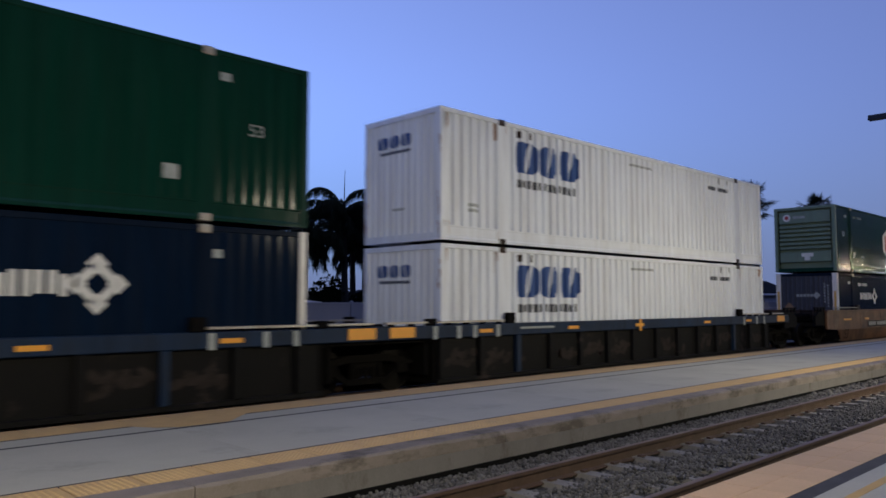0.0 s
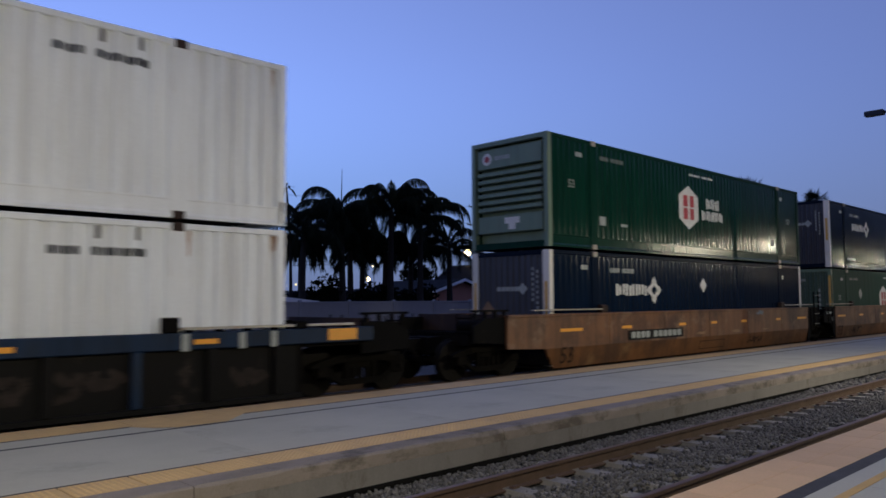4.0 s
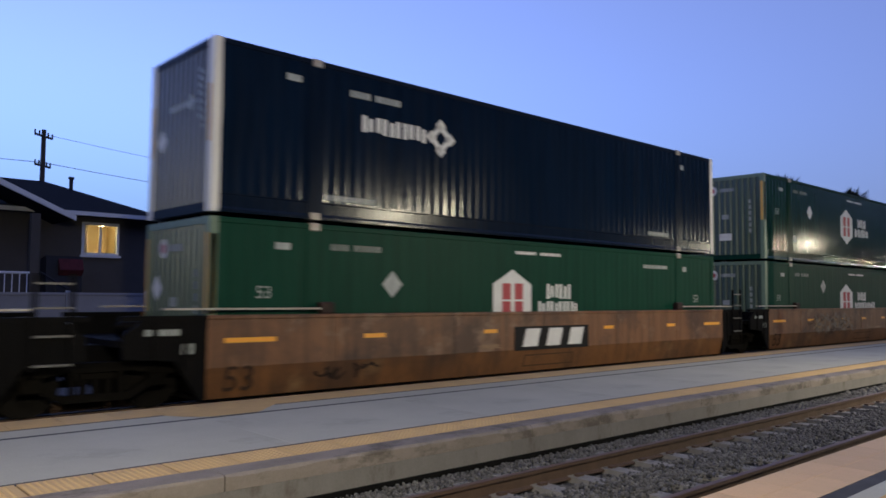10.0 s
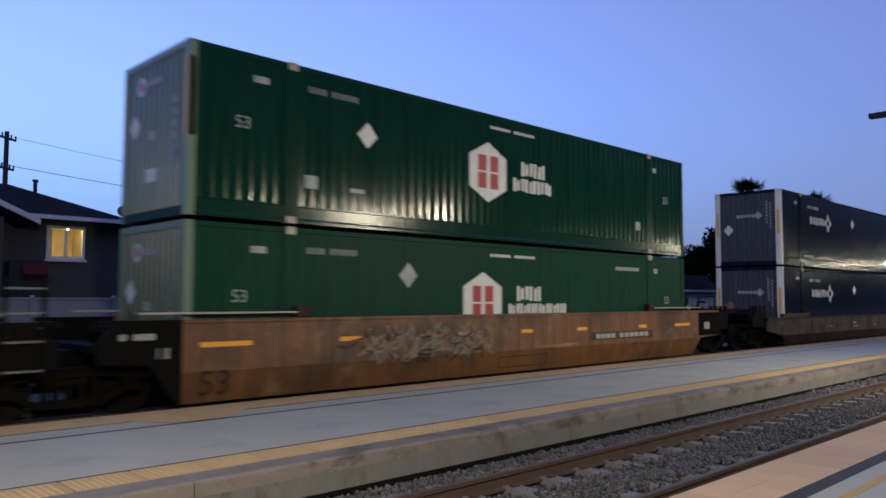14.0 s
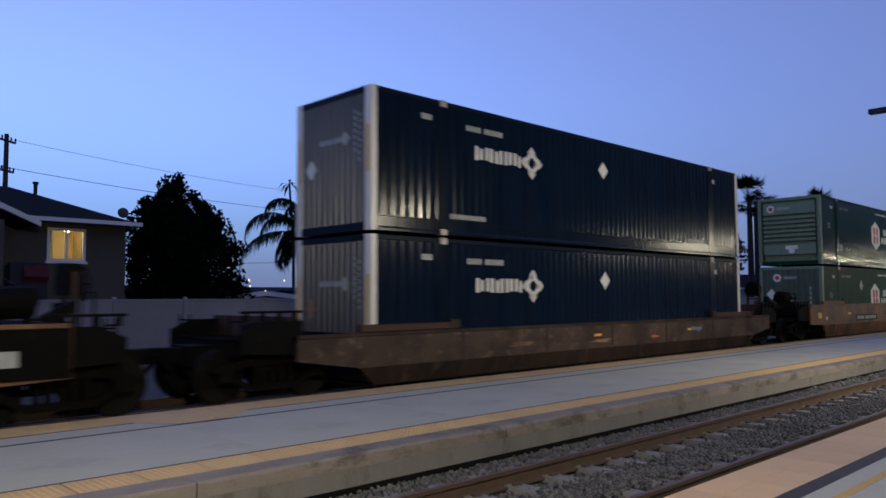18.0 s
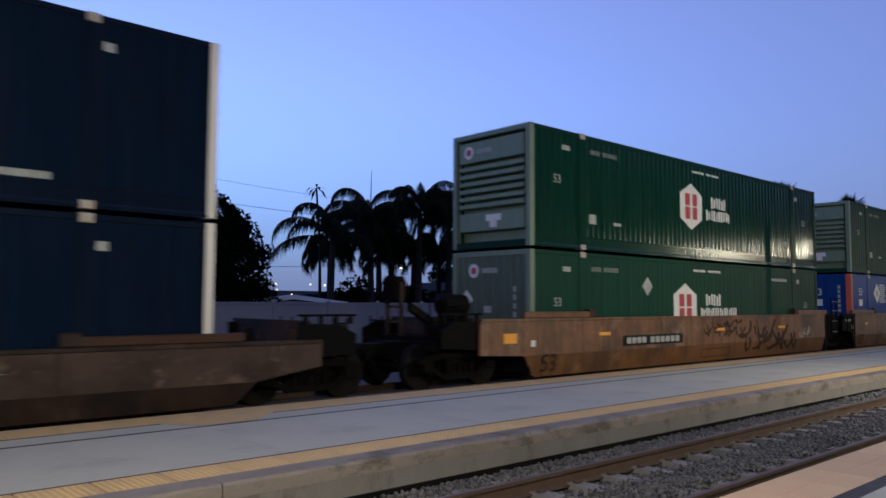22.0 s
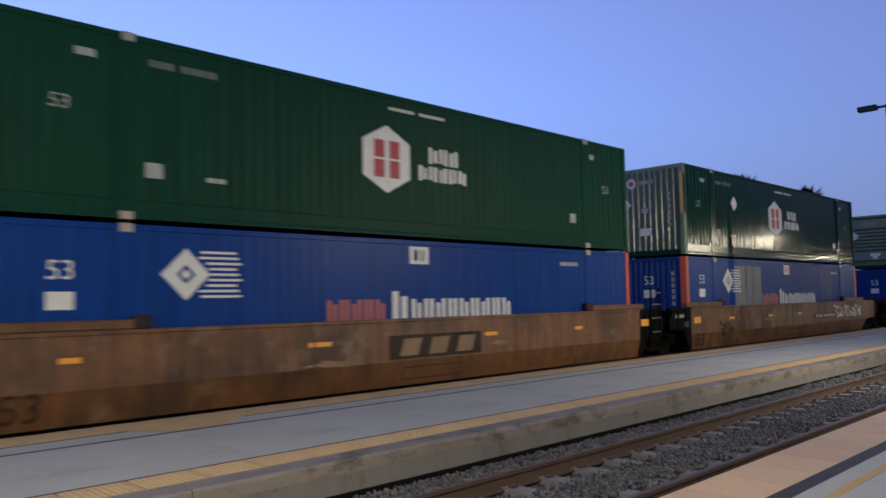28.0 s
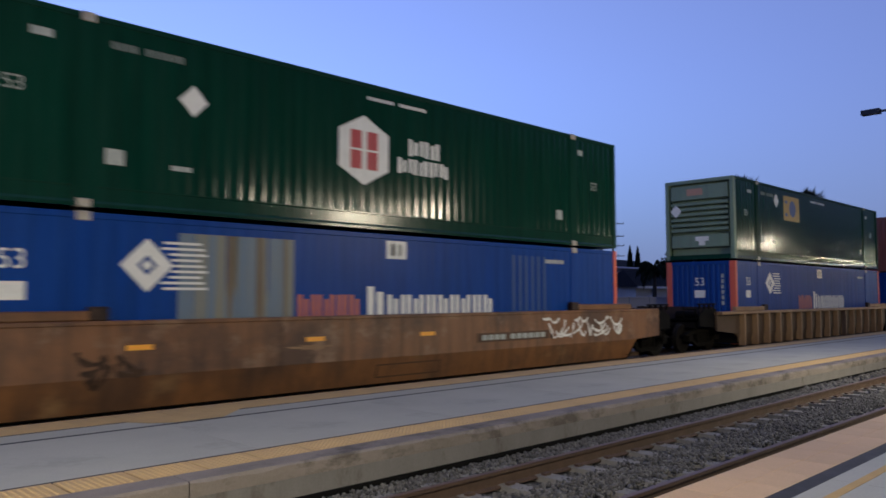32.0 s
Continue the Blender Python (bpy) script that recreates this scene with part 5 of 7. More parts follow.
def shared_end(car, s, x_end, top, plain=False):
    """Black cast end over the truck that two units share: side plates cut away round the wheels, deck, pivot and ladder."""
    def bx(g, a, b, *rest):
        x0, x1 = sorted((x_end + s * a, x_end + s * b))
        g.box(x0, x1, *rest)
    for near in () if plain else (True, False):
        base, d = (-0.125, 1) if near else (CW + 0.125, -1)
        ya, yb = sorted((base, base + d * 0.06))
        g = Geo()
        prof = [(0.0, 0.14), (0.10, 0.14), (0.52, 0.76), (1.30, 0.82), (1.30, top - 0.28), (1.02, top - 0.06), (0.0, top - 0.06)]
        g.prism_y([(x_end + s * a, z) for a, z in prof][::-s], ya, yb)
        part("end_plate", g, end_steel, car, "black cast end plate cut away over the truck")
        g = Geo()
        ya, yb = sorted((base - d * 0.02, base + d * 0.10))
        bx(g, 0.0, 1.34, ya, yb, top - 0.07, top + 0.005)
        part("end_chord", g, end_steel, car)
        g = Geo()
        ya, yb = sorted((base - d * 0.03, base))
        bx(g, 0.30, 0.38, ya, yb, 0.52, top - 0.07)
        part("stiffener", g, end_steel, car)
        g = Geo()
        bx(g, 0.78, 0.86, ya, yb, 0.80, top - 0.07)
        part("stiffener", g, end_steel, car)
    g = Geo()
    bx(g, 0.0, 1.30, 0.05, 2.54, 0.98, 1.08)
    part("end_deck", g, steel_black, car)
    g = Geo()
    bx(g, -0.2, 1.55, 0.78, 1.81, 0.60, 0.99)
    part("pivot_casting", g, steel_black, car, "black articulated pivot casting")
    g = Geo()
    bx(g, -0.02, 0.06, 0.0, CW, 0.3, top - 0.1)
    part("end_bulkhead", g, steel_black, car)
    g = Geo()
    g.tube([(x_end + s * 0.55, 0.7, 1.22), (x_end + s * 0.60, 0.75, 1.22), (x_end + s * 1.05, 0.75, 1.22), (x_end + s * 1.1, 0.7, 1.22)][:4], [0.06, 0.13, 0.13, 0.06], 10)
    part("air_reservoir", g, grime, car, "grimy cylindrical air tank")
    if plain:
        return
    if s > 0:
        for a in (0.60, 1.09):
            g = Geo()
            bx(g, a - 0.03, a + 0.03, -0.19, -0.15, 0.72, 2.06)
            part("ladder_rail", g, end_steel, car)
        for z in (0.79, 1.19, 1.58, 1.92):
            g = Geo()
            bx(g, 0.60, 1.09, -0.20, -0.14, z - 0.015, z + 0.015)
            part("rung", g, rung_steel, car, "worn bare ladder rung")
    else:
        g = Geo()
        bx(g, 0.22, 0.40, -0.134, -0.128, 0.86, 1.02)
        part("end_tag", g, mark_grey, car, "small pale tag plate")
        g = Geo()
        for k, q in enumerate(blocks(0.45, 1.0, top - 0.30, top - 0.20, 5)):
            g.poly([(x_end + s * x, -0.1275, z) for x, z in q])
        tagged(part("stencil_bars", g, mark_grey, car), kind="stuff")


def well_car(label, unit, paint, top, front_free, back_free, deck, plates=(), stripes=((0.24, 1.17), (3.0, 3.5), (6.15, 6.55), (8.2, 8.6), (10.4, 10.8), (13.3, 13.7), (15.3, 16.2)), ribs=0.0):
    """A smooth-sided well car unit; containers sit between its side walls."""
    car = thing("well_car", label, "rail car", "well cars of the train")
    car.location = (UNIT[unit], SIDE_Y, 0)
    mid = 0.62 * top / 1.45
    xa = -1.75 if front_free else -0.05
    xb = CL + 1.75 if back_free else CL + 0.25
    for near in (True, False):
        sgn = 1 if near else -1
        base = -0.14 if near else CW + 0.14
        g = Geo()
        ringp = [(xa, top)] + ([(xa, 0.68), (-0.35, mid)] if front_free else [(xa, mid)]) + ([(CL + 0.75, mid), (xb + 0.25, 0.68)] if back_free else [(xb, mid)]) + [(xb + (0.25 if back_free else 0), top)]
        ya, yb = sorted((base, base + sgn * 0.07))
        g.prism_y(ringp, ya, yb)
        part("side_sill", g, tan_recess_shade if ribs else mottle_brown if paint is rust_dark else paint, car, "upper side wall plate")
        g = Geo()
        a0, a1 = (-0.35, 0.05) if front_free else (xa, xa)
        b0, b1 = (CL + 0.75, CL + 0.4) if back_free else (xb, xb)
        g.poly([(a1, base + sgn * 0.11, 0.12), (b1, base + sgn * 0.11, 0.12), (b0, base + sgn * 0.002, mid), (a0, base + sgn * 0.002, mid)][::sgn])
        g.poly([(a1, base + sgn * 0.17, 0.12), (b1, base + sgn * 0.17, 0.12), (b0, base + sgn * 0.07, mid), (a0, base + sgn * 0.07, mid)][::-sgn])
        g.poly([(a1, base + sgn * 0.11, 0.12), (a1, base + sgn * 0.17, 0.12), (b1, base + sgn * 0.17, 0.12), (b1, base + sgn * 0.11, 0.12)])
        if paint is rust_well and near:
            plate = Geo()
            for xo, xi, zo, zi in ((7.45, 9.20, 0.23, 0.26), (7.45, 9.20, 0.47, 0.50), (7.45, 7.49, 0.26, 0.47), (9.16, 9.20, 0.26, 0.47)):
                plate.poly([(x, base + (mid - z) / (mid - 0.12) * 0.108 - 0.008, z) for x, z in ((xo, zo), (xi, zo), (xi, zi), (xo, zi))])
            part("plate_frame", plate, rust_seam, car, "dark weld frame round a lower side plate")
        part("lower_wall", g, tan_recess_shade if ribs else rust_low_lit if paint is rust_well else paint, car, "sloping lower side wall plate")
        g = Geo()
        ya, yb = sorted((base - sgn * 0.02, base + sgn * 0.10))
        g.box(xa, xb + (0.2 if back_free else 0), ya - (0.16 if ribs and near else 0), yb + (0.16 if ribs and not near else 0), top - 0.09 if ribs else top - 0.06, top + 0.01, 0.012)
        part("top_chord", g, paint, car)
        if ribs:
            n = int(16.3 / ribs)
            for k in range(n + 1):
                x = -0.05 + k * ribs
                g = Geo()
                ya, yb = sorted((base - sgn * 0.17, base + sgn * 0.05))
                g.box(x, x + 0.10, ya, yb, 0.14, top - 0.05, 0.01)
                part("rib", g, paint, car)
        else:
            for x in (2.4, 5.3, 8.1, 10.9, 13.8):
                g = Geo()
                ya, yb = sorted((base - sgn * 0.008, base))
                g.box(x, x + 0.05, ya, yb, mid + 0.02, top - 0.06)
                part("weld_strip", g, paint, car)
        for x in (2.05, 13.85):
            g = Geo()
            ya, yb = sorted((base - sgn * 0.01, base + sgn * 0.12))
            g.box(x, x + 0.28, ya, yb, top, top + 0.22, 0.03)
            part("guide_block", g, rust_dark, car, "dark container guide")
        if deck == "plate":
            for x0, x1 in ((-0.75, 2.05), (14.13, CL + 0.85)):
                g = Geo()
                ya, yb = sorted((base - sgn * 0.01, base + sgn * 0.12))
                g.box(x0, x1, ya, yb, top + 0.09, top + 0.12)
                part("step_plate", g, steel_galv, car, "pale galvanised step plate")
        elif deck == "sill":
            for x0, x1 in ((-0.33, 2.05), (14.13, CL + 0.5)):
                g = Geo()
                ya, yb = sorted((base + sgn * 0.0, base + sgn * 0.12))
                g.box(x0, x1, ya, yb, top + 0.01, top + 0.16, 0.02)
                part("raised_sill", g, sill_brown if paint is rust_dark else rust_low_lit if paint is rust_well else paint, car)
    g = Geo()
    g.box(-0.1, CL + 0.4, 0.0, CW, 0.10, 0.155)
    part("well_floor", g, steel_black, car)
    for x0, x1 in ((-0.12, -0.02), (CL + 0.32, CL + 0.42)):
        g = Geo()
        g.box(x0, x1, -0.05, CW + 0.05, 0.2, 1.1)
        part("bulkhead", g, steel_black, car)
    yf = -0.141
    for x0, x1 in stripes:
        stripe(car, x0, x1, 1.01 * top / 1.45, 1.09 * top / 1.45, yf - (0.08 if ribs else 0))
    for x0, x1, z0, z1, mat, nm in plates:
        if nm == "faded_patch":
            smear(car, x0, x1, z0, z1, mat)
        else:
            stripe(car, x0, x1, z0, z1, yf - 0.009, mat, nm)
    if front_free:
        coupler_end(car, -1, -1.5, paint, stand=unit == "f")
    else:
        shared_end(car, -1, xa, top)
    if back_free:
        coupler_end(car, 1, CL + 1.5, paint, stand=unit == "d")
    else:
        shared_end(car, 1, xb, top)
    truck(car, -1.58 if not front_free else -2.0)
    if back_free:
        truck(car, CL + 2.0)
    train_cars.append((car, UNIT[unit], SIDE_Y, 0.0))
    return car


def ribbed_car(label, unit, front_free, back_free):
    """A dark well car with a navy chord and near-black ribbed sides."""
    car = thing("well_car", label, "rail car", "well cars of the train")
    car.location = (UNIT[unit], SIDE_Y, 0)
    for near in (True, False):
        sgn = 1 if near else -1
        base = -0.14 if near else CW + 0.14
        g = Geo()
        ya, yb = sorted((base, base + sgn * 0.14))
        g.box(-1.75, CL + 1.9, ya, yb, 1.05, 1.32, 0.015)
        part("top_chord", g, navy_chord, car, "navy painted top chord")
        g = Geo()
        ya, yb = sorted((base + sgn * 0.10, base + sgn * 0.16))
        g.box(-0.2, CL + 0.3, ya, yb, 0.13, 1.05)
        part("side_panel", g, dark_panel, car, "near-black recessed side panel")
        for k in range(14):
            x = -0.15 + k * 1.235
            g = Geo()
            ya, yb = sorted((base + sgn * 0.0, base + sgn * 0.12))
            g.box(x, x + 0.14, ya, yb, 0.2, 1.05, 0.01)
            part("rib", g, navy_chord if k in (2, 11) else dark_panel, car)
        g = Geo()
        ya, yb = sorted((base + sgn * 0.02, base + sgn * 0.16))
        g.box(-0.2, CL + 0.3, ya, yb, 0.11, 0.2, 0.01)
        part("bottom_chord", g, dark_panel, car)
        for x in (-0.5, 2.0, 13.9, 16.3):
            g = Geo()
            ya, yb = sorted((base - sgn * 0.01, base + sgn * 0.12))
            g.box(x, x + 0.25, ya, yb, 1.32, 1.56 if x in (2.0, 13.9) else 1.46, 0.02)
            part("guide_block", g, steel_black, car, "black container guide")
        for x0, x1 in ((-1.6, 1.9), (14.2, 17.6)):
            g = Geo()
            ya, yb = sorted((base + sgn * 0.01, base + sgn * 0.14))
            g.box(x0, x1, ya, yb, 1.36, 1.40)
            part("step_plate", g, steel_galv, car, "pale galvanised step plate")
            for k in range(7):
                g = Geo()
                x = x0 + 0.1 + (x1 - x0 - 0.3) * k / 6
                g.box(x, x + 0.12, ya, yb, 1.32, 1.36)
                part("plate_bracket", g, steel_black, car)
    yf = -0.141
    for x0 in (-1.52, 17.0):
        stripe(car, x0, x0 + 0.66, 1.09, 1.30, yf)
    for x0 in (1.05, 4.3, 7.4, 11.4, 14.4):
        stripe(car, x0, x0 + 0.42, 1.13, 1.21, yf)
    for x0 in (-0.35, 0.35, 0.85, 1.6, 14.2, 15.2, 15.8):
        stripe(car, x0, x0 + 0.12, 1.03, 1.30, yf, mark_grey, "bracket")
    stripe(car, 7.6, 7.7, 1.0, 1.32, yf - 0.004, reflector, "marker")
    stripe(car, 2.45, 3.7, 1.18, 1.23, yf, mark_grey, "stencil_bars")
    g = Geo()
    g.box(-0.1, CL + 0.2, 0.0, CW, 0.10, 0.155)
    part("well_floor", g, steel_black, car)
    for s, x, free in ((-1, -0.2, front_free), (1, CL + 0.3, back_free)):
        if free:
            coupler_end(car, s, x + s * 1.3, navy_chord)
        else:
            shared_end(car, s, x + s * 0.2, 1.06, True)
        g = Geo()
        g.box(x - 0.05, x + 0.05, -0.05, CW + 0.05, 0.12, 1.06)
        part("bulkhead", g, steel_black, car)
        g = Geo()
        x0, x1 = sorted((x + s * 0.1, x + s * 1.4))
        g.box(x0, x1, 0.0, CW, 0.98, 1.06)
        part("end_deck", g, steel_black, car)
    truck(car, -1.8)
    if back_free:
        truck(car, CL + 1.9)
    train_cars.append((car, UNIT[unit], SIDE_Y, 0.0))
    return car


car_z = ribbed_car("navy and near-black ribbed well car under a stacked pair", "z", True, False)
car_a = ribbed_car("navy and near-black ribbed well car under white containers", "a", False, True)
NUM = ((3.3, 6.35, 0.68, 0.95, mark_black, "number_board"),)


def number_bars(car, x0, x1, z0, z1):
    g = Geo()
    for q in blocks(x0, x0 + (x1 - x0) * 0.36, z0, z1, 4) + blocks(x0 + (x1 - x0) * 0.42, x1, z0, z1, 6):
        g.poly([(x, -0.1605, z) for x, z in q])
    tagged(part("number_mark", g, mark_grey, car, "pale number bars"), kind="stuff")


def graffiti(car, x0, x1, z0, z1, n, width, mat, seed, label, reach=1.0, base=-0.146, bent=0.22):
    """Sprayed strokes on the side wall: short bent bands of uneven width."""
    r = random.Random(seed)
    g = Geo()
    for k in range(n):
        x = x0 + (x1 - x0) * (k + r.uniform(0.2, 0.8)) / n
        z = r.uniform(z0 + 0.4 * (z1 - z0), z1)
        a = r.uniform(-2.2, -0.9)
        bend = r.uniform(-0.35, 0.35)
        pts = []
        for i in range(10):
            pts.append((x, z))
            a += bend + r.uniform(-0.25, 0.25)
            x += 0.085 * reach * math.cos(a)
            z += 0.075 * reach * math.sin(a)
            if z < z0 or z > z1:
                a = -a
                z = min(max(z, z0), z1)
        lift = base - 0.0002 * k

        def wall(px, pz):
            return (px, lift + max(0.0, 0.62 - pz) * bent, pz)

        for i in range(9):
            (xa, za), (xb, zb) = pts[i], pts[i + 1]
            d = Vector((xb - xa, zb - za))
            if d.length < 1e-4:
                continue
            o = Vector((-d.y, d.x)).normalized() * width * (0.45 + 0.55 * abs(math.sin(0.6 * i + k)))
            g.poly([wall(xa - o.x, za - o.y), wall(xb - o.x, zb - o.y), wall(xb + o.x, zb + o.y), wall(xa + o.x, za + o.y)])
    tagged(part("graffiti", g, mat, car, label), kind="stuff")


PLATE_DIRT = ((9.6, 10.4, 0.66, 0.78, tan_well, "faded_patch"), (7.2, 7.9, 0.7, 0.8, tan_well, "faded_patch"), (12.0, 12.6, 0.68, 0.76, tan_well, "faded_patch"))
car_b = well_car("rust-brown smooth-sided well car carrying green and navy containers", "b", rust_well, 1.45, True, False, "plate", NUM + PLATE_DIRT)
number_bars(car_b, 3.45, 6.25, 0.73, 0.91)
smear(car_b, 11.6, 12.3, 1.24, 1.38, paint_blue_patch)
car_c = well_car("rust-brown smooth-sided well car with a dark sign board", "c", rust_well, 1.45, False, False, "plate", ((7.1, 9.75, 0.60, 1.13, mark_black, "sign_board"), (5.9, 6.8, 0.66, 0.78, tan_well, "faded_patch")))
g = Geo()
for x in (7.35, 8.15, 8.95):
    q = [(x, 0.68), (x + 0.5, 0.68), (x + 0.62, 1.08), (x + 0.12, 1.08)]
    g = Geo()
    g.poly([(a, -0.1605, b) for a, b in q])
    part("sign_shape", g, mark_white, car_c, "white plain shape on the sign board")
car_d = well_car("rust-brown well car with grey graffiti on its side", "d", rust_well, 1.45, False, True, "plate", ((11.0, 14.0, 0.74, 0.94, rust_seam, "number_board"), (9.0, 10.6, 0.62, 0.72, tan_well, "faded_patch")))
number_bars(car_d, 11.2, 13.8, 0.78, 0.90)
# thin dark sheet added over the tail of the brown wall plate
stripe(car_d, 16.75, 18.14, 0.69, 1.45, -0.147, grime, "end_panel")
stripe(car_d, 17.1, 17.45, 0.88, 1.10, -0.156, mark_grey, "marker_plate")
graffiti(car_d, 3.5, 6.9, 0.56, 1.30, 46, 0.032, spray_grey, 11, "sprayed silver graffiti", 0.8)
graffiti(car_d, 3.4, 7.0, 0.52, 1.28, 22, 0.018, faint_black, 12, "sprayed dark outlines", 0.9, -0.156)
graffiti(car_d, 3.4, 7.4, 0.70, 1.20, 12, 0.03, tan_well, 13, "sprayed tan strokes", 0.9, -0.163)
car_e = well_car("low dark brown well car carrying two navy containers", "e", rust_dark, 1.13, True, True, "sill", stripes=((7.3, 7.6), (12.2, 12.4)))
car_f = well_car("rust-brown well car with black graffiti strokes", "f", rust_well, 1.45, True, False, "sill", ((3.44, 6.35, 0.72, 0.98, mark_black, "number_board"), (-1.05, -0.62, 0.91, 1.13, reflector, "marker_plate"), (-0.15, 0.0, 0.82, 0.96, mark_white, "marker_plate"), (8.3, 8.7, 0.86, 0.93, tan_well, "faded_patch"), (12.4, 12.9, 0.84, 0.92, tan_well, "faded_patch")), stripes=((2.4, 2.9), (8.3, 8.8), (12.5, 13.0)))
number_bars(car_f, 3.6, 6.2, 0.77, 0.93)
graffiti(car_f, 7.7, 10.0, 0.85, 1.32, 15, 0.045, faint_black, 21, "sprayed black graffiti strokes", 0.8)
graffiti(car_f, 10.0, 13.9, 0.34, 1.34, 13, 0.075, faint_black, 22, "large sprayed black graffiti strokes", 1.6)
graffiti(car_f, 14.3, 15.0, 0.66, 1.10, 5, 0.024, mark_grey, 27, "sprayed pale round scrawl", 0.9)
graffiti(car_c, 2.1, 3.2, 0.3, 0.55, 7, 0.03, rust_dark, 23, "faint dark scrawl", 0.6)
graffiti(car_b, 11.0, 12.2, 0.3, 0.6, 7, 0.03, rust_dark, 25, "faint dark scrawl", 0.6)
car_g = well_car("rust-brown well car with a dark sign board, blue container inside", "g", rust_well, 1.45, False, False, "sill", ((7.1, 9.75, 0.66, 1.13, rust_dark, "sign_board"), (16.46, 16.86, 0.98, 1.17, reflector, "marker_plate"), (10.1, 10.7, 0.78, 0.9, tan_well, "faded_patch"), (5.2, 6.2, 0.6, 0.75, tan_well, "faded_patch")), stripes=((1.0, 1.3), (5.2, 5.7), (9.9, 10.3), (13.3, 13.6)))
g = Geo()
for x in (7.35, 8.15, 8.95):
    q = [(x, 0.72), (x + 0.5, 0.72), (x + 0.62, 1.06), (x + 0.12, 1.06)]
    g = Geo()
    g.poly([(a, -0.1605, b) for a, b in q])
    part("sign_shape", g, tan_well, car_g, "faded plain shape on the sign board")
car_h = well_car("rust-brown well car with white graffiti at its end", "h", rust_well, 1.45, False, True, "sill", ((10.3, 12.9, 0.80, 1.0, rust_seam, "number_board"), (0.1, 0.55, 0.95, 1.15, reflector, "marker_plate"), (5.4, 6.4, 0.86, 0.96, tan_well, "faded_patch")), stripes=((2.6, 3.0), (5.8, 6.2), (8.6, 9.0)))
number_bars(car_h, 10.45, 12.75, 0.84, 0.96)
graffiti(car_h, 13.0, 16.2, 0.80, 1.28, 16, 0.035, mark_white, 31, "sprayed white graffiti")
well_car("tan ribbed-side well car carrying green and blue containers", "i", tan_well, 1.30, True, False, "sill", ribs=1.02, stripes=())
well_car("tan ribbed-side well car at the edge of view", "j", tan_well, 1.30, False, True, "sill", ribs=1.02, stripes=())
graffiti(car_h, 2.15, 2.55, 0.48, 1.02, 7, 0.05, faint_black, 26, "faint dark upright scrawl", 0.7)
for car, bays in ((car_z, (7, 8, 10, 11)), (car_a, (0, 1, 3, 4, 5, 7, 9, 10, 12))):
    for k in bays:
        x = 0.1 + k * 1.235
        graffiti(car, x + 0.15, x + 0.85, 0.42, 0.82, 5, 0.085, panel_smear, 60 + k, "pale smeared scrawl on near-black steel", 0.7, -0.047, 0.0)
for car in (car_b, car_c, car_d, car_f, car_g, car_h):
    t = part("size_number", SIZE_DARK, faint_black, car, "worn dark number 53")
    t.matrix_basis = pose(0.52, -0.120, 0.41, 90 + 12.1, 0, 0)
smear(car_e, 12.4, 13.2, 0.74, 0.90, paint_blue_patch)
smear(car_e, 10.0, 10.5, 0.63, 0.73, mark_orange)
smear(car_e, 7.2, 8.1, 0.62, 0.72, tan_well)
smear(car_e, 4.0, 4.9, 0.66, 0.78, rust_well)

# ---- the far side of the line ----
# fence
fence = thing("fence", "pale vinyl panel fence behind the tracks", "fence")
panel_geo = Geo()
panel_geo.box(0.06, 2.34, -0.02, 0.02, -0.40, 1.72)
panel_mesh = panel_geo.mesh("panel", fence_vinyl)
post_geo = Geo()
post_geo.prism_x([(-0.065, -0.42), (0.065, -0.42), (0.065, 1.80), (0.0, 1.86), (-0.065, 1.80)], -0.065, 0.065)
post_mesh = post_geo.mesh("post", fence_vinyl)
rail_geo = Geo()
rail_geo.box(0.06, 2.34, -0.04, 0.04, 1.70, 1.79, 0.01)
rail_mesh = rail_geo.mesh("top_rail", fence_vinyl)
for k in range(40):
    for nm, me in (("panel", panel_mesh), ("post", post_mesh), ("top_rail", rail_mesh)):
        ob = part(nm, me, fence_vinyl, fence)
        ob.location = (-12 + k * 2.4, 25.0, 0)


def hip_roof(g, x0, x1, y0, y1, z0, rx0, rx1, ry, z1):
    a, b, c, d = (x0, y0, z0), (x1, y0, z0), (x1, y1, z0), (x0, y1, z0)
    e, f = (rx0, ry, z1), (rx1, ry, z1)
    g.poly([a, b, f, e])
    g.poly([b, c, f])
    g.poly([c, d, e, f])
    g.poly([d, a, e])
    g.poly([d, c, b, a])


# raised house with a lit window
house = thing("house", "dark stucco house with hip roof and one lit window", "house")
g = Geo()
y0, y1 = 31.0, 40.0
for x0, x1, z0, z1 in ((-4.0, 9.42, -0.42, 3.32), (-4.0, 9.42, 3.32, 4.43), (-4.0, 9.42, 4.43, 4.75), (10.66, 12.3, -0.42, 3.32), (10.66, 12.3, 3.32, 4.43), (10.66, 12.3, 4.43, 4.75), (9.42, 10.66, -0.42, 3.32), (9.42, 10.66, 4.43, 4.75)):
    g.box(x0, x1, y0, y0 + 0.2, z0, z1)
part("wall", weld(g), stucco, house)
for x0, x1, ya, yb in ((12.1, 12.3, y0 + 0.2, y1), (-4.0, -3.8, y0 + 0.2, y1), (-4.0, 12.3, y1, y1 + 0.2)):
    g = Geo()
    g.box(x0, x1, ya, yb, -0.42, 4.75)
    part("wall", g, stucco, house)
g = Geo()
hip_roof(g, -4.7, 12.62, 30.3, 40.9, 4.80, 6.0, 9.15, 35.6, 6.55)
part("roof", g, shingle, house, "dark shingle hip roof")
g = Geo()
g.box(-4.75, 12.67, 30.22, 30.3, 4.70, 4.85)
g.box(12.62, 12.69, 30.3, 40.9, 4.70, 4.85)
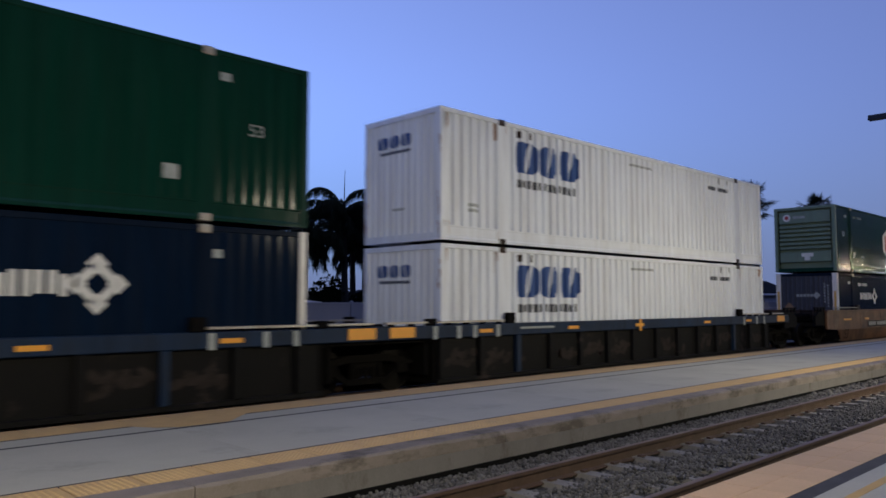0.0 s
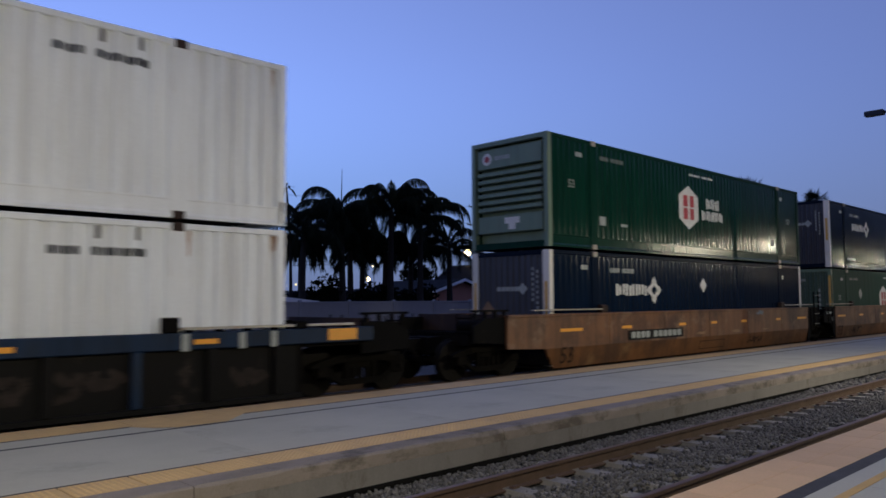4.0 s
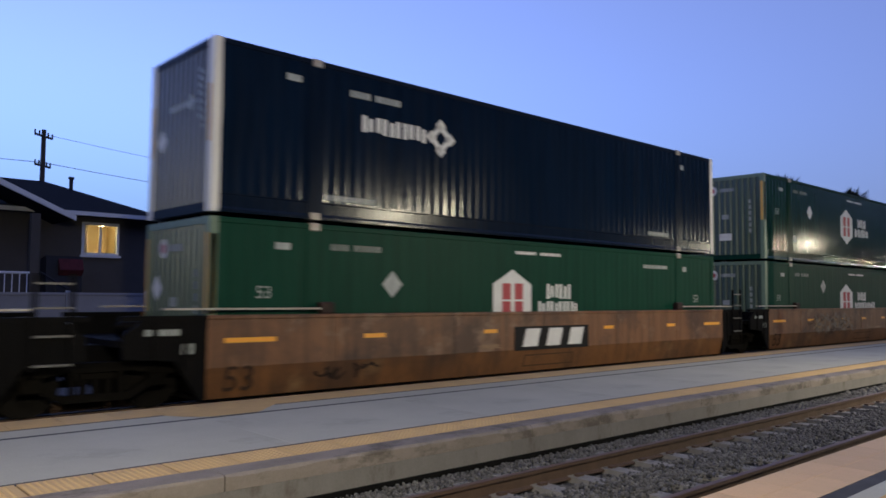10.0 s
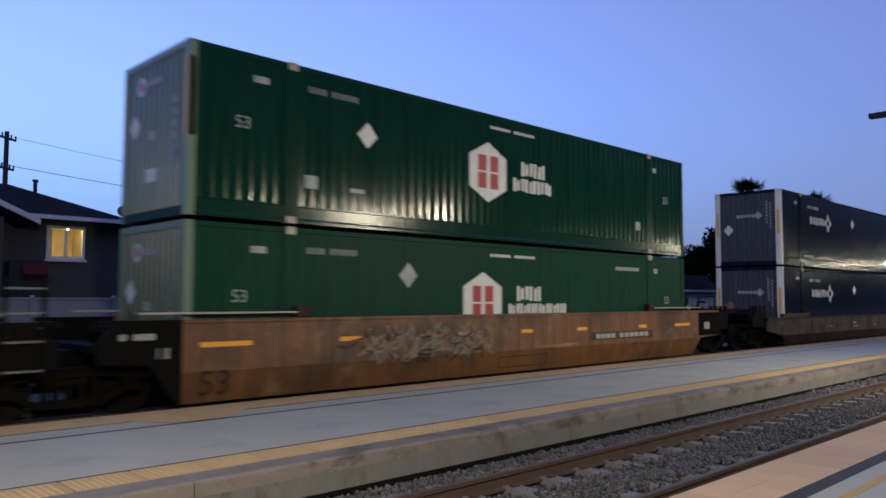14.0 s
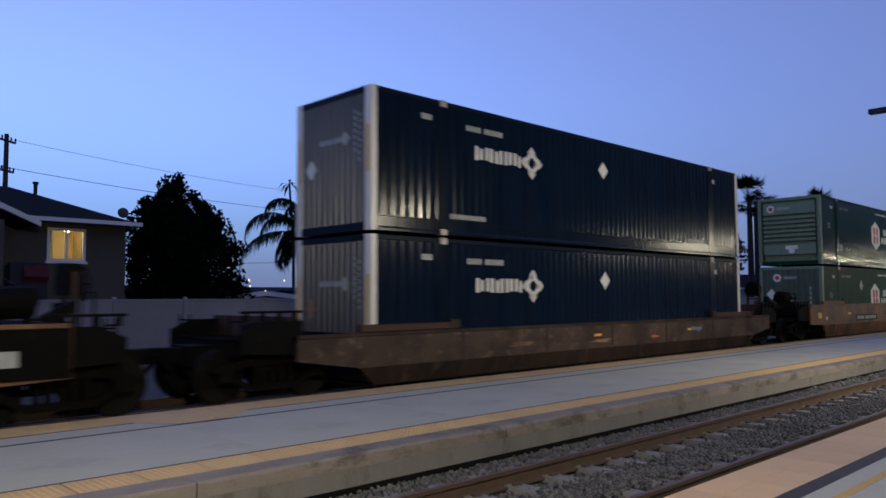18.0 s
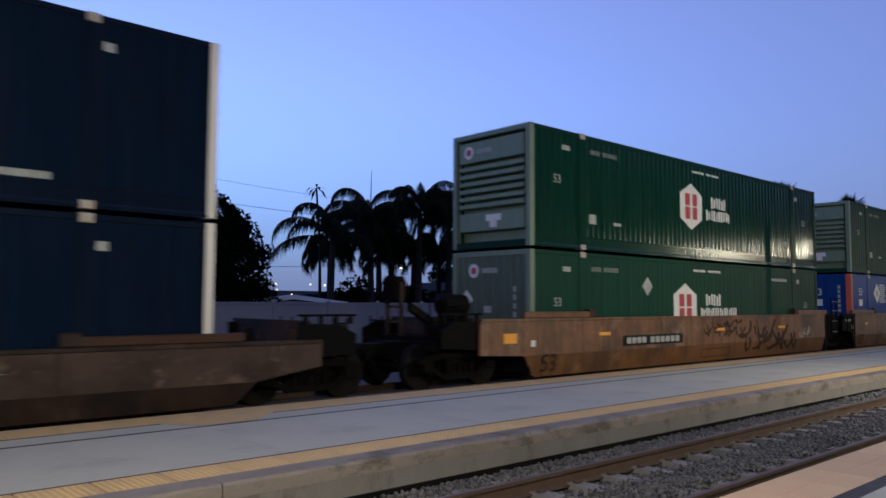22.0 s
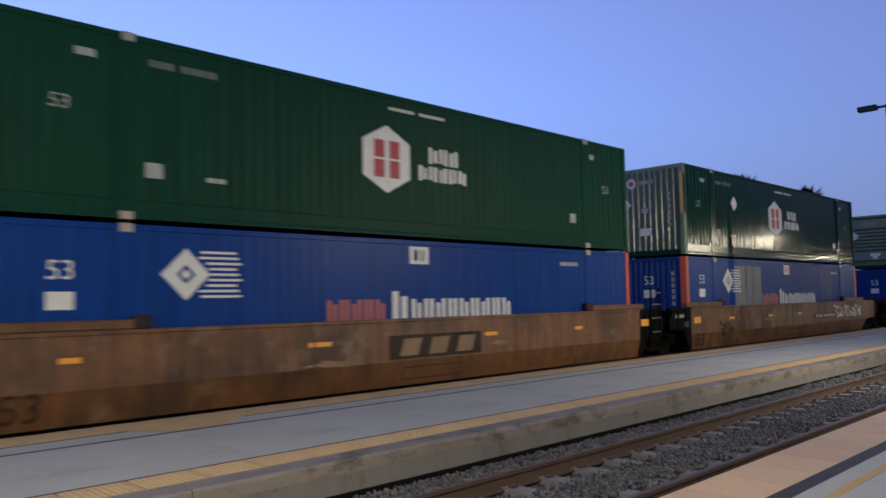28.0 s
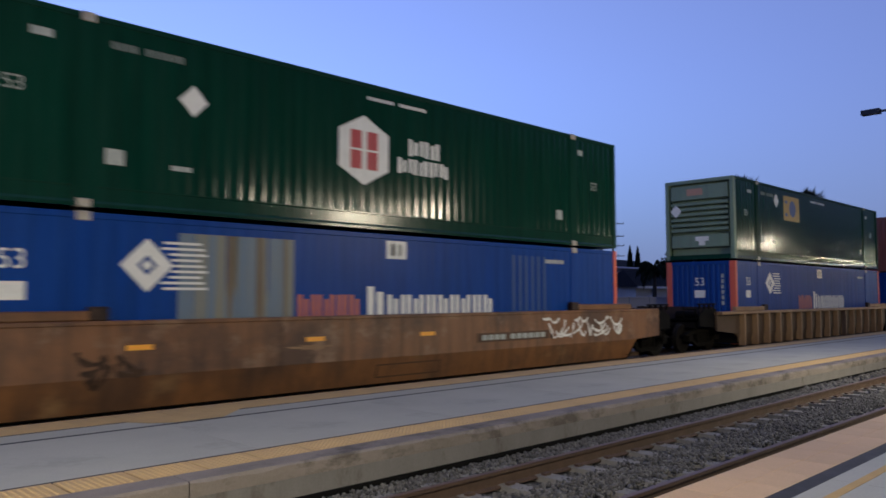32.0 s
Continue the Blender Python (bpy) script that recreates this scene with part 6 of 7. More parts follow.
part("fascia", g, trim_white, house, "pale gutter and fascia")
g = Geo()
g.tube([(9.9, 34.5, 5.9), (9.9, 34.5, 6.62)], 0.08, 8)
g.tube([(9.9, 34.5, 6.60), (9.9, 34.5, 6.70)], 0.12, 8)
part("vent_pipe", g, metal_dark, house, "dark roof vent pipe")
win = part("window", Geo(), trim_white, house, "white-framed lit window")
g = Geo()
for x0, x1, z0, z1 in ((9.34, 9.44, 3.24, 4.52), (10.64, 10.74, 3.24, 4.52), (9.44, 10.64, 4.41, 4.52), (9.44, 10.64, 3.24, 3.34), (9.99, 10.07, 3.34, 4.41)):
    g.box(x0, x1, y0 - 0.06, y0 + 0.02, z0, z1)
part("window_frame", g, trim_white, win)
g = Geo()
g.box(9.28, 10.80, y0 - 0.12, y0 - 0.06, 3.16, 3.25)
part("window_sill", g, trim_white, win)
g = Geo()
g.box(9.44, 10.64, y0 + 0.06, y0 + 0.066, 3.34, 4.41)
ob = part("pane", g, clear_glass, win)
ob.visible_shadow = False
g = Geo()
g.box(9.0, 11.1, 33.2, 33.3, 2.6, 4.7)
g.box(9.0, 9.1, 31.2, 33.2, 2.6, 4.7)
g.box(11.0, 11.1, 31.2, 33.2, 2.6, 4.7)
g.box(9.0, 11.1, 31.2, 33.3, 4.62, 4.7)
g.box(9.0, 11.1, 31.2, 33.3, 2.6, 2.7)
part("room_wall", g, room_paint, house, "warm lit room behind the window")
g = Geo()
for k in range(6):
    g.box(9.47 + k * 0.03, 9.49 + k * 0.03, y0 + 0.2, y0 + 0.26, 3.3, 4.4)
g.box(9.5, 9.9, 31.9, 32.0, 3.4, 3.9)
part("curtain", g, curtain_cloth, house)
bulb = bpy.data.lights.new("room_bulb", "POINT")
bulb.energy = 5
bulb.color = (1.0, 0.77, 0.42)
bulb.shadow_soft_size = 0.12
bo = new("room_bulb", bulb)
bo.location = (10.2, 31.45, 4.52)
# porch
g = Geo()
g.prism_y([(0.2, 4.3), (4.3, 6.1), (8.3, 4.35), (8.3, 4.52), (4.3, 6.3), (0.2, 4.5)], 28.6, 31.0)
part("porch_roof", g, shingle, house)
g = Geo()
g.prism_y([(0.1, 4.28), (4.3, 6.12), (8.4, 4.32), (8.4, 4.5), (4.3, 6.32), (0.1, 4.48)], 28.5, 28.6)
part("porch_fascia", g, trim_white, house, "white gable trim of the porch")
for x in (0.5, 7.0):
    g = Geo()
    g.box(x, x + 0.28, 28.6, 28.88, -0.42, 4.5)
    part("porch_post", g, stucco, house)
g = Geo()
g.box(0.3, 7.3, 28.5, 31.0, 1.35, 1.55)
part("porch_deck", g, trim_white, house)
g = Geo()
g.tube([(0.3, 28.6, 2.45), (7.0, 28.6, 2.45)], 0.04, 6)
for k in range(30):
    g.tube([(0.4 + k * 0.225, 28.6, 1.55), (0.4 + k * 0.225, 28.6, 2.45)], 0.018, 5)
part("porch_railing", g, trim_white, house, "white porch railing")
g = Geo()
for k in range(9):
    g.box(7.3 + k * 0.28, 7.6 + k * 0.28, 29.0, 30.4, -0.42, 1.45 - k * 0.19)
part("stairs", g, stucco, house)
g = Geo()
g.tube([(7.4, 28.95, 2.5), (9.9, 28.95, 0.9)], 0.04, 6)
for k in range(6):
    g.tube([(7.4 + k * 0.5, 28.95, 2.5 - k * 0.32), (7.4 + k * 0.5, 28.95, 1.4 - k * 0.32)], 0.025, 5)
part("stair_rail", g, metal_dark, house)
red_cloth = surface("dull_red_cloth", (0.10, 0.012, 0.018), 0.9, 0, (0.05, 0.01, 0.012), 4, 0.7, 60, 0.2)
barbecue = thing("covered_grill", "dark covered grill with a red cloth by the stairs", "grill")
g = Geo()
g.prism_x([(29.2, 1.0), (30.2, 1.0), (30.1, 3.0), (29.4, 3.1)], 7.7, 8.9)
part("cover", g, metal_dark, barbecue)
g = Geo()
g.prism_x([(29.12, 2.6), (29.3, 2.4), (29.4, 2.95), (29.3, 3.0)], 8.1, 8.9)
part("cloth", g, red_cloth, barbecue, "dull red cloth")
g = Geo()
g.box(7.7, 8.9, 29.2, 30.2, -0.42, 1.0)
part("stand", g, metal_dark, barbecue)
dish = thing("satellite_dish", "grey satellite dish on the roof corner", "satellite dish")
g = Geo()
n = 14
for k in range(n):
    a, b = 2 * math.pi * k / n, 2 * math.pi * (k + 1) / n
    for r0, r1 in ((0.0, 0.11), (0.11, 0.22)):
        g.poly([(r0 * math.cos(a), 0.5 * r0 * r0, r0 * math.sin(a)), (r1 * math.cos(a), 0.5 * r1 * r1, r1 * math.sin(a)), (r1 * math.cos(b), 0.5 * r1 * r1, r1 * math.sin(b)), (r0 * math.cos(b), 0.5 * r0 * r0, r0 * math.sin(b))])
part("reflector_bowl", g, dish_grey, dish)
g = Geo()
g.tube([(0.1, 0.1, -0.1), (0.15, 0.15, -0.55)], 0.03, 6)
part("mast", g, metal_dark, dish)
dish.matrix_basis = pose(12.25, 31.2, 5.30, 20, 0, -35)


# ---- plants ----
def leaf_blob(name, label, centre, clumps, n, size, seed, category="tree", trunk=None):
    """A leafy crown: many small leaves spread over uneven clumps."""
    r = np.random.default_rng(seed)
    tree = thing(name, label, category)
    v = np.zeros((n, 4, 3))
    cl = np.array(clumps, float)
    w = cl[:, 3] ** 2
    pick = r.choice(len(cl), n, p=w / w.sum())
    d = r.normal(size=(n, 3))
    d /= np.linalg.norm(d, axis=1)[:, None]
    rad = cl[pick, 3] * (0.55 + 0.52 * r.random(n) ** 0.5)
    c = cl[pick, :3] + d * rad[:, None] * np.stack([np.ones(n), np.ones(n), 1.05 + 0 * rad], 1)
    u = r.normal(size=(n, 3))
    u /= np.linalg.norm(u, axis=1)[:, None]
    q = np.cross(u, r.normal(size=(n, 3)))
    q /= np.linalg.norm(q, axis=1)[:, None]
    s = size * r.uniform(0.6, 1.5, n)[:, None]
    v[:, 0] = c - u * s
    v[:, 1] = c + q * s * 0.45
    v[:, 2] = c + u * s
    v[:, 3] = c - q * s * 0.45
    g = Geo()
    g.v = [tuple(p) for p in v.reshape(-1, 3)]
    g.f = [(4 * i, 4 * i + 1, 4 * i + 2, 4 * i + 3) for i in range(n)]
    # twig masses inside the crown
    for x, y, z, rr in clumps:
        k = len(g.v)
        for a in range(6):
            for b in range(4):
                t, ph = 2 * math.pi * a / 6, math.pi * (b + 0.5) / 4
                q2 = rr * (0.62 + 0.16 * noise.noise((x + a, y + b, z)))
                g.v.append((x + q2 * math.sin(ph) * math.cos(t), y + q2 * math.sin(ph) * math.sin(t), z + q2 * math.cos(ph)))
        for a in range(6):
            for b in range(3):
                g.f.append((k + a * 4 + b, k + a * 4 + b + 1, k + ((a + 1) % 6) * 4 + b + 1, k + ((a + 1) % 6) * 4 + b))
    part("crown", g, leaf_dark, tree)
    g = Geo()
    tx, ty, tz = trunk or (centre[0], centre[1], centre[2])
    g.tube([(tx, ty, -0.42), (tx + 0.1, ty, tz * 0.5), (tx, ty, tz)], [0.28, 0.2, 0.1], 8)
    for k in range(5):
        a = k * 1.3
        g.tube([(tx, ty, tz * 0.45), (tx + 0.8 * math.cos(a), ty + 0.8 * math.sin(a), tz * 0.9)], [0.12, 0.04], 6)
    part("trunk", g, bark, tree)
    return tree


r = random.Random(2)
clumps = [(13.7, 29.3, 0.9, 2.0), (13.8, 29.3, 2.6, 2.25), (13.6, 29.3, 4.0, 1.9), (13.8, 29.4, 5.0, 1.2), (13.5, 29.4, 6.2, 0.55), (12.4, 29.3, 4.6, 0.9), (15.1, 29.4, 4.2, 1.1), (15.0, 29.3, 5.1, 0.6), (12.2, 29.3, 2.0, 0.8), (15.6, 29.3, 1.4, 1.0), (16.0, 29.4, 3.4, 0.45), (16.3, 29.4, 3.9, 0.4), (15.9, 29.3, 2.4, 0.6), (16.4, 29.3, 0.9, 0.6), (12.6, 29.3, 5.4, 0.45)]
for k in range(26):
    a = r.uniform(0, 2 * math.pi)
    up = max(0.0, math.sin(a))
    clumps.append((13.75 + (2.15 - 1.1 * up) * math.cos(a), 29.3, 3.2 + 2.5 * math.sin(a), r.uniform(0.2, 0.42)))
clumps += [(13.8, 29.3, 6.35, 0.32), (13.75, 29.3, 6.75, 0.16), (13.1, 29.3, 6.0, 0.3), (14.4, 29.3, 5.9, 0.32), (14.9, 29.3, 5.5, 0.3), (12.5, 29.3, 5.6, 0.25), (15.4, 29.3, 4.9, 0.35), (16.5, 29.4, 2.2, 0.5), (16.8, 29.4, 1.5, 0.5)]
clumps += [(13.2, 29.3, 5.0, 0.75), (12.9, 29.3, 4.3, 0.8), (14.4, 29.3, 1.2, 1.4), (13.0, 29.3, 1.0, 1.1)]
clumps = [(max(x * 1.11, 13.05 + 1.11 * rr), y + 3.3, 1.8 + (z - 1.8) * 1.11, rr * 1.11) for x, y, z, rr in clumps]
leaf_blob("shade_tree", "dense dark evergreen tree beside the house", (15.3, 32.6, 3.0), clumps, 21000, 0.115, 7)


def frond(g, base, azim, length, rise, droop, r, leaflet=0.55, low=-9.0):
    """An arching feather frond with loose hanging leaflets."""
    pts = []
    p = Vector(base)
    ang = rise
    step = length / 14
    bend = r.uniform(-0.5, 0.5)
    for i in range(15):
        pts.append(p.copy())
        az = azim + bend * (i / 14) ** 2
        d = Vector((math.cos(az) * math.cos(ang), math.sin(az) * math.cos(ang), math.sin(ang)))
        p = p + d * step
        ang -= droop * (0.4 + 1.2 * i / 14) / 14 * 2
        if p.z < low:
            break
    last = len(pts) - 1
    if last < 3:
        return
    g.tube([tuple(q) for q in pts], [0.04 - 0.0022 * i for i in range(last + 1)], 4)
    side = Vector((-math.sin(azim), math.cos(azim), 0))
    for i in range(1, last):
        for sub in range(8):
            q = pts[i].lerp(pts[i + 1], sub / 8 + r.uniform(0, 0.08))
            dirn = (pts[i + 1] - pts[i]).normalized()
            for s in (-1, 1):
                if r.random() < 0.08:
                    continue
                ln = leaflet * (0.45 + 0.65 * math.sin(math.pi * (i + 1) / 15)) * r.uniform(0.7, 1.2)
                out = r.uniform(0.25, 0.6)
                mid = q + side * s * ln * 0.5 * out + dirn * ln * 0.15 + Vector((0, 0, -ln * r.uniform(0.25, 0.4)))
                tip = mid + side * s * ln * 0.15 * out + dirn * ln * 0.12 + Vector((0, 0, -ln * r.uniform(0.4, 0.65)))
                w = dirn * 0.024
                g.poly([tuple(q - w), tuple(q + w), tuple(mid + w), tuple(mid - w)])
                g.poly([tuple(mid - w), tuple(mid + w), tuple(tip)])


def queen_palm(x, y, crown, seed, fronds=22, length=3.8, spear=0.0, leaflet=0.8):
    r = random.Random(seed)
    tree = thing("palm_tree", "dark feather palm with drooping fronds against the dusk sky", "palm tree", "feather palms behind the fence")
    g = Geo()
    lean = r.uniform(-0.2, 0.2)
    g.tube([(x + lean, y, -0.42), (x + lean * 0.5, y, crown * 0.5), (x, y, crown)], [0.26, 0.19, 0.15], 9)
    part("trunk", g, bark, tree)
    g = Geo()
    for k in range(fronds):
        a = 2 * math.pi * k * 0.382 + r.uniform(-0.35, 0.35)
        tier = k / fronds
        frond(g, (x, y, crown + 0.2 - 0.5 * tier), a, length * r.uniform(0.7, 1.12), 1.3 - 1.2 * tier + r.uniform(-0.25, 0.25), 1.75 - 0.55 * tier + r.uniform(-0.3, 0.3), r, leaflet, crown * 0.56)
    if spear:
        g.tube([(x, y, crown), (x + 0.06, y, spear)], [0.05, 0.012], 5)
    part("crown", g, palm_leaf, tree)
    return tree


queen_palm(24.4, 36.0, 5.6, 1, 16, 4.6, leaflet=0.8)
queen_palm(27.4, 36.5, 6.7, 2, 21, 4.0, 9.7, leaflet=0.85)
queen_palm(30.9, 36.0, 7.5, 3, 24, 4.4, leaflet=0.85)
queen_palm(33.6, 36.2, 7.2, 4, 22, 4.1, leaflet=0.85)
queen_palm(36.4, 36.4, 5.4, 5, 15, 4.0)
queen_palm(29.2, 38.0, 5.7, 6, 16, 2.7)
queen_palm(32.3, 38.2, 5.5, 7, 16, 2.6)
queen_palm(26.0, 38.6, 5.0, 11, 18, 2.7)
queen_palm(31.0, 39.0, 5.0, 12, 18, 2.7)
queen_palm(34.9, 38.6, 5.2, 13, 18, 2.8)
hedge = [(26.0 + k * 1.15, 37.5, 1.6 + 0.5 * math.sin(k * 1.7), 1.0 + 0.25 * math.sin(k * 2.3)) for k in range(9)]
leaf_blob("shrub_row", "dark shrubs under the palms", (30.5, 37.5, 1.4), hedge, 3000, 0.16, 17, "shrub")
# tall thin fan palm with a bent, almost bare head
thin = thing("palm_tree", "tall thin palm with a small bent head", "palm tree")
g = Geo()
g.tube([(24.3, 37.0, -0.42), (24.2, 37.0, 5.0), (23.9, 37.0, 8.35)], [0.12, 0.08, 0.06], 7)
part("trunk", g, bark, thin)
g = Geo()
rr = random.Random(8)
for k in range(9):
    a = 2 * math.pi * k / 9
    d = Vector((math.cos(a) * 0.75, math.sin(a) * 0.75, rr.uniform(-0.5, 0.25)))
    p = Vector((23.9, 37.0, 8.35))
    w = Vector((-math.sin(a), math.cos(a), 0)) * 0.09
    g.poly([tuple(p), tuple(p + d * 0.6 + w), tuple(p + d + Vector((0, 0, -0.3))), tuple(p + d * 0.6 - w)])
part("crown", g, palm_leaf, thin)


def fan_palm(x, y, crown, seed, size=1.9):
    r = random.Random(seed)
    tree = thing("fan_palm", "tall fan palm with a spiky crown above the train", "palm tree", "fan palms")
    g = Geo()
    g.tube([(x, y, -0.42), (x, y, crown)], [0.32, 0.22], 9)
    part("trunk", g, bark, tree)
    g = Geo()
    for k in range(26):
        a = 2.4 * k + r.uniform(-0.3, 0.3)
        el = r.uniform(-0.65, 1.35)
        d = Vector((math.cos(a) * math.cos(el), math.sin(a) * math.cos(el), math.sin(el)))
        hub = Vector((x, y, crown)) + d * size * r.uniform(0.48, 0.66)
        g.tube([(x, y, crown), tuple(hub)], 0.025, 4)
        side = d.cross(Vector((0, 0, 1)))
        side = side.normalized() if side.length > 0.01 else Vector((1, 0, 0))
        up = side.cross(d)
        for j in range(13):
            t = -1.25 + 2.5 * j / 12
            tip = hub + (d * math.cos(t) + side * math.sin(t)) * size * 0.46 * r.uniform(0.85, 1.1) + Vector((0, 0, -0.12 * size * abs(t) * r.uniform(0.6, 1.4)))
            w = (side * math.cos(t) - d * math.sin(t)) * 0.028 * size
            g.poly([tuple(hub), tuple(hub.lerp(tip, 0.5) + w), tuple(tip), tuple(hub.lerp(tip, 0.5) - w)])
    part("crown", g, palm_leaf, tree)
    return tree


fan_palm(68.6, 30, 10.6, 1, 2.6)
fan_palm(85.6, 30.3, 11.5, 2, 2.3)
fan_palm(73.5, 31.5, 10.6, 3, 1.6)
for k, (x, y, z, rr) in enumerate(((71.0, 50.0, 6.6, 2.2), (86.0, 45.0, 8.0, 2.6), (81.5, 44.0, 5.0, 2.6), (53.4, 57.2, 4.9, 1.7), (75.6, 36.0, 8.6, 2.3))):
    q = random.Random(40 + k)
    cl = [(x, y, z * 0.7, rr)] + [(x + q.uniform(-rr, rr), y + q.uniform(-1, 1), z * 0.7 + q.uniform(-0.6, 0.9) * rr, rr * q.uniform(0.35, 0.6)) for _ in range(12)]
    leaf_blob("broadleaf_tree", "dark broadleaf tree beyond the fence", (x, y, z * 0.5), cl, 2600, 0.22, 50 + k)
for x in (114.7, 117.2):
    cyp = thing("cypress_tree", "slim dark cypress beyond the houses", "tree", "cypresses")
    g = Geo()
    q = random.Random(int(x))
    g.tube([(x, 70, -0.4), (x, 70, 2), (x, 70, 6), (x, 70, 9), (x, 70, 10.7)], [0.3, 0.7, 0.65, 0.35, 0.02], 9)
    for k in range(420):
        zz = q.uniform(0.8, 10.4)
        ra = 0.75 * min(1, (10.8 - zz) / 4.5) + 0.05
        a = q.uniform(0, 6.28)
        p = Vector((x + ra * math.cos(a), 70 + ra * math.sin(a), zz))
        g.poly([tuple(p), tuple(p + Vector((0.12 * math.cos(a), 0.12 * math.sin(a), 0.45))), tuple(p + Vector((0.05, 0.05, 0.1)))])
    part("crown", g, leaf_dark, cyp)
queen_palm(124.5, 70.0, 6.2, 9, 12, 4.0)
queen_palm(63.2, 36.0, 4.2, 21, 13, 2.2, leaflet=0.7)


# ---- far houses, poles and wires ----
def gable_house(x0, x1, y0, y1, eave, ridge, wall, label, ridge_along="y"):
    h = thing("house", label, "house", "houses beyond the fence")
    g = Geo()
    g.box(x0, x1, y0, y1, -0.42, eave)
    xm = (x0 + x1) / 2
    if ridge_along == "y":
        g.prism_y([(x0, eave), (x1, eave), (xm, ridge - 0.12)], y0, y1)
    part("wall", g, wall, h)
    g = Geo()
    t = 0.14
    if ridge_along == "y":
        sl = (ridge - eave) / (xm - x0)
        o = 0.5
        g.prism_y([(x0 - o, eave - o * sl), (xm, ridge), (x1 + o, eave - o * sl), (x1 + o, eave - o * sl + t), (xm, ridge + t), (x0 - o, eave - o * sl + t)], y0 - 0.5, y1 + 0.5)
        part("roof", g, shingle, h, "dark shingle roof")
        g = Geo()
        g.prism_y([(x0 - o, eave - o * sl - 0.06), (xm, ridge - 0.07), (x1 + o, eave - o * sl - 0.06), (x1 + o, eave - o * sl + t), (xm, ridge + t + 0.02), (x0 - o, eave - o * sl + t)], y0 - 0.56, y0 - 0.5)
        part("bargeboard", g, trim_white, h, "white gable trim")
    else:
        ym = (y0 + y1) / 2
        hip_roof(g, x0 - 0.6, x1 + 0.6, y0 - 0.6, y1 + 0.6, eave, x0 + 1.0, x1 - 3.0, ym, ridge)
        part("roof", g, shingle, h, "dark shingle roof")
        g = Geo()
        g.box(x0 - 0.65, x1 + 0.65, y0 - 0.68, y0 - 0.6, eave - 0.14, eave + 0.05)
        part("fascia", g, trim_white, h)
    return h


gable_house(41.4, 51.4, 45.0, 54.0, 2.05, 3.5, stucco_pink, "terracotta stucco house with white gable trim")
gable_house(52.0, 66.0, 45.6, 54.0, 2.05, 3.9, stucco_pink, "low dark-roofed house wing", "x")
gable_house(59.4, 66.0, 56.0, 62.0, 3.6, 5.7, stucco_pink, "terracotta house with white gable trim behind")
gable_house(66.2, 80.0, 56.6, 63.0, 3.7, 5.9, stucco_pink, "low house with a dark shingle roof", "x")
gable_house(64.0, 100.0, 38.5, 42.4, 2.75, 4.45, stucco_pale, "long low house with a dark hip roof", "x")
gable_house(78.0, 104.0, 53.5, 60.0, 5.6, 5.9, stucco_pale, "pale flat-roofed building behind the houses", "x")
gable_house(17.0, 22.5, 33.0, 39.0, 1.72, 2.0, stucco_pale, "small pale shed behind the fence")
gable_house(112.0, 140.0, 76.0, 90.0, 7.0, 9.2, stucco_pale, "far house with a dark roof", "x")


def utility_pole(x, y, top, arms, label="dark wooden utility pole with crossarms"):
    p = thing("utility_pole", label, "utility pole", "utility poles")
    g = Geo()
    g.tube([(x, y, -0.42), (x, y, top)], [0.20, 0.13], 8)
    part("pole", g, pole_wood, p)
    for z, w, a in arms:
        g = Geo()
        dx, dy = w * math.cos(a), w * math.sin(a)
        g.tube([(x - dx, y - dy, z), (x + dx, y + dy, z)], 0.075, 4)
        for s in (-1, -0.5, 0.5, 1):
            g.tube([(x + s * dx, y + s * dy, z), (x + s * dx, y + s * dy, z + 0.28)], 0.05, 5)
        part("crossarm", g, pole_wood, p)
    return p


utility_pole(12.7, 50.0, 11.6, ((11.2, 0.8, 0.7), (9.4, 0.7, 0.7), (7.8, 0.8, 0.7)))
lit_pole = utility_pole(65.2, 60.0, 13.2, ((12.7, 1.3, -0.6), (10.6, 1.5, -0.6), (9.0, 1.5, -0.6), (7.2, 1.3, -0.6), (6.4, 2.0, -0.6)))
g = Geo()
g.tube([(65.2, 60.0, 6.2), (64.0, 60.0, 7.2), (63.2, 60.0, 7.35)], 0.05, 5)
part("lamp_arm", g, pole_wood, lit_pole)
g = Geo()
for a in range(8):
    for b in range(6):
        t0, t1 = 2 * math.pi * a / 8, 2 * math.pi * (a + 1) / 8
        p0, p1 = math.pi * b / 6, math.pi * (b + 1) / 6
        g.poly([(63.0 + 0.40 * math.sin(p) * math.cos(t), 60 + 0.40 * math.sin(p) * math.sin(t), 7.3 + 0.40 * math.cos(p)) for p, t in ((p0, t0), (p1, t0), (p1, t1), (p0, t1))])
part("lamp_bulb", g, lamp_glow, lit_pole, "glowing street lamp")
utility_pole(109.5, 70.0, 14.4, ((14.0, 1.8, -0.8), (11.9, 1.8, -0.8), (10.3, 1.8, -0.8), (8.6, 1.8, -0.8)))


def wire(a, b, sag, radius=0.022):
    g = Geo()
    pts = []
    for i in range(15):
        t = i / 14
        pts.append((a[0] + (b[0] - a[0]) * t, a[1] + (b[1] - a[1]) * t, a[2] + (b[2] - a[2]) * t - sag * 4 * t * (1 - t)))
    g.tube(pts, radius, 4)
    w = thing("overhead_wire", "thin black overhead wire between poles", "wire", "overhead wires")
    part("cable", g, wire_black, w)


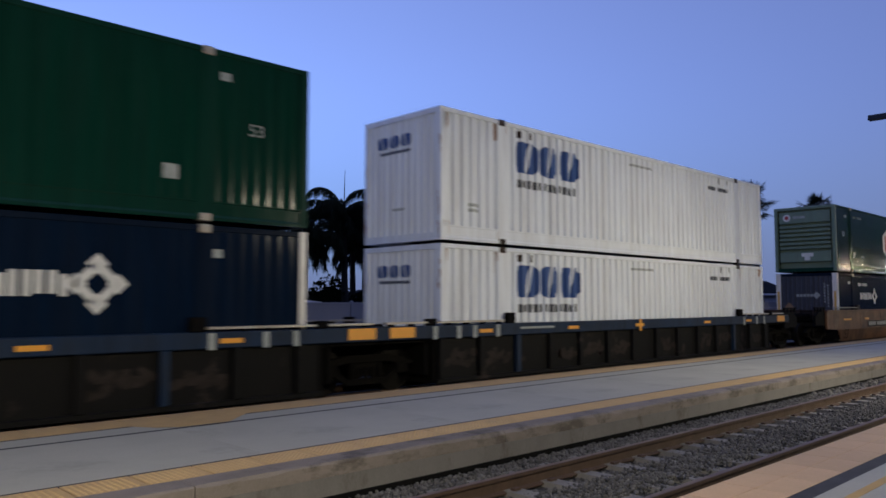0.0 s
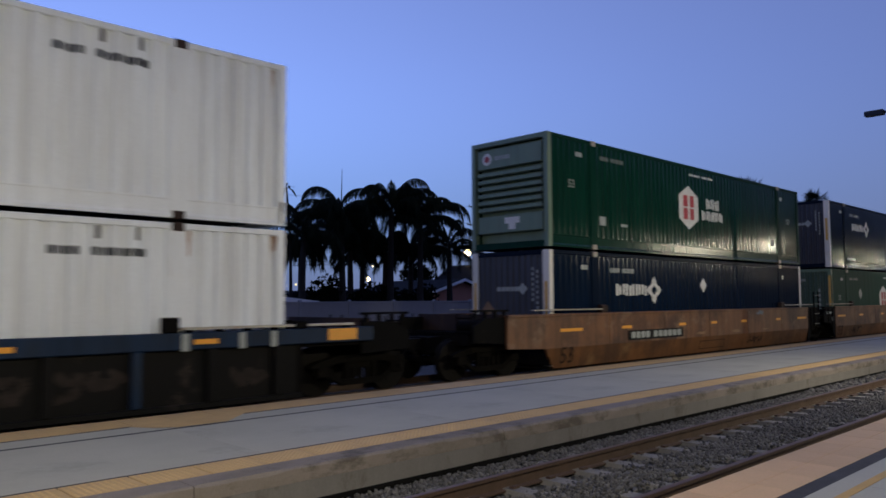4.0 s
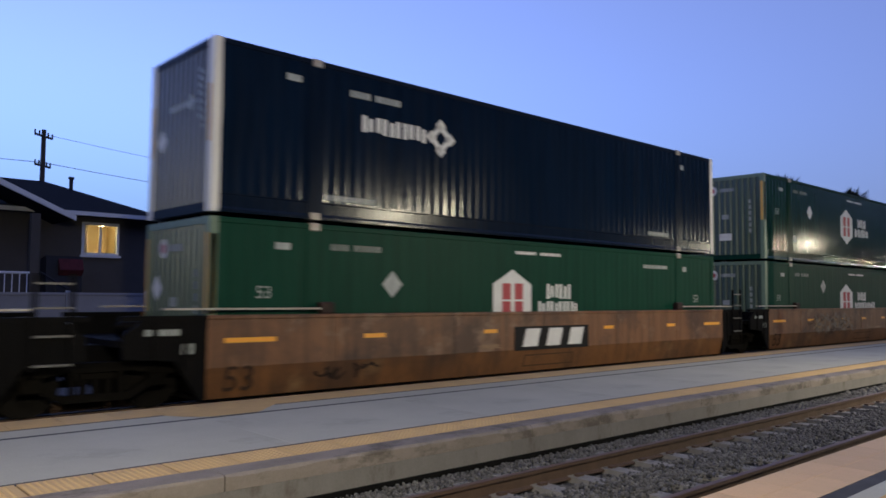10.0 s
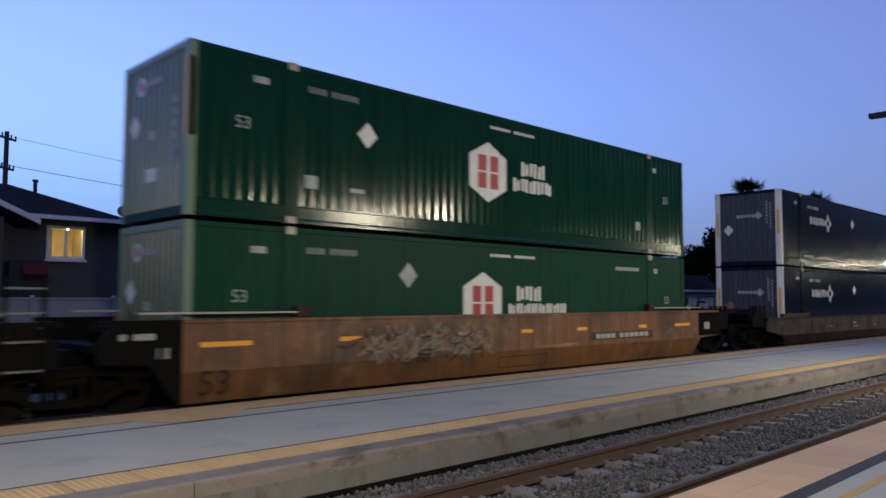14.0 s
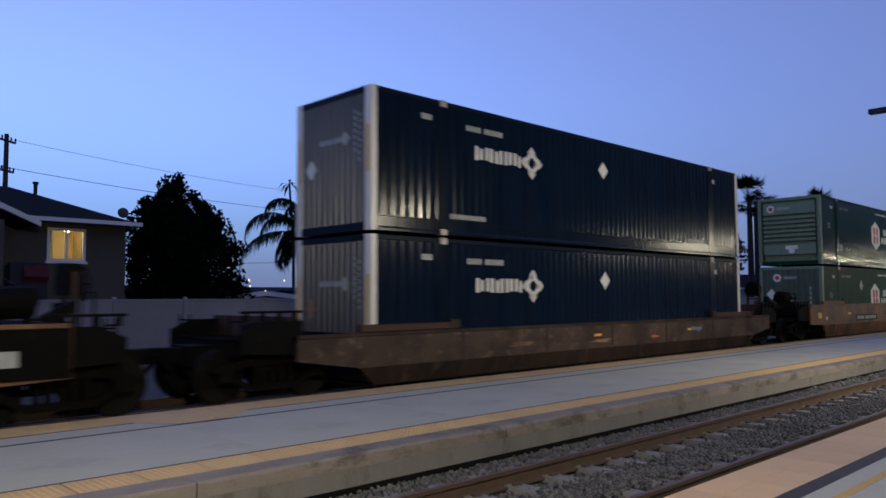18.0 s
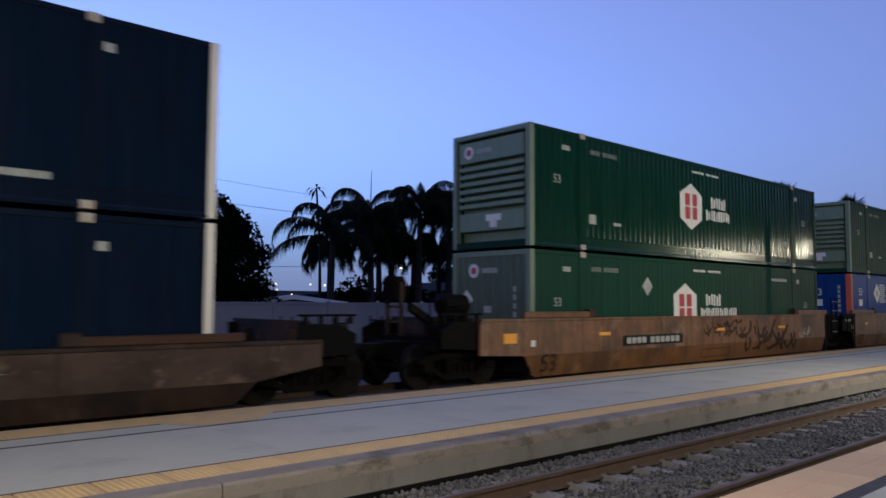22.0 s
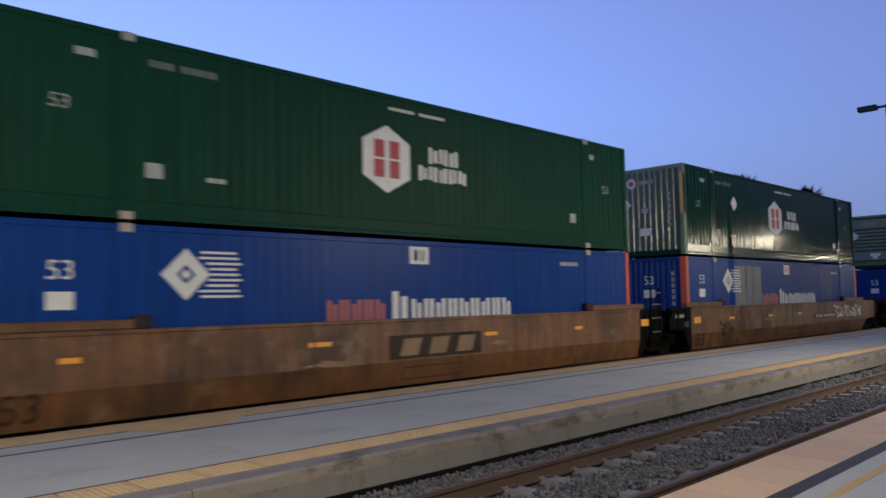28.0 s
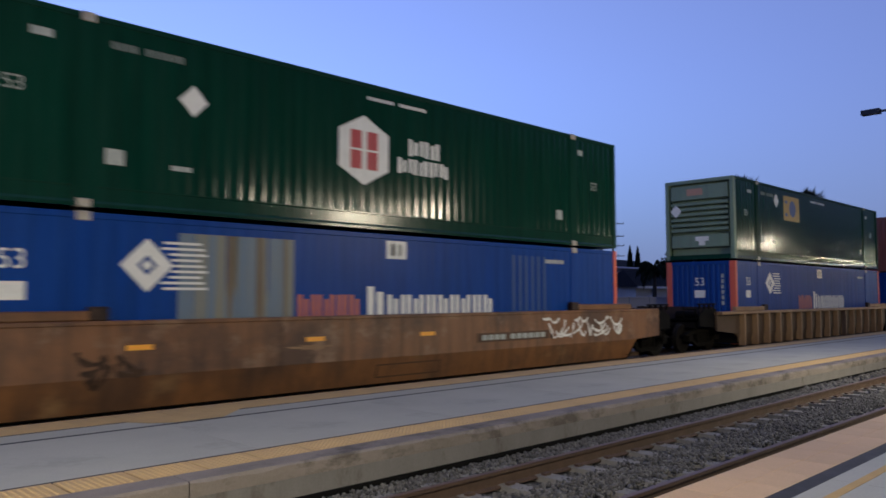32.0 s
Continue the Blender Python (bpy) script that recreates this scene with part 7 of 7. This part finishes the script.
wire((12.7, 50, 9.6), (65.2, 60, 10.8), 1.0)
wire((12.7, 50, 9.6), (-60, 46, 11.5), 1.0)
wire((13.0, 50, 11.3), (65.2, 60, 12.8), 1.2, 0.015)
wire((12.7, 50, 7.9), (-60, 46, 9.0), 0.8, 0.015)
wire((20, 60, 4.6), (65.2, 60, 7.2), 0.6, 0.03)
wire((65.2, 60, 12.8), (109.5, 70, 14.2), 0.8)
wire((65.2, 60, 10.7), (109.5, 70, 12.1), 0.8)

def street_lamp(x, y, z, size, label):
    lamp = thing("street_lamp", label, "street lamp", "street lamps of the town")
    g = Geo()
    g.tube([(x, y, -0.42), (x, y, z), (x - 0.5, y, z + 0.3)], [0.12, 0.09, 0.06], 6)
    part("pole", g, metal_dark, lamp)
    g = Geo()
    for k in range(8):
        for j in range(5):
            q = []
            for p, t in ((j, k), (j + 1, k), (j + 1, k + 1), (j, k + 1)):
                th, ph = 2 * math.pi * t / 8, math.pi * p / 5
                q.append((x - 0.5 + size * math.sin(ph) * math.cos(th), y + size * math.sin(ph) * math.sin(th), z + 0.3 + size * math.cos(ph)))
            g.poly(q)
    part("lamp_bulb", g, lamp_glow, lamp, "glowing bulb")


street_lamp(121.5, 150.0, 7.0, 0.5, "distant lit street lamp on a slim pole")
street_lamp(123.0, 150.0, 10.3, 0.2, "faint distant street lamp")

# distant hills and town lights
hills = Geo()
q = random.Random(77)
prev = None
for k in range(161):
    x = -600 + k * 20
    z = 15 + 4 * noise.noise((x * 0.004, 3.3, 0)) + 1.5 * noise.noise((x * 0.02, 1.3, 0))
    if prev:
        hills.poly([(prev[0], 700, -2), (x, 700, -2), (x, 700, z), (prev[0], 700, prev[1])])
        hills.poly([(prev[0], 700, prev[1]), (x, 700, z), (x, 760, z * 0.9), (prev[0], 760, prev[1] * 0.9)])
    prev = (x, z)
solid("backdrop_hills", hills, hill_grey, "low dark hills on the horizon", "hills")
town = tagged(new("town_lights"), "scattered small lamps of the distant town", "town lights", "", "stuff")
g = Geo()
for k in range(46):
    ratio = q.uniform(0.5, 1.05)
    y = q.uniform(330, 480)
    x, z, s = y * ratio, 1.8 + y * q.uniform(0.006, 0.030), q.uniform(0.18, 0.55)
    g.box(x - s, x + s, y - 0.2, y, z - s, z + s)
part("lamps", g, far_glow, town)

g = Geo()
for k in range(70):
    y = q.uniform(180, 300)
    x = y * q.uniform(0.45, 2.2)
    w, h = q.uniform(4, 11), q.uniform(2.5, 5.5)
    g.box(x, x + w, y, y + 5, -0.4, h)
    g.prism_y([(x - 0.4, h), (x + w + 0.4, h), (x + w / 2, h + q.uniform(0.8, 1.6))], y - 0.3, y + 5)
solid("far_houses", g, shingle, "dark roofs of distant houses", "houses", "", "stuff")


# ---- what moves ----
def motions():
    for ob, u, y, z in train_boxes + train_cars:
        walk(ob, [(t, pose(u - s, y, z)) for t, s in ROLLED])
    steps = [i / 8 for i in range(257)]
    ts = [t for t, s in ROLLED]
    ss = [s for t, s in ROLLED]
    turns = [(t, -math.degrees(float(np.interp(t, ts, ss)) / 0.457)) for t in steps]
    for ob, e in wheelsets:
        walk(ob, [(t, pose(e, 0, 0.457, 0, a, 0)) for t, a in turns])


motions()
